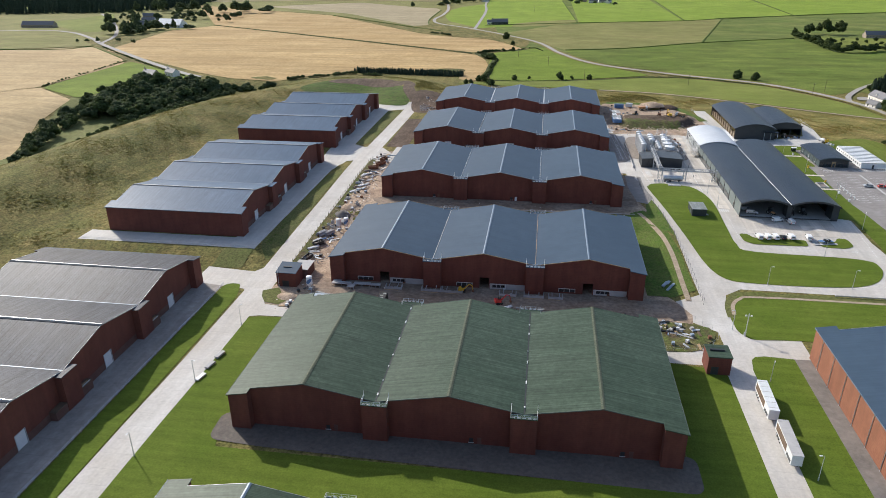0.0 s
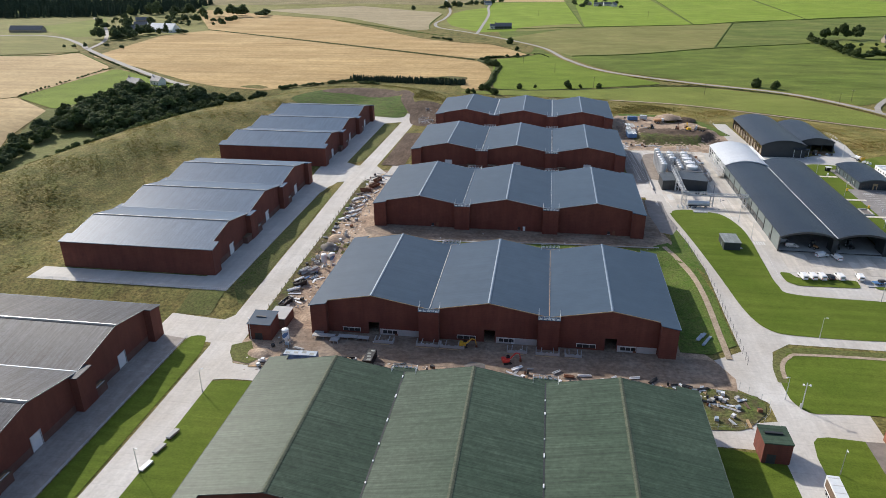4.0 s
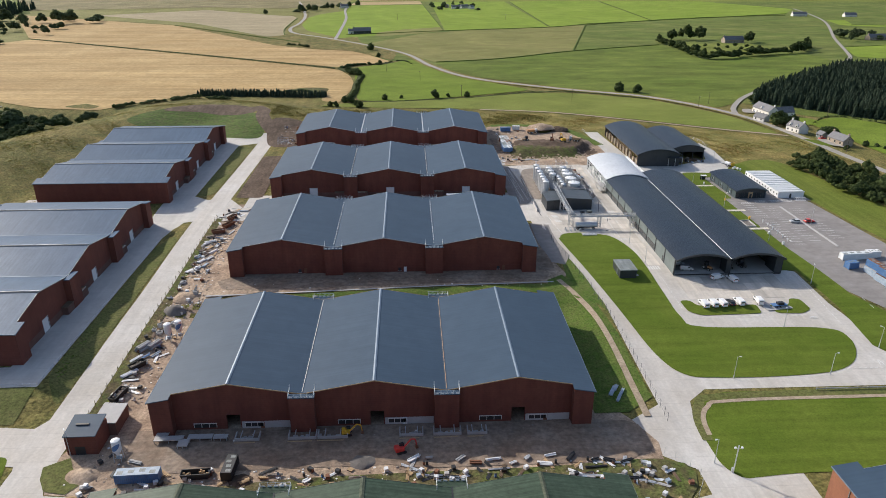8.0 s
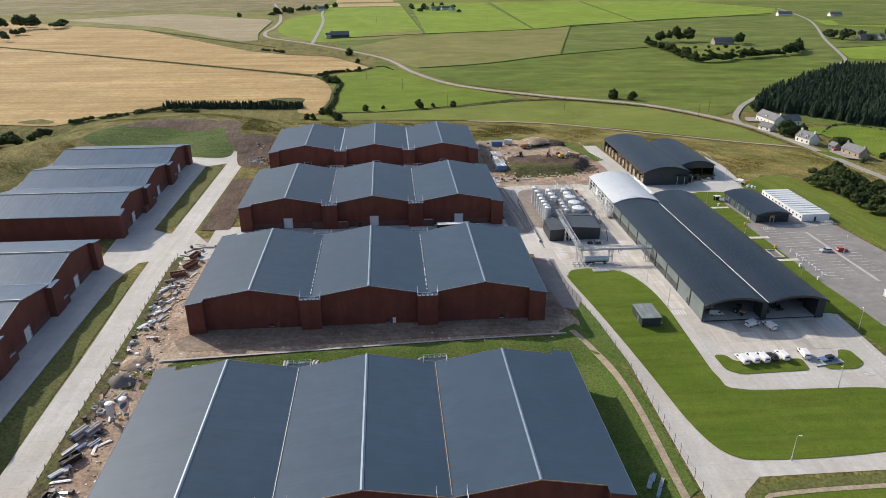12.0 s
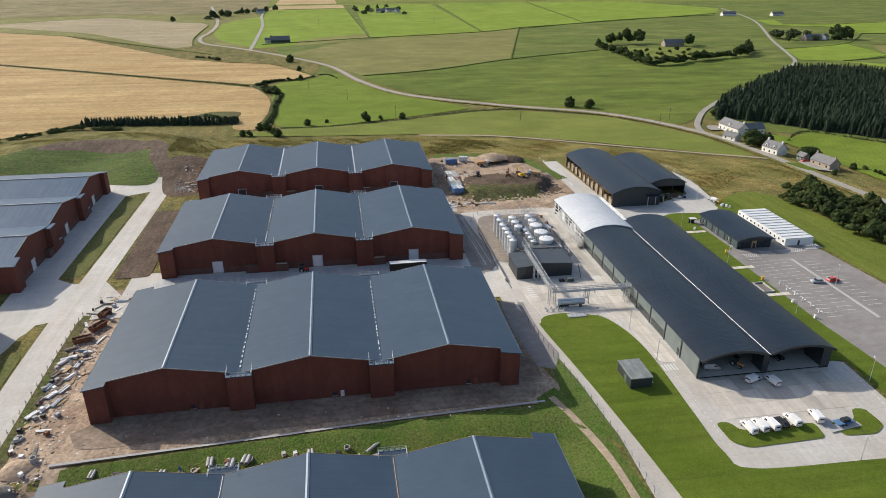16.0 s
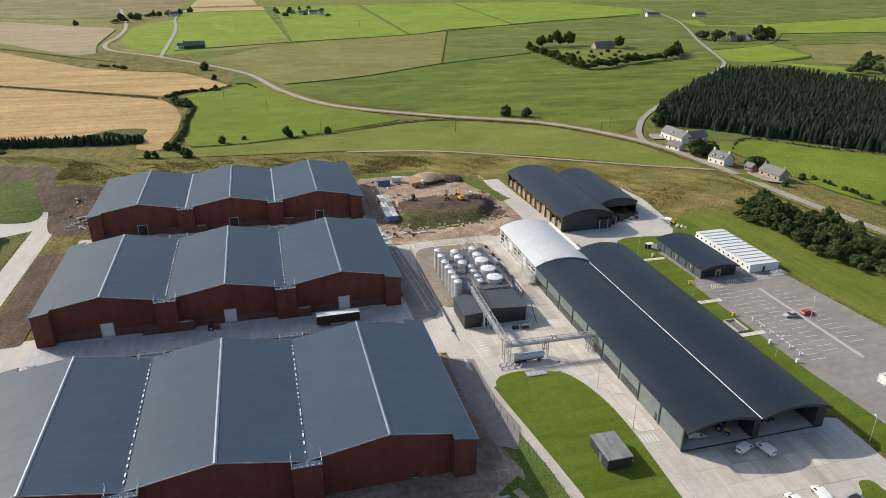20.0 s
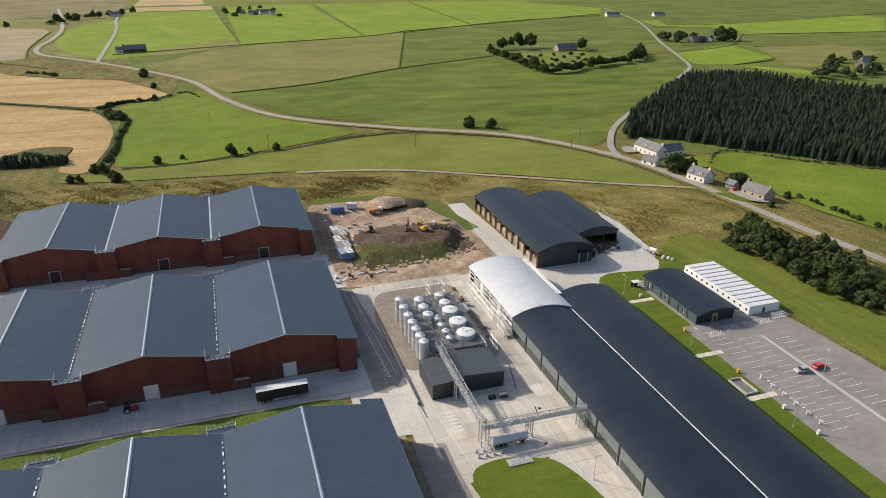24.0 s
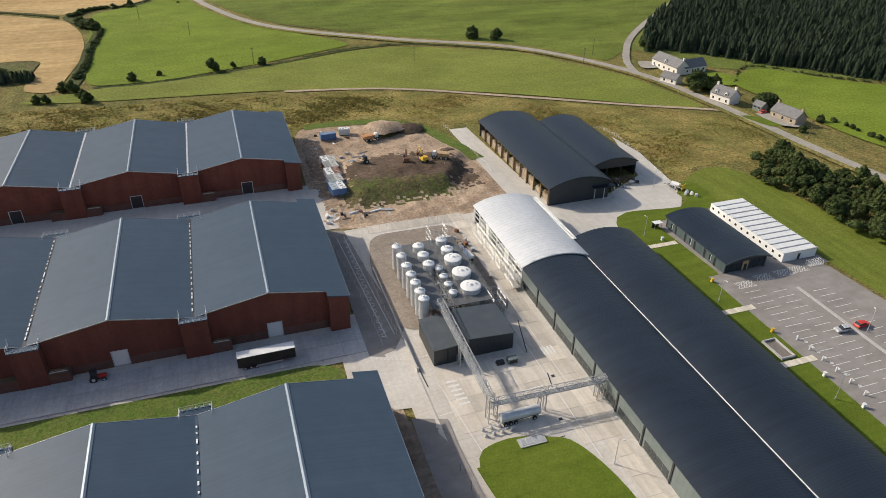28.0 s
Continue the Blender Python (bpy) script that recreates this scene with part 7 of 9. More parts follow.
for k in range(13):
    px, py = -71.4 + (k % 3) * 2.3, 88 + k * 2.0
    bundle(px, py, zg(px, py), 60 + 7 * (k % 4), ("white", "offwhite", "pvc_blue", "rubble")[k % 4] if k < 9 else ("white", "rubble", "timber", "offwhite")[k % 4], "plastic-wrapped bundle of building panels")
for k, (px, py, mat) in enumerate(((-69, 33.5, "blue"), (-66.6, 35.0, "pvc_blue"), (-71.4, 32.4, "white"), (-66.8, 60.5, "timber"), (-71.8, 68, "tread"), (-70.5, 114, "white"), (-68, 117.5, "pvc_blue"), (-71.5, 119, "rubble"), (-64.8, 148.5, "pvc_blue"), (-61.5, 150, "rubble"), (-68, 147, "rubble"),
                                   (9.4, -13.6, "white"), (13.1, -13.4, "tread"), (20.5, -14.0, "tread"), (28.4, -14.6, "white"), (36.4, -14.5, "galv"), (42.1, -13.8, "white"), (47, -14.5, "black"), (52.5, -15.8, "black"), (55.8, -16.2, "black"), (60, -16.5, "black"), (64.1, -17.4, "galv"), (69.0, -20.4, "white"), (40.3, -16.8, "white"), (33, -16, "white"), (24, -15.6, "rust"),
                                   (65.3, 8.2, "pvc_blue"), (65.4, 12.4, "pvc_blue"), (66.6, 10.4, "pvc_blue"), (64.2, 11.0, "pvc_blue"), (-5, 60, "tread"), (2.5, 61, "white"), (14, 62.5, "tread"), (15, 60.5, "tread"), (-12, 60, "black"), (76, 223.5, "offwhite"), (72.5, 222.5, "rubble"), (68.5, 224, "white"), (79.5, 222.8, "galv"), (76, 263, "pvc_blue"), (79, 268, "galv"), (82, 272, "rubble"),
                                   (-25, -18.5, "timber"), (-29, -19.6, "timber"), (-22.6, -17.8, "rubble"), (-15, -20, "white"), (-4, -19.4, "rubble"), (-66, 270, "galv"), (-62, 273, "galv"), (-65, 276, "timber"), (-60, 269.5, "rubble"), (-58, -30.5, "timber"), (-64, -20, "tread"), (-56, -11.8, "tread"))):
    bundle(px, py, zg(px, py, 0.22), (k * 37) % 70 - 20 if py < 0 or py > 50 else 60, mat, {"white": "white wrapped building panels on the ground", "black": "bundled black pipes lying in weeds", "pvc_blue": "blue-grey wrapped pallets on the grass", "tread": "grey concrete blocks on the ground", "timber": "weathered timber lengths among the weeds", "rubble": "heap of mixed rubble on bare earth", "galv": "bundled steel tubes on bare earth", "rust": "rusty steel sections on the ground", "blue": "blue crates stacked on bare earth", "offwhite": "pale sheet packs on bare earth"}[mat],
           (1.8 if py < 0 else 2.6) + 0.8 * (k % 3), 0.8 + 0.25 * (k % 2), 4)
heap(-68.6, 60.5, gz(-68, 60) + 0.1, 4.2, 1.8, "gravel", "grey gravel heap on bare earth", 1)
heap(-66.8, 68.0, gz(-67, 68) + 0.1, 4.6, 1.4, "dirt", "brown earth heap beside a warehouse", 2)
heap(95.0, 291.0, gz(95, 291) + 0.0, 9.0, 2.2, "dirt", "long brown earth heap at a site's edge", 3)
heap(106.0, 290.0, gz(106, 290) + 0.0, 7.0, 2.0, "soil", "dark earth heap on bare ground", 4)
heap(-2.5, -13.8, 0.1, 3.4, 0.7, "gravel", "low grey gravel heap before a warehouse", 5)
heap(-66.6, -15.6, 0.1, 4.2, 1.0, "dirt", "low sandy heap on a road corner", 6)
heap(114.0, 262.0, gz(114, 262), 4.0, 1.4, "soil", "dark earth heap on a building site", 7)
heap(-30.0, -19.0, 0.1, 3.0, 0.8, "soil", "low heap of dark earth", 8)
rr = random.Random(23)
for k in range(22):
    px, py = rr.uniform(-56, 4), rr.uniform(54.8, 63.0)
    if k % 3:
        ring_stack(px, py, zg(px, py), rr.uniform(0.55, 0.95), rr.choice((0.5, 0.7, 1.1)), "pale concrete manhole ring on the ground")
    else:
        pipe_stack(px, py, zg(px, py), rr.uniform(70, 100), 1, rr.uniform(0.35, 0.5), rr.uniform(2.0, 3.0), "tread", "two concrete pipes lying in weeds")
for k in range(9):
    px, py = rr.uniform(12, 70), rr.uniform(-24, -17)
    pipe_stack(px, py, zg(px, py, 0.25), rr.uniform(-10, 12), 1, rr.uniform(0.12, 0.2), rr.uniform(4.0, 8.0), rr.choice(("galv", "black", "tread")), "long thin pipes lying among weeds")
# steel staging along the unfinished corner
for px, py, w, d in ((-50.5, -4.4, 7.0, 1.6), (-43.0, -4.0, 6.0, 1.5), (-46.5, -6.2, 2.6, 2.4), (-52.5, -2.6, 3.0, 1.2), (-38.0, -4.2, 3.4, 1.4)):
    g = thing("staging_platform", px, py, 0.15, "low galvanised staging platform against an unfinished wall", "platform", "staging platforms")
    part("deck", bx(-w / 2, w / 2, -d / 2, d / 2, 0.9, 1.0), "tread", g)
    part("edge_beam", box(box(bmesh.new(), -w / 2, w / 2, -d / 2 - 0.08, -d / 2, 0.8, 1.05), -w / 2, w / 2, d / 2, d / 2 + 0.08, 0.8, 1.05), "galv", g)
    for qx in (-w / 2 + 0.15, 0, w / 2 - 0.15):
        for qy in (-d / 2 + 0.1, d / 2 - 0.1):
            part("leg", bx(qx - 0.06, qx + 0.06, qy - 0.06, qy + 0.06, -0.1, 0.9), "galv", g)
# unfinished footings of the warehouse under construction
for c, w in ((-31.5, 6), (-18, 7), (-10.5, 7.5), (9, 6), (18, 7), (25.5, 5)):
    p = thing("footing", c, -3.6, 0.0, "raw concrete footing with timber boards and blocks", "footing", "unfinished footings")
    part("block_wall", bx(-w / 2, w / 2, -1.5, -1.25, 0.1, 0.9), "tread", p)
    for q in (-w / 2, w / 2 - 0.25):
        part("block_wall", bx(q, q + 0.25, -1.25, 1.2, 0.1, 1.1), "tread", p)
    for q in (-w / 4, w / 4):
        part("beam", bx(q - 0.1, q + 0.1, -1.5, 1.2, 1.1, 1.25), "galv", p)
    rr = random.Random(c)
    for k in range(5):
        px = rr.uniform(-w / 2, w / 2 - 0.8)
        part("block", bx(px, px + 0.7, -1.0 + rr.uniform(0, 0.6), -0.3 + rr.uniform(0, 0.5), 0.12, 0.45), "tread", p)
    part("board", bx(-w / 2, w / 2 - 1, -2.3, -2.0, 0.14, 0.2), "timber", p)


# ---- fences, posts, lamps ----
def post_mesh(name, h, r, mat, tilt=0.0):
    me = bpy.data.meshes.new(name)
    bm = rod(bmesh.new(), (0, 0, -0.3), (0, 0, h), r, 5)
    if tilt:
        rod(bm, (0, 0, h), (tilt, 0, h + abs(tilt)), r, 5)
    bm.to_mesh(me)
    bm.free()
    me.materials.append(M[mat])
    return me


def tube(bm, pts, r, n=4):
    """One continuous bar through many points."""
    rings = []
    for i, c in enumerate(pts):
        d = pts[min(i + 1, len(pts) - 1)] - pts[max(i - 1, 0)]
        q = d.to_track_quat("Z", "Y")
        rings.append([bm.verts.new(c + q @ Vector((r * math.cos(k * math.tau / n), r * math.sin(k * math.tau / n), 0))) for k in range(n)])
    for a, b in zip(rings, rings[1:]):
        for k in range(n):
            bm.faces.new((a[k], a[(k + 1) % n], b[(k + 1) % n], b[k]))
    return bm


def fence(pts, step, h, mat, label, rails=(0.5, 1.0), r=0.05, tilt=0.0, wire=0.02):
    line = smooth_line(pts, step)
    f = thing("fence", line[0][0], line[0][1], gz(*line[0]), label, "fence", "fences")
    o = Vector((*line[0], gz(*line[0])))
    me = post_mesh("post", h, r, mat, tilt)
    track = []
    for k, (x, y) in enumerate(line):
        p = Vector((x, y, gz(x, y) + 0.1)) - o
        ob = new("post", me)
        ob.parent = f
        nx, ny = line[min(k + 1, len(line) - 1)]
        ob.matrix_basis = Matrix.Translation(p) @ pose(0, 0, 0, 0, 0, math.degrees(math.atan2(ny - y, nx - x)) if k < len(line) - 1 else 0)
        track.append(p)
    for hh in rails:
        part("rail", tube(bmesh.new(), [q + Vector((0, 0, hh)) for q in track], wire), mat, f)
    return f


fence([(-92.7, -122), (-92.7, -60), (-92.7, -10)], 2.6, 1.0, "galv", "low galvanised rail along a loading apron", (0.45, 0.9), 0.06, 0, 0.05)
fence([(-166, 17.2), (-130, 17.2), (-92.2, 17.2)], 2.6, 1.0, "galv", "low galvanised rail along a terrace", (0.45, 0.9), 0.06, 0, 0.05)
fence([(-92.0, 18), (-92.0, 70), (-92.0, 120)], 2.6, 1.0, "galv", "low galvanised rail along a loading apron", (0.45, 0.9), 0.06, 0, 0.05)
fence([(75.0, -2), (74.9, 20), (74.3, 42), (71.6, 70), (68.2, 92), (66.3, 112)], 3.2, 2.2, "grating", "tall wire security fence with cranked posts", (0.8, 1.5, 2.1), 0.06, 0.35, 0.015)
fence([(58, -33.5), (70, -31), (75.6, -22), (70, -14)], 3.0, 1.9, "galv", "wire fence round a weedy plot", (0.8, 1.6), 0.05, 0, 0.015)
fence([(-56, 153.3), (0, 153.3), (46, 153.3)], 2.6, 1.0, "galv", "low galvanised rail beside a yard", (0.45, 0.9), 0.06, 0, 0.05)
fence([(65.5, 158), (64.6, 185), (66, 204), (74, 211), (96, 211), (101, 209)], 3.0, 1.8, "galv", "wire mesh fence round a tank compound", (0.6, 1.2, 1.75), 0.05, 0, 0.015)
fence([(57, 214), (60, 180), (61, 155)], 3.0, 1.8, "galv", "wire mesh fence beside an asphalt lane", (0.6, 1.2, 1.75), 0.05, 0, 0.015)
fence([(181, 205), (186, 240), (184, 268), (150, 283)], 3.5, 1.6, "galv", "wire fence round a shed yard", (0.6, 1.1, 1.5), 0.05, 0, 0.015)
fence([(122, 290), (124, 262), (124.5, 240)], 3.0, 1.6, "galv", "wire fence along a concrete lane", (0.6, 1.1, 1.5), 0.05, 0, 0.015)
gr = thing("guard_rail", 120.5, 9.2, gz(120, 9), "galvanised crash barrier along a lawn", "guard rail")
part("beam", bx(0, 24, -0.06, 0.06, 0.45, 0.8), "galv", gr)
for k in range(9):
    part("post", bx(0.2 + k * 2.9, 0.34 + k * 2.9, 0.06, 0.2, -0.3, 0.8), "galv", gr)


def street_lamp(h=7.0):
    t = thing("street_lamp", 0, 0, -50, "slender galvanised lamp post beside a road", "street lamp", "street lamps")
    part("pole", rod(bmesh.new(), (0, 0, -0.3), (0, 0, h), 0.1, 8, 0.06), "galv", t)
    part("arm", rod(bmesh.new(), (0, 0, h), (0.7, 0, h + 0.12), 0.05, 6), "galv", t)
    part("lantern", bx(0.5, 1.2, -0.14, 0.14, h + 0.05, h + 0.2, taper=0.03), "offwhite", t)
    part("base", rod(bmesh.new(), (0, 0, 0), (0, 0, 1.0), 0.15, 8), "galv", t)
    return t


LAMPS = [(100.2, 15.6), (128.7, 16.2), (151.2, 68), (151.0, 28.7), (127.7, 41.0), (153, 145), (154, 105), (181, 122), (153, 182), (80.6, -18.0), (-74.6, -99), (-74.6, -68), (-74.6, -36.5), (-72.5, -8.4), (84.0, -85), (84.4, -46), (96.6, 104), (97.2, 86), (176, 212)]
first = street_lamp()
first.matrix_basis = pose(LAMPS[0][0], LAMPS[0][1], zg(*LAMPS[0], 0.1))
for k, (x, y) in enumerate(LAMPS[1:]):
    copy_thing(first, pose(x, y, zg(x, y, 0.1), 0, 0, (k * 70) % 360))
mast = thing("camera_mast", 83.6, -21.5, zg(83.6, -21.5, 0.05), "galvanised mast with camera and floodlight brackets", "mast")
part("pole", rod(bmesh.new(), (0, 0, -0.3), (0, 0, 8.0), 0.14, 8), "galv", mast)
part("crossarm", rod(bmesh.new(), (-0.9, 0, 7.2), (0.9, 0, 7.2), 0.06, 6), "galv", mast)
for s in (-0.8, 0.8):
    part("floodlight", bx(s - 0.2, s + 0.2, -0.3, 0.1, 7.2, 7.6), "white", mast)
part("cabinet", bx(-0.3, 0.3, 0.2, 0.6, 0, 1.3), "galv", mast)
for k, y in enumerate((-66, -60, -54.5)):
    b = thing("panel_pack", -74.0 + 0.5 * (k == 2), y, zg(-74, y, 0.1), "pale panels stacked on the grass beside a road", "panel pack", "panel packs", 78)
    part("panels", bx(-1.8, 1.8, -0.6, 0.6, 0.15, 0.5 + 0.1 * k), "white" if k == 0 else "tread", b)
    part("bearers", box(box(bmesh.new(), -1.4, -1.2, -0.6, 0.6, 0, 0.15), 1.2, 1.4, -0.6, 0.6, 0, 0.15), "timber", b)
pad = thing("tank_cover", 83.2, 114.6, zg(83, 114.6, 0.1), "pale concrete chamber cover in a lawn", "chamber cover")
part("slab", bx(-3.0, 3.0, -1.2, 1.2, -0.1, 0.3), "tread", pad)
for k in range(4):
    part("hatch", bx(-2.6 + k * 1.35, -1.6 + k * 1.35, -0.8, 0.8, 0.3, 0.36), "galv", pad)
for k, y in enumerate((126.6, 120.4)):
    if k == 0:
        pl = thing("concrete_trough", 154.0, 123.2, zg(154, 123, 0.1), "open pale concrete trough in a lawn", "trough")
        for a in ((-2.0, -1.7, -3.6, 3.6), (1.7, 2.0, -3.6, 3.6), (-1.7, 1.7, -3.6, -3.3), (-1.7, 1.7, 3.3, 3.6)):
            part("wall", bx(*a, -0.2, 0.7), "tread", pl)
        part("bed", bx(-1.7, 1.7, -3.3, 3.3, -0.2, 0.2), "gravel", pl)
for x, y, mat in ((157.3, 153.6, "yellow"), (157.6, 129.5, "yellow"), (157.6, 112, "white"), (158, 101, "white"), (157.0, 178, "white")):
    b = thing("service_box", x, y, zg(x, y, 0.1), "small service box on the lawn", "service box", "service boxes")
    part("box", bx(-0.35, 0.35, -0.3, 0.3, 0, 1.1, taper=0.04), mat, b)
    part("lid", bx(-0.4, 0.4, -0.35, 0.35, 1.1, 1.18), mat, b)
rk = thing("cycle_rack", 190.5, 151.5, zg(190, 151, 0.1), "white steel cycle rack beside the car park", "cycle rack")
for k in range(6):
    part("hoop", rod(rod(rod(bmesh.new(), (k * 0.9, 0, 0), (k * 0.9, 0, 1.2), 0.05, 5), (k * 0.9, 0, 1.2), (k * 0.9, 2.0, 1.2), 0.05, 5), (k * 0.9, 2.0, 1.2), (k * 0.9, 2.0, 0), 0.05, 5), "white", rk)
part("base", bx(-0.2, 4.8, -0.1, 2.1, 0.0, 0.12), "tread", rk)
sh = thing("smoking_shelter", 158.2, 184.2, zg(158, 184, 0.1), "small glazed shelter beside an office", "shelter")
part("roof", bx(-0.2, 2.8, -0.2, 1.8, 2.3, 2.4), "offwhite", sh)
part("back", bx(0, 2.6, 1.5, 1.6, 0, 2.3), "glass", sh)
for x in (0.05, 2.5):
    part("post", bx(x, x + 0.08, 0, 0.08, 0, 2.3), "galv", sh)


# ---- painted markings ----
def marking(name, pieces, label, mat="line"):
    """pieces: (x, y, length along its turn, width, turn)"""
    m = thing(name, pieces[0][0], pieces[0][1], zg(pieces[0][0], pieces[0][1], 0), label, "road marking", "painted markings", kind="structure")
    o = Vector((pieces[0][0], pieces[0][1], gz(pieces[0][0], pieces[0][1])))
    for x, y, L, w, tn in pieces:
        bm = bmesh.new()
        c, s = math.cos(radians(tn)), math.sin(radians(tn))
        top = [(x + a * c - b * s, y + a * s + b * c) for a, b in ((-L / 2, -w / 2), (L / 2, -w / 2), (L / 2, w / 2), (-L / 2, w / 2))]
        bm.faces.new([bm.verts.new(Vector((px, py, gz(px, py) + LIFT[0])) - o) for px, py in top])
        part("stripe", bm, mat, m)
    return m


LIFT = [0.2]
marking("bay_lines", [(165, 146 - 2.65 * k, 5.4, 0.16, 0) for k in range(18)], "worn white parking bay lines")
marking("bay_lines", [(172.6, 144 - 2.65 * k, 5.2, 0.16, 0) for k in range(16)], "worn white parking bay lines")
marking("bay_lines", [(184.2, 141 - 2.65 * k, 5.4, 0.16, 0) for k in range(14)], "worn white parking bay lines")
for cx, cy in ((165.5, 149.5), (173, 151), (180.5, 151.2), (186, 151.5)):
    marking("hatched_bay", [(cx - 2.1 + 0.85 * k, cy, 3.2, 0.14, 55) for k in range(6)] + [(cx - 2.1 + 0.85 * k, cy, 3.2, 0.14, 125) for k in range(6)] + [(cx, cy - 1.4, 5.6, 0.14, 0), (cx, cy + 1.4, 5.6, 0.14, 0)], "cream hatched bay markings")
med = thing("kerb", 178.8, 122, zg(178.8, 122, 0.0), "pale raised kerb between parking rows", "kerb", kind="structure")
part("kerb", bx(-0.5, 0.5, -24, 22, -0.1, 0.3), "tread", med)
for k in range(6):
    ev = thing("charging_post", 161.4, 104 + k * 4.2, zg(161.4, 104 + 4.2 * k, 0.14), "slim white charging post beside a bay", "charging post", "charging posts")
    part("post", bx(-0.15, 0.15, -0.12, 0.12, 0, 1.4), "white", ev)
    part("screen", bx(0.15, 0.17, -0.08, 0.08, 0.9, 1.2), "black", ev)
marking("bay_spots", [(162.9, 104.6 + 2.1 * k, 0.8, 0.8, 45 * (k % 2)) for k in range(10)], "white painted spots in charging bays")
LIFT[0] = 0.13
marking("dashed_line", [(149.0 - 0.12 * k, 74 - 1.9 * k, 1.1, 0.22, 92) for k in range(17)], "dashed white line along a yard's edge")
marking("dashed_line", [(136 + 1.6 * k, 18.9 - 0.05 * k, 0.8, 0.25, 0) for k in range(12)], "dashed give-way line")
marking("dashed_line", [(99.5 - 0.02 * k, 74 - 1.7 * k, 0.9, 0.16, 90) for k in range(13)], "dashed white line beside a hall")
marking("dashed_line", [(163.5, 92 - 5.0 * k, 2.4, 0.16, 90) for k in range(9)], "dashed centre line of an access road")
marking("arrow", [(146.4, 21.4, 2.4, 0.25, 75), (147.2, 21.4, 2.4, 0.25, 105), (146.8, 20.3, 1.4, 0.25, 0)], "white give-way triangle")
marking("arrow", [(140.0, 46.4, 2.4, 0.25, 10), (140.0, 45.6, 2.4, 0.25, -10), (141.2, 46.0, 1.1, 0.25, 90)], "white give-way triangle")
marking("zebra", [(98.0 + 0.9 * k, 140.5, 3.0, 0.5, 90) for k in range(4)], "faded white crossing bars")
marking("zebra", [(97.5 + 0.9 * k, 82.0, 3.0, 0.5, 90) for k in range(5)], "faded white crossing bars")
marking("zebra", [(73.0 + 0.1 * k, 137 - 1.5 * k, 2.6, 0.6, 0) for k in range(6)], "faded white crossing bars")
marking("joint_line", [(95.0, 135, 58, 0.18, 90), (98.6, 150, 60, 0.14, 90), (80, 128.5, 26, 0.2, 4), (71.5, 122, 30, 0.16, 96)], "pale line across a concrete yard")
LIFT[0] = 0.3
marking("dashed_line", [(58.5 + 0.9 * k, 150.5 - 0.5 * k + 0.02 * k * k, 0.6, 0.2, -28) for k in range(14)], "dashed white line across a lane")
marking("chevrons", [(62.4, 158 + 1.5 * k, 1.7, 0.2, 35 if k % 2 else -35) for k in range(34)], "worn white hatching along an asphalt lane")
marking("lane_line", [(61.4, 184, 52, 0.16, 93), (63.6, 184, 52, 0.16, 93)], "worn white line along an asphalt lane")


# ---- trees, woods, rough grass ----
def crown_points(rr, lobes, leaves, size):
    """Leaf quads scattered over several lobes: vertices and faces."""
    vs, fs = [], []
    for _ in range(leaves):
        cx, cy, cz, r = rr.choice(lobes)
        d = Vector((rr.gauss(0, 1), rr.gauss(0, 1), rr.gauss(0, 1))).normalized()
        p = Vector((cx, cy, cz)) + d * r * (0.55 + 0.5 * rr.random() ** 0.6)
        q = (d + Vector((rr.gauss(0, 0.5), rr.gauss(0, 0.5), rr.gauss(0, 0.5) + 0.3))).normalized().to_track_quat("Z", "Y")
        s = size * rr.uniform(0.6, 1.3)
        k = len(vs)
        for a, b in ((-1, -0.6), (0.9, -0.8), (0.7, 0.9), (-0.8, 0.7)):
            vs.append(p + q @ Vector((a * s, b * s, rr.uniform(-0.25, 0.25) * s)))
        fs.append((k, k + 1, k + 2, k + 3))
    return vs, fs


def heart(rr, lobes, vs, fs, fill=0.72, n=8, rings=5):
    """Lumpy dense inside of each lobe, behind the leaves."""
    for cx, cy, cz, r in lobes:
        k = len(vs)
        for j in range(1, rings):
            b = math.pi * j / rings
            for i in range(n):
                a = (i + 0.5 * (j % 2)) * math.tau / n
                q = r * fill * rr.uniform(0.78, 1.12)
                vs.append(Vector((cx + q * math.sin(b) * math.cos(a), cy + q * math.sin(b) * math.sin(a), cz + q * math.cos(b))))
        top, low = len(vs), len(vs) + 1
        vs.append(Vector((cx, cy, cz + r * fill)))
        vs.append(Vector((cx, cy, cz - r * fill)))
        for i in range(n):
            fs.append((top, k + i, k + (i + 1) % n))
            fs.append((low, k + (rings - 2) * n + (i + 1) % n, k + (rings - 2) * n + i))
            for j in range(rings - 2):
                fs.append((k + j * n + i, k + (j + 1) * n + i, k + (j + 1) * n + (i + 1) % n, k + j * n + (i + 1) % n))
    return vs, fs


def broad_shape(seed, leaves=900, size=0.05):
    """A broadleaf crown of height 1 over a unit-high tree."""
    rr = random.Random(seed)
    lobes = [(0, 0, 0.62, 0.28)]
    for k in range(7):
        a = k * math.tau / 7 + rr.uniform(-0.3, 0.3)
        lobes.append((0.24 * math.cos(a), 0.24 * math.sin(a), rr.uniform(0.38, 0.72), rr.uniform(0.15, 0.22)))
    lobes.append((rr.uniform(-0.08, 0.08), rr.uniform(-0.08, 0.08), 0.84, 0.16))
    vs, fs = crown_points(rr, lobes, leaves, size)
    return heart(rr, lobes, vs, fs)


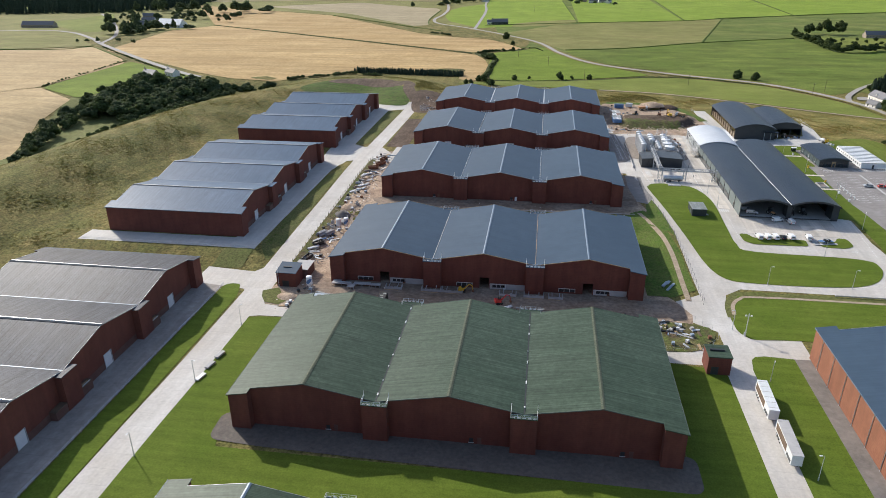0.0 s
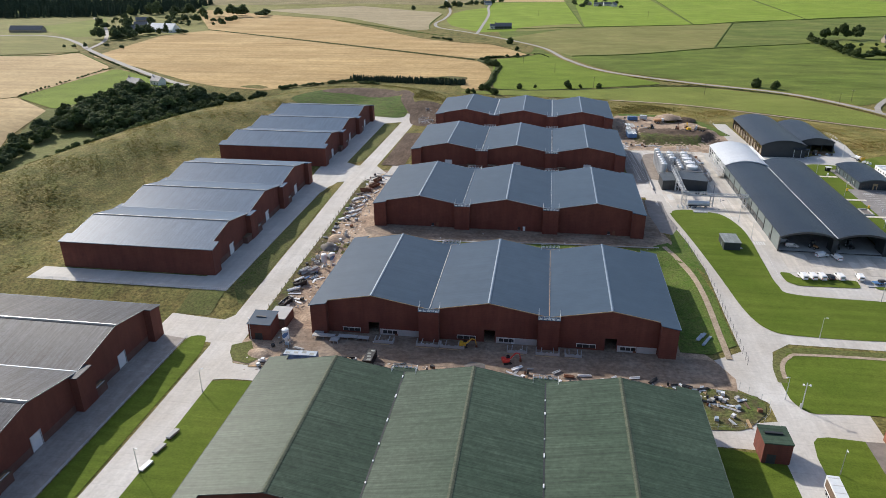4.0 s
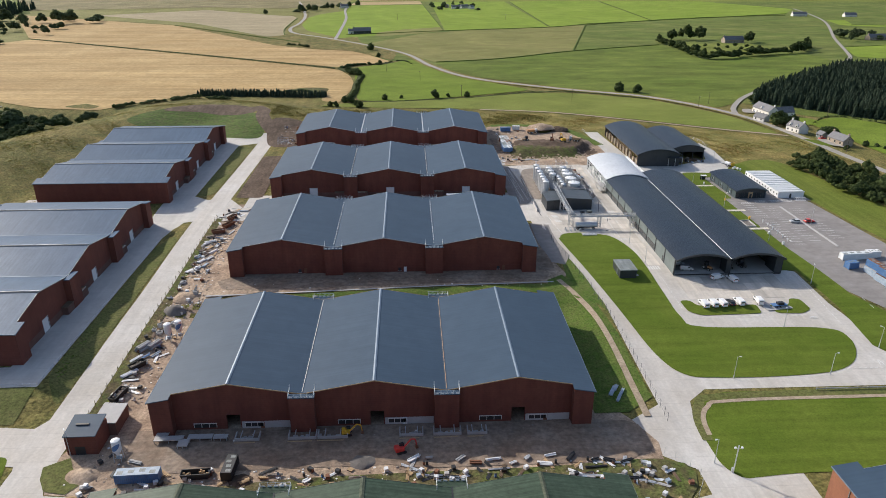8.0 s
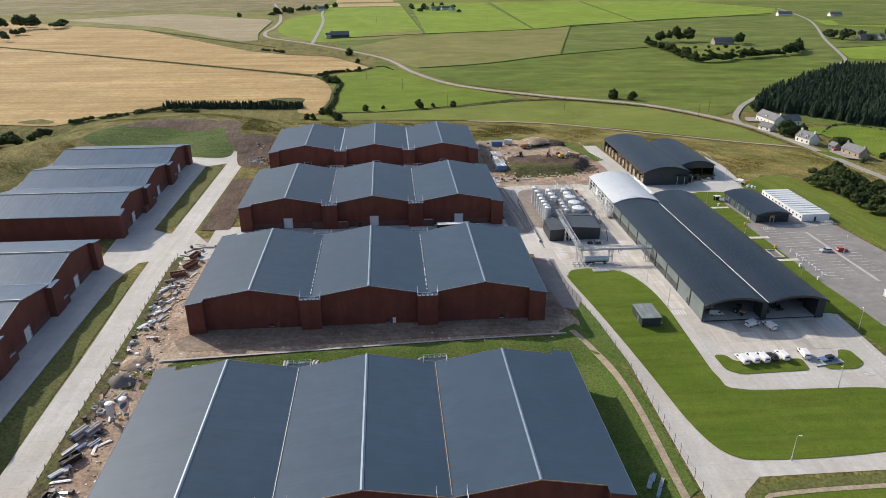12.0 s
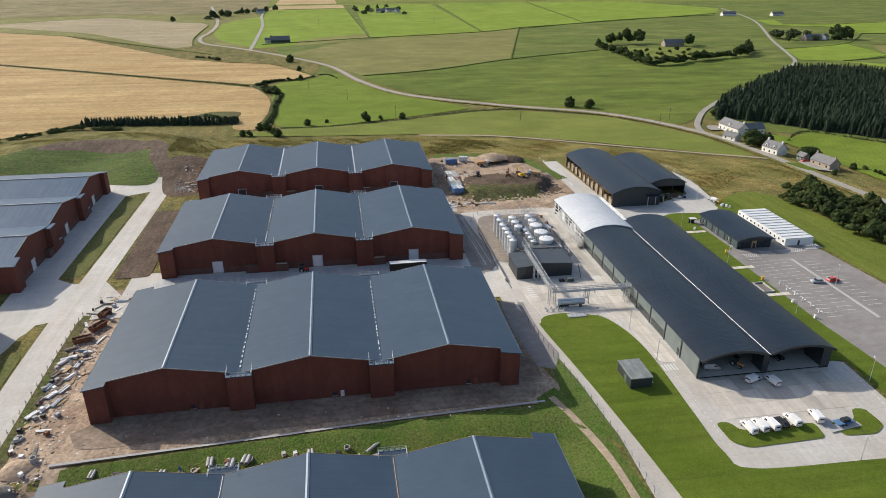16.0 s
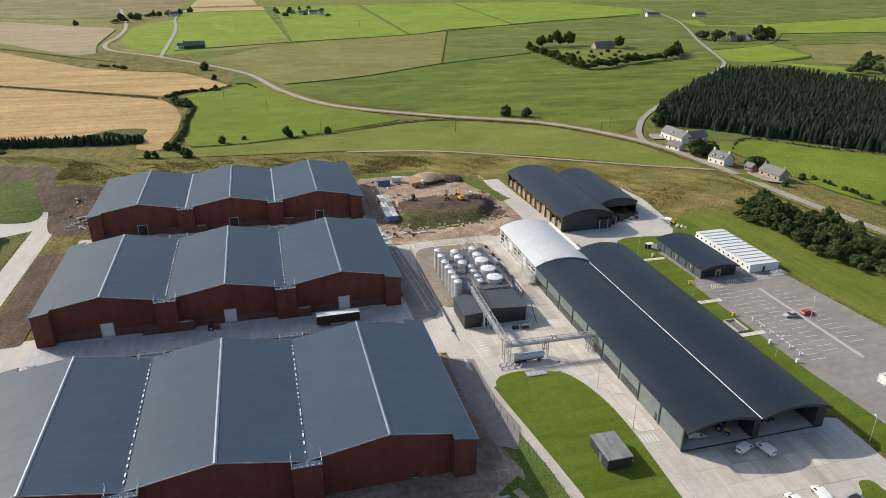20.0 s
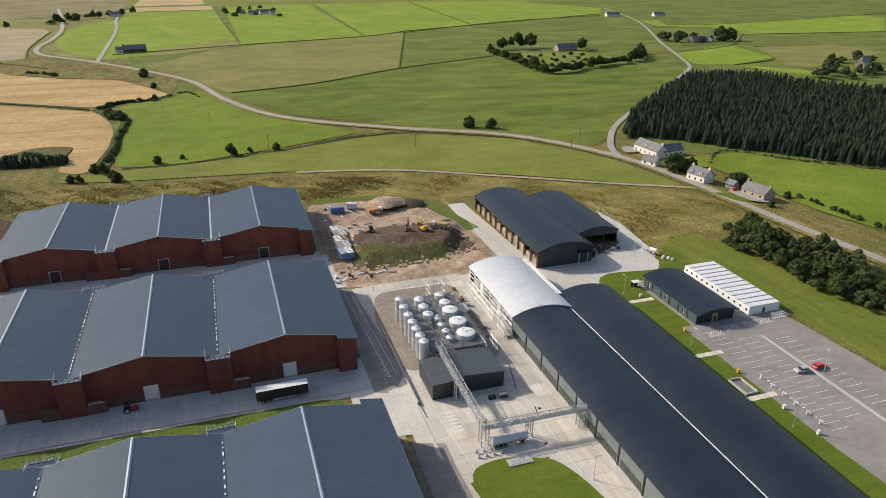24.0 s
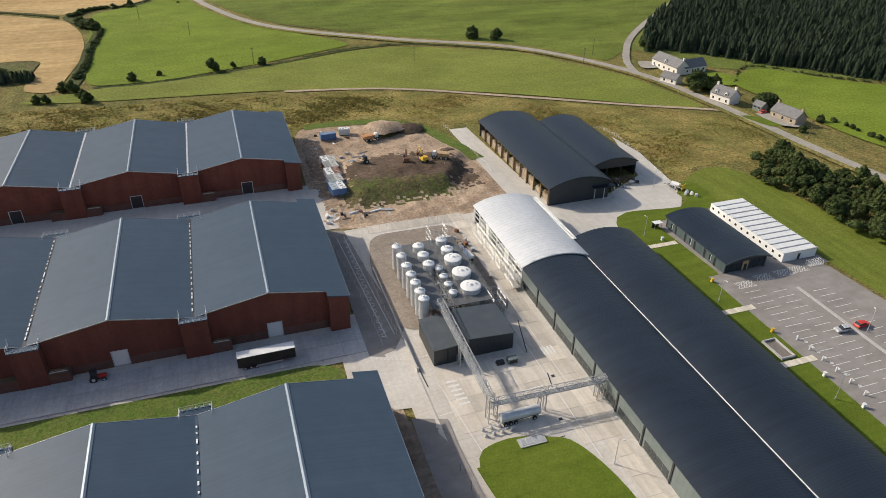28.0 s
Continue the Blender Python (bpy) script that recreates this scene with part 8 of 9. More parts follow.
def conifer_shape(seed, tiers=9, points=6):
    """A ragged spruce of height 1: many drooping tiers with uneven, turned tips."""
    rr = random.Random(seed)
    vs, fs = [], []
    lean = rr.uniform(-0.012, 0.012), rr.uniform(-0.012, 0.012)
    for t in range(tiers):
        f = t / tiers
        z0, z1 = 0.02 + 0.86 * f, 0.02 + 0.86 * f + 0.24 * (1 - 0.45 * f)
        r = 0.20 * (1 - f) ** 0.72 + 0.016
        k, turn = len(vs), rr.uniform(0, 1.0)
        vs.append(Vector((lean[0] * t, lean[1] * t, min(z1, 1.0))))
        n = points * 2
        for i in range(n):
            a = i * math.pi / points + turn + rr.uniform(-0.12, 0.12)
            q = r * (rr.uniform(0.8, 1.25) if i % 2 == 0 else rr.uniform(0.5, 0.75))
            vs.append(Vector((q * math.cos(a), q * math.sin(a), z0 + (0.0 if i % 2 == 0 else 0.045) + rr.uniform(-0.025, 0.025))))
        for i in range(n):
            fs.append((k, k + 1 + i, k + 1 + (i + 1) % n))
    return vs, fs


def mesh_of(name, vs, fs, mat):
    me = bpy.data.meshes.new(name)
    me.from_pydata([tuple(v) for v in vs], [], fs)
    me.materials.append(M[mat])
    return me


def scatter(name, shapes, spots, mat, label, category):
    """One object of many plants: spots are (x, y, height, spread)."""
    rr = random.Random(len(spots))
    allv, allf = [], []
    arrays = [(np.array([tuple(v) for v in vs]), fs) for vs, fs in shapes]
    base = 0
    grounds = ground_height([q[0] for q in spots], [q[1] for q in spots])
    for (x, y, h, w), z in zip(spots, grounds):
        a, fs = rr.choice(arrays)
        t = rr.uniform(0, math.tau)
        c, s = math.cos(t), math.sin(t)
        p = np.empty_like(a)
        p[:, 0] = x + (a[:, 0] * c - a[:, 1] * s) * w
        p[:, 1] = y + (a[:, 0] * s + a[:, 1] * c) * w
        p[:, 2] = z - 0.15 + a[:, 2] * h
        allv.append(p)
        allf.extend([tuple(i + base for i in f) for f in fs])
        base += len(a)
    me = bpy.data.meshes.new(name)
    me.from_pydata(np.concatenate(allv).tolist(), [], allf)
    me.materials.append(M[mat])
    return tagged(new(name, me), label, category, kind="stuff")


def inside(plan, x, y):
    hit = False
    for (ax, ay), (bx_, by) in zip(plan, plan[1:] + plan[:1]):
        if (ay > y) != (by > y) and x < (bx_ - ax) * (y - ay) / (by - ay) + ax:
            hit = not hit
    return hit


def spots_in(plan, gap, seed, hmin, hmax, ratio, jitter=0.45):
    rr = random.Random(seed)
    out = []
    x0, x1 = min(p[0] for p in plan), max(p[0] for p in plan)
    y0, y1 = min(p[1] for p in plan), max(p[1] for p in plan)
    y = y0
    while y < y1:
        x = x0
        while x < x1:
            px, py = x + rr.uniform(-1, 1) * gap * jitter, y + rr.uniform(-1, 1) * gap * jitter
            if inside(plan, px, py):
                h = rr.uniform(hmin, hmax)
                out.append((px, py, h, h * ratio * rr.uniform(0.85, 1.2)))
            x += gap
        y += gap
    return out


earthworks()
BROAD = [broad_shape(k) for k in range(4)]
BUSHY = [broad_shape(20 + k, 420, 0.075) for k in range(3)]
FAR_CROWN = [broad_shape(40 + k, 320, 0.075) for k in range(3)]
SPRUCE = [conifer_shape(k) for k in range(6)]

# conifer plantation
WOOD = [(270, 368), (284, 366), (302, 353), (316, 333), (337, 312), (367, 277), (430, 240), (560, 230), (610, 300), (580, 390), (554, 432), (530, 456), (519, 480), (509, 522), (448, 542), (366, 477), (300, 413)]
LANE = smooth_line([(261, 371), (279, 396), (309, 427), (350, 464), (408, 519), (463, 571)], 4.0)
scatter("conifer_wood", SPRUCE, [q for q in spots_in(WOOD, 3.4, 3, 8.6, 12.6, 1.0) if min(math.dist(q[:2], c) for c in LANE) > 4.5], "needle", "dense dark plantation of spruces", "wood")
edge = [(x + rx, y + ry, h, h * 1.0) for (x, y), (rx, ry), h in zip(smooth_line([(272, 368), (282, 384)], 4.5), [(2, 0), (-1, 1), (1, -1)] * 40, [5, 7, 6, 8] * 40)]
scatter("broadleaf_edge", BROAD, edge, "leaf_dark", "broadleaf trees along a wood's edge", "trees")
# young conifer belt beside the wheat
belt = spots_in([(-160, 414), (-56, 404), (-54, 414), (-100, 421), (-158, 425)], 2.2, 8, 4.2, 5.8, 1.2)
scatter("conifer_belt", SPRUCE, belt, "needle", "belt of young dark conifers", "wood")
# wooded valley behind the bund
VALLEY_WOOD = [(-280, 118), (-298, 155), (-315, 190), (-323, 222), (-328, 252), (-331, 284), (-324, 306), (-312, 328), (-290, 334), (-272, 350), (-240, 340), (-210, 352), (-206, 360), (-206, 346), (-236, 332), (-250, 298),
               (-254, 255), (-256, 224), (-276, 226), (-300, 246), (-311, 222), (-294, 172), (-280, 132)]
rr = random.Random(12)
wood = []
for x, y, h, w in spots_in(VALLEY_WOOD, 6.8, 5, 7.0, 12.0, 1.15):
    f = 1.25 if y > 240 and x > -316 else 0.8
    f *= 0.62 if x > -262 else 1.0
    wood.append((x, y, h * f, w * f * 1.1))
scatter("valley_wood", BROAD, wood[::2], "leaf_hazed", "rounded broadleaf wood in a valley", "wood")
scatter("valley_wood", BROAD, wood[1::2], "leaf_dark", "darker green broadleaf trees in a valley wood", "wood")
scatter("valley_scrub", BUSHY, spots_in([(-258, 150), (-266, 190), (-276, 215), (-258, 240), (-244, 250), (-246, 205), (-250, 165)], 4.6, 6, 1.6, 3.6, 1.6), "leaf", "scattered scrub on a valley side", "scrub")
scatter("valley_willows", BUSHY, spots_in([(-262, 205), (-262, 228), (-254, 262), (-240, 300), (-228, 318), (-224, 308), (-240, 264), (-250, 226)], 4.4, 16, 3.0, 5.5, 1.2), "leaf", "pale green willow scrub along a valley side", "scrub")
# thicket east of the offices
THICKET = [(216, 212), (228, 222), (243, 222), (248, 200), (252, 170), (258, 130), (264, 90), (246, 84), (236, 112), (225, 142), (219, 160), (217, 186)]
bush = [(x, y, h * (1.0 + 0.35 * math.sin(x * 0.21) * math.cos(y * 0.17)), w) for x, y, h, w in spots_in(THICKET, 3.7, 7, 3.4, 7.2, 0.95)]
scatter("thicket", BROAD, [q for k, q in enumerate(bush) if k % 5], "leaf_dark", "dense thicket of young broadleaf trees", "thicket")
scatter("thicket", BROAD, bush[::5], "leaf", "lighter green young trees in a thicket", "thicket")
# garden belt round the far house
gb = [(x, y, h, h * 1.1) for (x, y), h in zip(smooth_line([(332, 750), (334, 690), (333, 605), (400, 630), (465, 656), (496, 700)], 4.0), [7, 9, 8, 10, 7] * 60)]
gb += [(350 + 9 * k, 770 + 5 * (k % 3), 14 + 3 * (k % 2), 15) for k in range(6)] + [(440 + 6 * k, 740 + 9 * k, 12, 13) for k in range(3)]
gb += [(355 + 17 * (k % 5), 640 + 20 * (k // 5), 5, 6) for k in range(20)]
rr = random.Random(8)
gb = [(x + rr.uniform(-3, 3), y + rr.uniform(-3, 3), h * rr.uniform(0.6, 1.3), w * rr.uniform(0.7, 1.3)) for x, y, h, w in gb]
scatter("garden_trees", BROAD, gb, "leaf_dark", "belt of trees round a country garden", "trees")
far = [(590 + 7 * k, 794 - 14 * (k % 3), 12, 14) for k in range(6)] + [(612 + 8 * k, 805 + 8 * (k % 2), 11, 13) for k in range(4)]
far += [(x, y, 11, 13) for x, y in smooth_line([(584, 520), (610, 540), (639, 559), (693, 583), (717, 587)], 10.0)] + [(x, y, 10, 12) for x, y in smooth_line([(582, 497), (617, 511), (660, 540)], 10.0)] + [(-227, 1140, 12, 14)]
far += [(x, y, 12, 15) for x, y in smooth_line([(-187, 1207), (-174, 1222), (-170, 1270), (-137, 1298), (-103, 1350)], 9.0)] + [(62 + 6 * k, 1262 + 47 * (k % 4), 9, 12) for k in range(15)]
far += [(-560 - 12 * k, 800 + 14 * (k % 3), 12, 14) for k in range(10)] + [(-520 + 6 * k, 745 + 8 * (k % 2), 12, 14) for k in range(5)] + [(-720 + 16 * k, 1000 + 20 * (k % 3), 18, 22) for k in range(16)]
far += [(-480 - 18 * k, 590 + 5 * (k % 3), 6, 7) for k in range(6)]
far += [(-552 + rr.uniform(-22, 22), 700 + rr.uniform(-35, 35), rr.uniform(10, 18), rr.uniform(11, 18)) for _ in range(26)]
far += [(rr.uniform(-700, -480), rr.uniform(860, 960), rr.uniform(7, 13), rr.uniform(9, 14)) for _ in range(40)]
far = [(x + rr.uniform(-14, 14), y + rr.uniform(-14, 14), h * rr.uniform(0.5, 1.25), w * rr.uniform(0.6, 1.25)) for x, y, h, w in far]
scatter("far_trees", FAR_CROWN, far, "leaf_hazed", "far trees round farms and lanes", "trees")
far_wood = spots_in([(-1250, 1000), (-920, 930), (-740, 990), (-660, 1080), (-700, 1300), (-1300, 1300)], 12, 31, 14, 22, 0.9)
scatter("far_wood", SPRUCE, far_wood, "needle", "far dark conifer wood", "wood")


def lone_tree(x, y, h, w, shape, label, mat="leaf_dark"):
    t = thing("tree", x, y, gz(x, y), label, "tree", "single trees")
    bm = rod(bmesh.new(), (0, 0, -0.3), (0.05 * h, 0, h * 0.5), 0.03 * h + 0.05, 8, 0.015 * h + 0.03)
    for k in range(4):
        a = k * 1.6 + x
        rod(bm, (0.03 * h, 0, h * 0.3), (0.25 * h * math.cos(a), 0.25 * h * math.sin(a), h * 0.62), 0.014 * h + 0.02, 5, 0.02)
    part("trunk", bm, "bark", t)
    vs, fs = shape
    c = new("crown", mesh_of("crown", [Vector((v.x * w, v.y * w, v.z * h * 1.2 - 0.28 * h)) for v in vs], fs, mat))
    c.parent = t
    return t


for k, (x, y, h) in enumerate(((185, 424, 8.5), (198, 418, 8.0), (31, 400, 7.5), (-8.5, 394.5, 5.0), (4.2, 400, 3.2), (41.4, 403.5, 3.6), (56.5, 404, 5.0), (-26.5, 367, 6.0), (-34, 382, 7.0), (-39, 386, 5.5), (-29, 374, 5.0), (-44, 370, 4.6), (-48.5, 371.5, 4.4), (-19, 577, 5.0), (-45, 531, 5.0), (-33, 685, 9), (-22, 629, 5.5), (672, 780, 21), (684, 776, 19), (255.5, 299, 10), (262, 301, 9), (284, 246, 4.0), (267.6, 239, 3.5), (258.8, 300, 11), (265, 296, 9), (261, 305, 8))):
    lone_tree(x, y, h, h * 1.12, BUSHY[k % len(BUSHY)] if h < 9.5 else BROAD[k % 4], "rounded dark green tree beside a field" if k > 1 else "dark green roadside tree")
con = [(272 + 2.2 * (k % 4), 270 + 2.4 * (k // 4), 6.0, 7.5) for k in range(8)]
scatter("garden_conifers", BUSHY, con, "leaf_dark", "clump of dark garden trees", "trees")


def hedge(pts, gap, h, w, label, seed, mat="leaf"):
    rr = random.Random(seed)
    sp = [(x + rr.uniform(-0.6, 0.6), y + rr.uniform(-0.6, 0.6), h * rr.uniform(0.6, 1.3), w * rr.uniform(0.7, 1.3)) for x, y in smooth_line(pts, gap) if rr.random() < 0.85]
    return scatter("hedge", BUSHY, sp, mat, label, "hedge")


hedge([(-26, 388.5), (6, 389.5), (60, 404), (111, 423), (150, 421), (200, 393)], 1.6, 0.9, 2.0, "low ragged hedge along a ditch", 1)
hedge([(-35, 402), (-33.2, 435), (-33.7, 461), (-31.7, 501), (-36.3, 514), (-48.9, 532)], 2.0, 2.2, 4.6, "ragged hedge beside a wheat field", 2, "leaf_dark")
hedge([(-55, 550), (-46, 566), (-36, 573), (-18, 573)], 2.0, 2.6, 6.0, "dark scrub along a ditch between wheat and pasture", 12, "leaf_dark")
hedge([(-46, 522), (-40, 516), (-36, 510)], 1.6, 5.0, 9.0, "dark clump of scrub in a ditch", 13, "leaf_dark")
hedge([(-20, 576), (-7, 590), (4, 602), (14, 578)], 3.4, 1.4, 4.0, "low scrub at a pasture's corner", 14, "leaf_dark")
hedge([(-98, 424), (-80, 432), (-66, 420), (-62, 408)], 3.0, 2.4, 6.5, "scrub in a hollow beside wheat", 15, "leaf_dark")
hedge([(-135, 735), (-118, 722), (-110, 712)], 4.0, 3.0, 7.0, "scrub on a rough slope", 16, "leaf_dark")
hedge([(290, 245), (292, 215), (296, 180), (305, 140), (318, 90)], 3.0, 2.4, 3.2, "roadside hedge below a paddock", 3, "leaf_dark")
hedge([(285, 305), (312, 326), (340, 297), (372, 269), (430, 240)], 2.6, 1.4, 2.4, "brown hedge between paddock and wood", 4)
hedge([(-240, 345), (-308, 378), (-377, 436), (-500, 552)], 3.0, 1.4, 2.8, "hedge beside a country lane", 5, "leaf_dark")
hedge([(-402, 313), (-411, 453)], 5.0, 2.0, 3.0, "hedge at a field edge", 6)
hedge([(-479, 802), (-246, 664), (-99, 574), (-62, 550)], 2.6, 0.7, 2.4, "low dark field boundary", 7, "leaf_dark")
hedge([(75, 492), (140, 440), (205, 399)], 2.0, 0.7, 1.8, "low scrub beside a lane", 8)
hedge([(-206, 372), (-192, 384), (-176, 396), (-160, 406), (-130, 400)], 2.2, 2.8, 6.0, "scrubby edge of a mound", 9, "leaf_dark")


def dyke(pts, label):
    ob = part("field_wall", ribbon(bmesh.new(), smooth_line(pts, 12.0), 1.3, 0.9, 1.2), "weeds")
    return tagged(ob, label, "field wall", "field walls")


for pts in ([(202, 671), (290, 972)], [(39, 588), (112, 613), (202, 671), (323, 726)], [(290, 972), (500, 1089), (703, 1147)], [(63, 892), (-17, 862), (-74, 840)], [(63, 892), (45, 1388)], [(65, 892), (226, 940), (300, 992)], [(228, 940), (244, 1514)],
            [(421, 1044), (457, 1536)], [(300, 992), (421, 1044), (721, 1178)], [(544, 699), (652, 735), (752, 834)], [(549, 602), (627, 632), (652, 735)], [(673, 716), (789, 714)], [(752, 834), (995, 810)], [(-426, 470), (-510, 550)], [(-517, 559), (-608, 519), (-1200, 580)], [(-344, 971), (-124, 757)], [(-176, 1090), (-170, 925), (-157, 837)], [(720, 971), (851, 968), (1288, 1065)]):
    dyke(pts, "low overgrown field boundary wall")


# rough grass: tufts on the bund and the bank, weeds on the site
def tuft_shape(seed, n=7):
    """A ragged tussock: leaning blades round an off-centre crest."""
    rr = random.Random(seed)
    vs, fs = [Vector((rr.uniform(-0.2, 0.2), rr.uniform(-0.2, 0.2), 0.75))], []
    for k in range(n):
        a, r = k * math.tau / n + rr.uniform(-0.35, 0.35), rr.uniform(0.3, 0.65)
        vs.append(Vector((r * math.cos(a), r * math.sin(a), rr.uniform(-0.15, 0.25))))
    for k in range(n):
        fs.append((0, 1 + k, 1 + (k + 1) % n))
    for k in range(4):
        a, r = rr.uniform(0, math.tau), rr.uniform(0.1, 0.4)
        c = Vector((r * math.cos(a), r * math.sin(a), 0.1))
        t = Vector((rr.uniform(-0.35, 0.35), rr.uniform(-0.35, 0.35), rr.uniform(0.8, 1.3)))
        side = Vector((math.sin(a), -math.cos(a), 0)) * 0.16
        j = len(vs)
        vs += [c - side, c + side, c + t]
        fs.append((j, j + 1, j + 2))
    return vs, fs


TUFT = [tuft_shape(k) for k in range(6)]


def tussocks(plan, gap, seed, lo, hi, ratio, cut):
    """Tussocks in drifts: taller and closer in some places, none in others."""
    out = []
    for x, y, h, w in spots_in(plan, gap, seed, lo, hi, ratio):
        drift = math.sin(x * 0.11 + 1.7 * math.sin(y * 0.07)) + math.sin(y * 0.16 + 1.3 * math.sin(x * 0.09 + seed)) + 0.7 * math.sin(0.5 * x + 0.35 * y)
        if drift > cut:
            f = 0.75 + 0.22 * (drift - cut)
            out.append((x, y, h * f, w * f))
    return out


BUND = [(-176, -120), (-176, 20), (-166, 40), (-163, 150), (-163, 275), (-178, 306), (-162, 344), (-128, 360), (-98, 352), (-84, 324), (-78, 300), (-70, 318), (-76, 372), (-130, 392), (-180, 380), (-240, 300), (-262, 140), (-280, -120)]
BANK = [(-78, 314), (-50, 304), (60, 306), (88, 303), (118, 290), (122, 294), (150, 286), (190, 270), (188, 225), (182, 204), (200, 222), (222, 222), (246, 226), (252, 262), (217, 285), (167, 313), (113, 341), (55, 353), (-24, 360), (-70, 362)]
scatter("bund_grass", TUFT, tussocks(BUND, 1.6, 40, 0.16, 0.38, 5.0, -0.9), "tuft", "long yellowing grass on a bund", "grass")
scatter("bund_weeds", TUFT, tussocks(BUND, 2.0, 44, 0.18, 0.40, 4.2, 0.75), "tuft_dark", "dark green weeds in drifts on a bund", "weeds")
drape("bank", BANK, "bank_ground", 0.07, "rough yellow-green bank behind the site", cell=6.0)
scatter("bank_grass", TUFT, tussocks(BANK, 1.4, 41, 0.2, 0.5, 4.2, -1.0), "tuft_bank", "long yellowing grass behind the site", "grass")
scatter("bank_weeds", TUFT, tussocks(BANK, 1.7, 45, 0.22, 0.48, 4.0, 0.7), "tuft_dark", "dark green weeds in drifts behind the site", "weeds")
# extra tufts over the western bank, darkened to carry its shade
scatter("bank_weeds", TUFT, tussocks([(-84, 322), (-50, 312), (60, 312), (96, 306), (113, 334), (55, 350), (-24, 357), (-84, 360)], 1.4, 47, 0.2, 0.5, 4.2, -2.4), "tuft_shaded", "bank grass coloured dark olive for the slope's shade", "weeds")
scatter("bank_straw", TUFT, tussocks(BANK, 1.8, 46, 0.25, 0.55, 4.2, 0.2), "tuft_straw", "drifts of straw-coloured dead grass", "grass")
WEED = [[(-56, 54), (56, 54), (63, 66), (20, 69), (-56, 64)], [(-58, -33), (58, -33), (70, -29), (73, -21), (66, -17), (10, -18.5), (-46, -24)], [(-74.2, 0), (-71.2, 0), (-70.8, 60), (-71.5, 140), (-74.2, 140)], [(57.5, 4), (66, 4), (73.5, 9), (73, 40), (69, 66), (64, 74), (58, 72)],
        [(68, 231), (71, 242), (96, 238), (105, 235), (105, 231), (96, 228.5), (84, 227.5), (74, 228)], [(-91, 24), (-85, 14), (-85, 115), (-91, 111)]]
sp = []
for k, plan in enumerate(WEED):
    sp += spots_in(plan, 0.95, 50 + k, 0.14, 0.34, 4.5)
scatter("weed_tufts", TUFT, sp, "tuft_green", "ragged weeds on site edges", "weeds")
rub = []
rr = random.Random(77)
for (x0, x1, y0, y1, n) in ((-57, 66, -25, -15.5, 520), (-73, -60, 12, 155, 1000), (-71, -64, 84, 135, 500), (-50, 12, 55, 63, 160), (60, 82, 226, 300, 160), (-56, 58, 68, 80, 160), (-56, 60, -5, -2, 60), (-70, -56, -25, -6, 60), (62, 120, 224, 300, 200), (-70, -56, 262, 300, 120)):
    rub += [(rr.uniform(x0, x1), rr.uniform(y0, y1), rr.uniform(0.12, 0.45), rr.uniform(0.15, 0.8)) for _ in range(n)]
bit = bx(-0.5, 0.5, -0.5, 0.5, 0.2, 1.0, taper=0.15)
BIT = ([v.co.copy() for v in bit.verts], [tuple(v.index for v in f.verts) for f in bit.faces]) if not bit.verts.index_update() else None
scatter("rubble", [BIT], [q for k, q in enumerate(rub) if k % 4], "rubble", "stones and scraps strewn over bare earth", "rubble")
scatter("pale_scraps", [BIT], rub[::4], "stone", "pale scraps of board and plastic strewn over a site", "rubble")
for k in range(36):
    y = 2 + k * 3.9
    s = thing("sapling", -74.0, y, zg(-74, y, 0.1), "young sapling tied to a stake on a verge", "sapling", "staked saplings")
    part("stake", rod(bmesh.new(), (0, 0, -0.2), (0.1, 0, 1.9), 0.05, 5), "timber", s)
    part("stem", rod(bmesh.new(), (0.25, 0, -0.2), (0.2, 0.1, 2.6), 0.03, 5), "bark", s)
    vs, fs = BUSHY[k % 3]
    c = new("crown", mesh_of("crown", [Vector((v.x * 0.8 + 0.2, v.y * 0.8, v.z * 1.3 + 1.0)) for v in vs[:120]], fs[:30], "leaf"))
    c.parent = s


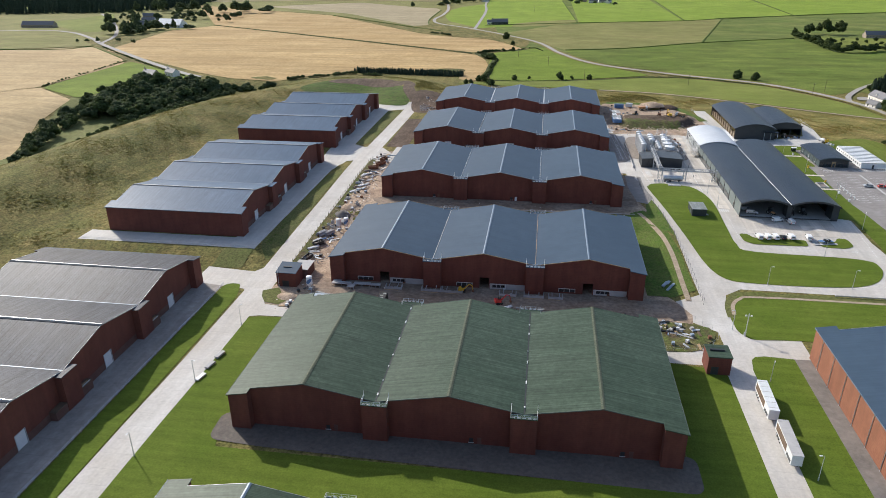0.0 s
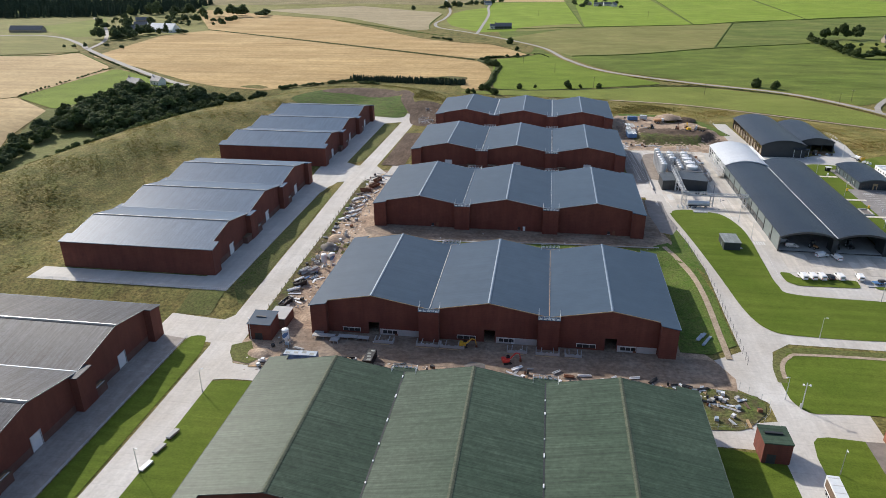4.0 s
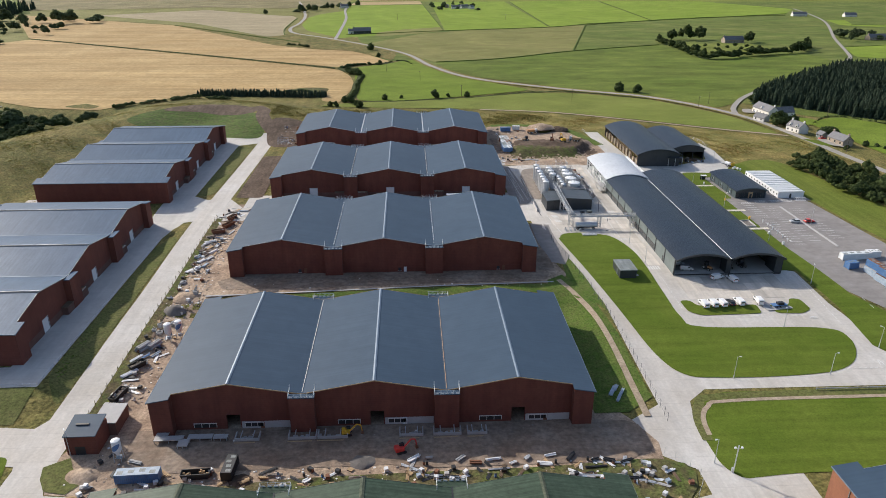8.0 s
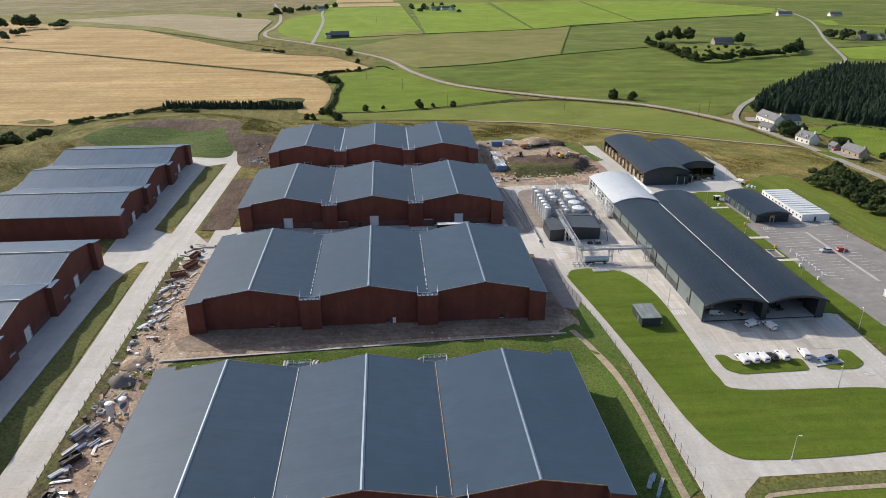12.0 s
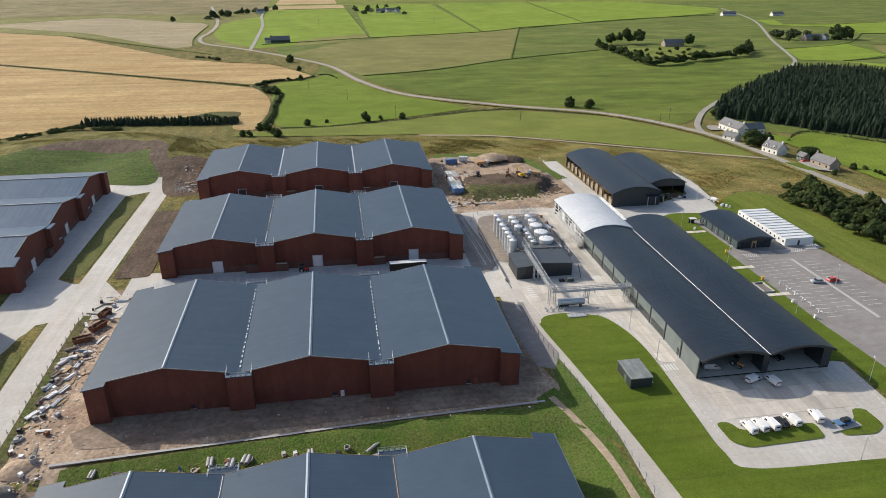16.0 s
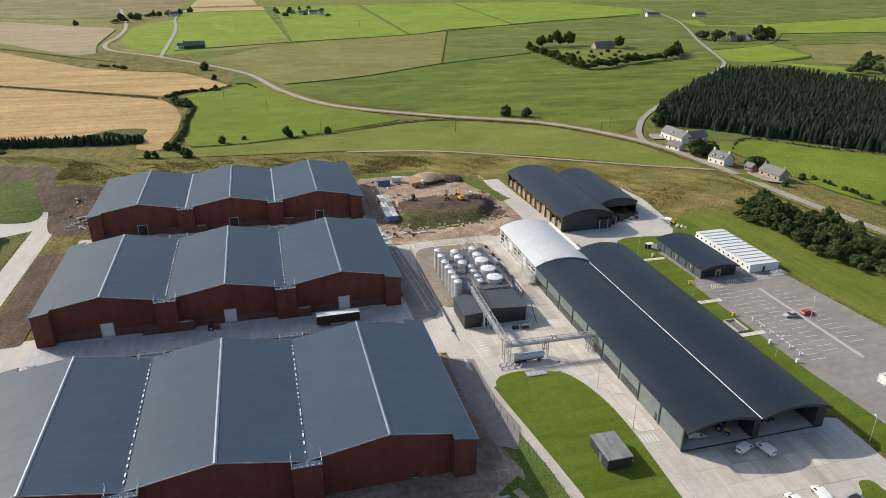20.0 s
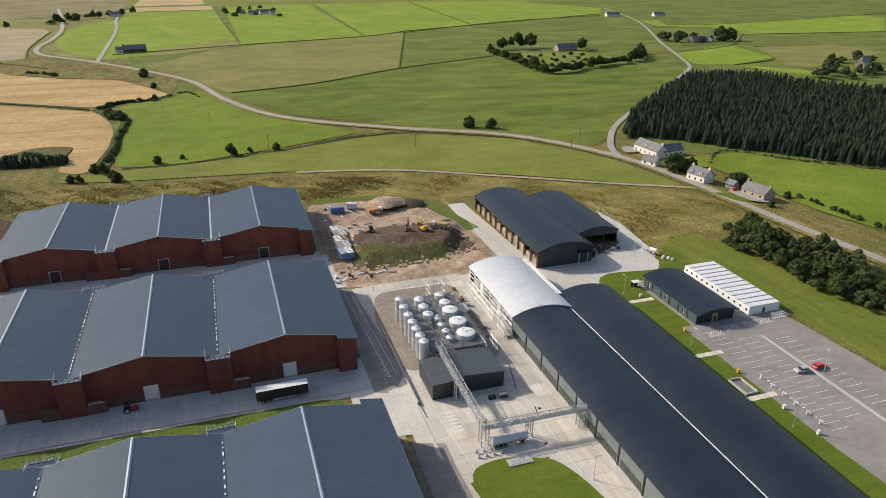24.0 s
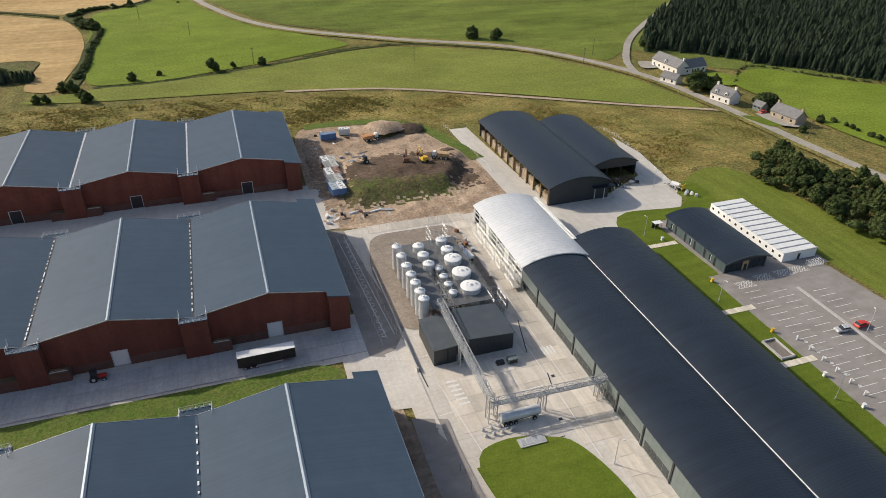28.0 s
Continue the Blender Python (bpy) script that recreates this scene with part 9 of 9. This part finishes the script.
# ---- cottages and farms ----
def house(x, y, turn, long, wide, eave, wall, roof, label, chimneys=2, dormers=0, name="cottage"):
    h = thing(name, x, y, gz(x, y) + 0.3, label, "house", "country houses", turn)
    a, b, rz = long / 2, wide / 2, eave + wide * 0.42
    bm = bmesh.new()
    prism(bm, [(-b, -1), (b, -1), (b, eave), (0, rz - 0.1), (-b, eave)], "x", -a, a)
    part("wall", bm, wall, h)
    for s in (-1, 1):
        bm = bmesh.new()
        prism(bm, [(s * (b + 0.35), eave - 0.25), (0, rz + 0.08), (0, rz + 0.28), (s * (b + 0.4), eave - 0.05)], "x", -a - 0.25, a + 0.25)
        rf = part("roof", bm, roof, h)
        n = max(2, int(long / 3.4))
        for k in range(n):
            px = -a + (k + 0.5) * long / n
            w = part("window", bx(px - 0.5, px + 0.5, min(s * b, s * (b + 0.05)), max(s * b, s * (b + 0.05)), 0.9, 2.1), "glass", h)
            part("sill", bx(px - 0.6, px + 0.6, min(s * b, s * (b + 0.12)), max(s * b, s * (b + 0.12)), 0.8, 0.9), "white", w)
        for k in range(dormers):
            px = -a + (k + 0.5) * long / max(dormers, 1)
            bm = bmesh.new()
            prism(bm, [(px - 0.8, eave), (px + 0.8, eave), (px + 0.8, eave + 1.2), (px, eave + 2.0), (px - 0.8, eave + 1.2)], "y", min(s * b * 0.95, s * b * 0.3), max(s * b * 0.95, s * b * 0.3))
            d = part("dormer", bm, wall, h)
            part("window", bx(px - 0.45, px + 0.45, min(s * b * 0.95, s * (b * 0.95 + 0.05)), max(s * b * 0.95, s * (b * 0.95 + 0.05)), eave + 0.2, eave + 1.2), "glass", d)
    for k in range(chimneys):
        px = (-a + 0.5) if k == 0 else (a - 0.5)
        c = part("chimney", bx(px - 0.45, px + 0.45, -0.4, 0.4, rz - 0.6, rz + 1.3), wall, h)
        part("pot", rod(bmesh.new(), (px, 0, rz + 1.3), (px, 0, rz + 1.7), 0.16, 8), "rust", c)
    part("door", bx(-0.5, 0.5, -b - 0.05, -b, 0, 2.0), "black", h)
    return h


house(271.5, 252.5, 98, 13.5, 7.0, 3.0, "granite", "slate", "granite cottage with slate roof and two chimneys")
house(260.5, 282.0, 104, 11.0, 7.5, 3.6, "stone", "slate", "white cottage with dormers beside a lane", 2, 2)
house(265.0, 333.5, 96, 20.0, 8.0, 3.8, "stone", "slate", "long pale farmhouse with a slate roof", 1, 1)
house(274.0, 328.0, 8, 15.0, 7.5, 3.2, "stone", "slate", "dark-roofed wing of a farmhouse", 0)
house(252.5, 314.0, 112, 9.0, 5.5, 2.6, "stone", "slate", "low pale garage with a slate roof", 0)
house(268.5, 267.0, 98, 5.0, 4.0, 2.2, "panel", "slate", "small garden garage beside a cottage", 0)
car(266.5, 262.5, gz(266, 262) + 0.35, 10, "red", "red car beside a cottage")
car(262.0, 341.0, gz(262, 341) + 0.35, 40, "blue", "dark blue car on a farmhouse drive")
drape("drive", smooth_line([(252, 338), (256, 350), (264, 347), (263, 338)], closed=True), "road", 0.75, "grey gravel drive of a farmhouse")
drape("drive", smooth_line([(262, 262), (267, 264), (272, 244), (264, 246)], closed=True), "road", 0.75, "grey gravel drive of a cottage")
drape("lawn", smooth_line([(270, 316), (285, 322), (292, 308), (278, 300)], closed=True), "pasture_bright", 0.5, "bright garden lawn", category="lawn")
drape("lawn", smooth_line([(254, 262), (261, 258), (264, 246), (258, 247)], closed=True), "lawn", 0.7, "small front lawn of a cottage", category="lawn")
drape("lawn", round_corners([(340, 650), (400, 640), (455, 665), (440, 735), (350, 735)], 10), "pasture_light", 0.6, "country garden", cell=40, category="lawn")
for x, y, tn, L, W, wall, label in ((426, 748, 5, 26, 10, "granite", "grey country house among trees"), (632, 774, 10, 26, 9, "granite", "pale farm steading beside tall trees"), (655, 780, 40, 16, 8, "stone", "pale farm house with a slate roof"), (803, 1112, 0, 22, 9, "stone", "far pale house with a slate roof"), (720, 1131, 0, 26, 9, "stone", "far white house with a slate roof"),
                                   (670, 556, 30, 18, 9, "granite", "grey stone house among far trees"), (-53, 860, 8, 24, 10, "clad", "dark-roofed farmhouse beside a lane"), (-68, 858, 8, 8, 6, "stone", "small pale farm shed beside a farmhouse"), (108, 1302, 0, 18, 8, "stone", "far pale house with a slate roof"), (126, 1316, 20, 16, 8, "stone", "far white house with a slate roof"), (138, 1296, 60, 14, 8, "stone", "far white house in a hamlet"), (92, 1330, 80, 14, 7, "granite", "far grey house in a hamlet"), (-116, 1318, 30, 16, 9, "stone", "white gabled house among far trees"),
                                   (690, 572, 20, 14, 8, "granite", "low grey house among far trees"), (640, 521, 50, 12, 7, "stone", "small white-gabled house behind a wood"),
                                   (-530, 772, -10, 40, 18, "offwhite", "large white-roofed farm shed"), (-572, 770, 20, 24, 10, "granite", "grey stone farm steading by wheat"), (-333, 366, -25, 16, 8, "granite", "dark house above a wooded valley"), (-318, 376, -25, 12, 7, "stone", "white-gabled wing of a house"), (-725, 745, 5, 48, 12, "granite", "long dark farm steading"), (-600, 830, 10, 20, 9, "stone", "far pale house with a slate roof"), (-640, 900, 30, 18, 9, "granite", "far grey stone house by trees")):
    house(x, y, tn, L, W, 3.6, wall, "offwhite" if wall == "offwhite" else "slate", label, 1 if L < 30 else 0, name="farmhouse")
for x, y in ((20.5, 475.6), (52.3, 407), (-10.8, 531), (137, 387), (-6, 1065), (176, 1065), (239, 371), (225, 356), (303.5, 321), (262, 230)):
    p = thing("power_pole", x, y, gz(x, y), "wooden power pole in a field", "power pole", "power poles")
    part("pole", rod(bmesh.new(), (0, 0, -0.5), (0, 0, 9.0), 0.16, 7, 0.11), "bark", p)
    part("crossarm", bx(-0.9, 0.9, -0.07, 0.07, 8.5, 8.65), "bark", p)
    for s in (-0.8, 0.0, 0.8):
        part("insulator", rod(bmesh.new(), (s, 0, 8.65), (s, 0, 8.9), 0.06, 6), "white", p)

# ---- concrete slabs of the loading yard ----
def slab_mesh(w, d):
    me = bpy.data.meshes.new("slab")
    bm = box(bmesh.new(), 0.0, w, 0.0, d, -0.1, 0.0, taper=0.012)
    bm.to_mesh(me)
    bm.free()
    me.materials.append(M["load_slab"])
    return me


SLAB = slab_mesh(5.62, 5.12)
yard = thing("loading_yard", -56.0, 154.0, 0.0, "grey concrete slabs of a loading yard", "paving", kind="structure")
for i in range(20):
    for j in range(2):
        ob = new("slab", SLAB)
        ob.parent = yard
        px, py = -56 + i * 5.65, 154 + j * 5.15
        ob.matrix_basis = pose(i * 5.65, j * 5.15, gz(px + 2.8, py + 2.6) + 0.3)


def inside_any(plans, x, y):
    return any(inside(q, x, y) for q in plans)


CONCRETE = bpy.data.meshes.new("slab")
bm = box(bmesh.new(), -2.27, 2.27, -2.57, 2.57, -0.08, 0.0, taper=0.015)
bm.to_mesh(CONCRETE)
bm.free()
CONCRETE.materials.append(M["yard_slab"])
HOLES = [rect(65, 99.5, 157, 209.5), rect(68, 93, 142, 158), [(60, 119), (86, 119.5), (97, 110), (98.5, 60), (60, 60)]]
court = thing("distillery_court", 72.6, 88.0, 0.0, "pale concrete slabs of a distillery court", "paving", kind="structure")
for i in range(7):
    for j in range(25):
        x, y = 72.6 + i * 4.6, 87.0 + j * 5.2
        if not inside_any(HOLES, x, y) and x + 2.3 < 103.9:
            ob = new("slab", CONCRETE)
            ob.parent = court
            ob.matrix_basis = pose(x - 72.6, y - 88.0, gz(x, y) + 0.095, math.degrees(math.atan2(gz(x, y + 2) - gz(x, y - 2), 4)))
forecourt = thing("hall_forecourt", 107.0, 60.0, 0.0, "pale concrete slabs before the open halls", "paving", kind="structure")
for i in range(8):
    for j in range(3):
        x, y = 106.4 + i * 4.6, 61.4 + j * 5.2
        ob = new("slab", CONCRETE)
        ob.parent = forecourt
        ob.matrix_basis = pose(x - 107.0, y - 60.0, gz(x, y) + 0.10, math.degrees(math.atan2(gz(x, y + 2) - gz(x, y - 2), 4)))
for y in (175.5, 140, 118):
    walk_way = thing("slab_path", 150.5, y, gz(155, y) + 0.2, "cream slab path across a lawn", "path", kind="structure")
    for k in range(12):
        part("paver", bx(k * 0.85, k * 0.85 + 0.78, -0.95 + 0.05 * math.sin(k * 1.7), 0.95 + 0.05 * math.cos(k * 2.3), -0.1, 0.03), "paver", walk_way)
# drains and joints of the court
for x, y, turn, long in ((95.6, 147.5, 76, 13.0), (84.0, 113.4, 4, 13.0), (66.9, 150.0, 92, 26.0), (95.2, 131.0, 78, 4.0)):
    d = thing("slot_drain", x, y, gz(x, y) + 0.1, "dark slotted drain across a concrete court", "drain", "slot drains", turn)
    part("grate", bx(-long / 2, long / 2, -0.13, 0.13, -0.05, 0.035), "black", d)
    part("frame", box(box(bmesh.new(), -long / 2, long / 2, -0.2, -0.13, -0.05, 0.03), -long / 2, long / 2, 0.13, 0.2, -0.05, 0.03), "tread", d)
for x, y in ((80.8, 139.8), (96.4, 131.6), (90.5, 126.2), (91.8, 118.5), (74.4, 112.2)):
    d = thing("manhole_cover", x, y, gz(x, y) + 0.1, "small dark manhole cover in concrete", "manhole cover", "manhole covers")
    part("cover", bx(-0.4, 0.4, -0.4, 0.4, -0.05, 0.035), "black", d)
    part("frame", bx(-0.5, 0.5, -0.5, 0.5, -0.05, 0.025), "tread", d)


# ---- loose building materials ----
def pallet(x, y, z, turn, load, label):
    t = thing("pallet", x, y, z, label, "pallet", "loaded pallets", turn)
    for k in range(3):
        part("bearer", bx(-0.6, 0.6, -0.5 + k * 0.45, -0.4 + k * 0.45, 0, 0.1), "dark_timber", t)
    part("deck", bx(-0.62, 0.62, -0.52, 0.52, 0.1, 0.14), "timber", t)
    if load:
        part("load", bx(-0.58, 0.55, -0.48, 0.48, 0.14, 0.9, taper=0.04), load, t)
    return t


def plank(x, y, z, turn, long, mat, label):
    t = thing("plank_pile", x, y, z, label, "planks", "loose planks", turn)
    for k in range(3):
        part("plank", bx(-long / 2 + 0.2 * k, long / 2 - 0.15 * k, -0.35 + k * 0.28, -0.12 + k * 0.28, 0.02, 0.09 + 0.05 * (k % 2)), mat, t)
    return t


def drum(x, y, z, mat, label):
    t = thing("drum", x, y, z, label, "drum", "loose drums")
    part("barrel", lathe(bmesh.new(), [(0.29, 0), (0.3, 0.3), (0.29, 0.32), (0.3, 0.6), (0.29, 0.88)], 12), mat, t)
    part("lid", lathe(bmesh.new(), [(0.27, 0.885), (0.27, 0.91)], 12), "black", t)
    return t


rr = random.Random(91)
for x0, x1, y0, y1, n in ((-56, 68, -24, -15.5, 130), (58, 73, -31, -19, 18), (-72.5, -64, 10, 156, 110), (59, 80, 219, 228, 26), (64, 82, 266, 298, 16), (-56, 16, 55, 63, 46), (-70, -57, 262, 296, 14), (-66, -56, -26, -8, 8), (92, 101, 170, 204, 16), (150, 172, 212, 220, 10)):
    for k in range(n):
        x, y = rr.uniform(x0, x1), rr.uniform(y0, y1)
        z, tn, kind = zg(x, y, 0.22), rr.uniform(0, 180), rr.random()
        if kind < 0.42:
            pallet(x, y, z, tn, rr.choice((None, "white", "tread", "tread", "offwhite", "pvc_blue", "black", "rust")), "weathered timber pallet of building materials")
        elif kind < 0.85:
            plank(x, y, z, tn, rr.uniform(2.0, 5.0), rr.choice(("timber", "dark_timber", "galv", "tread", "white", "black")), "loose lengths of building material on the ground")
        else:
            drum(x, y, z, rr.choice(("blue", "black", "white", "rust")), "steel drum standing on bare ground")

scaffold(-69.0, 262.5, gz(-66, 264) + 0.15, 6.0, 4.4, 3.8, 3, "galvanised steel frame standing on bare earth")
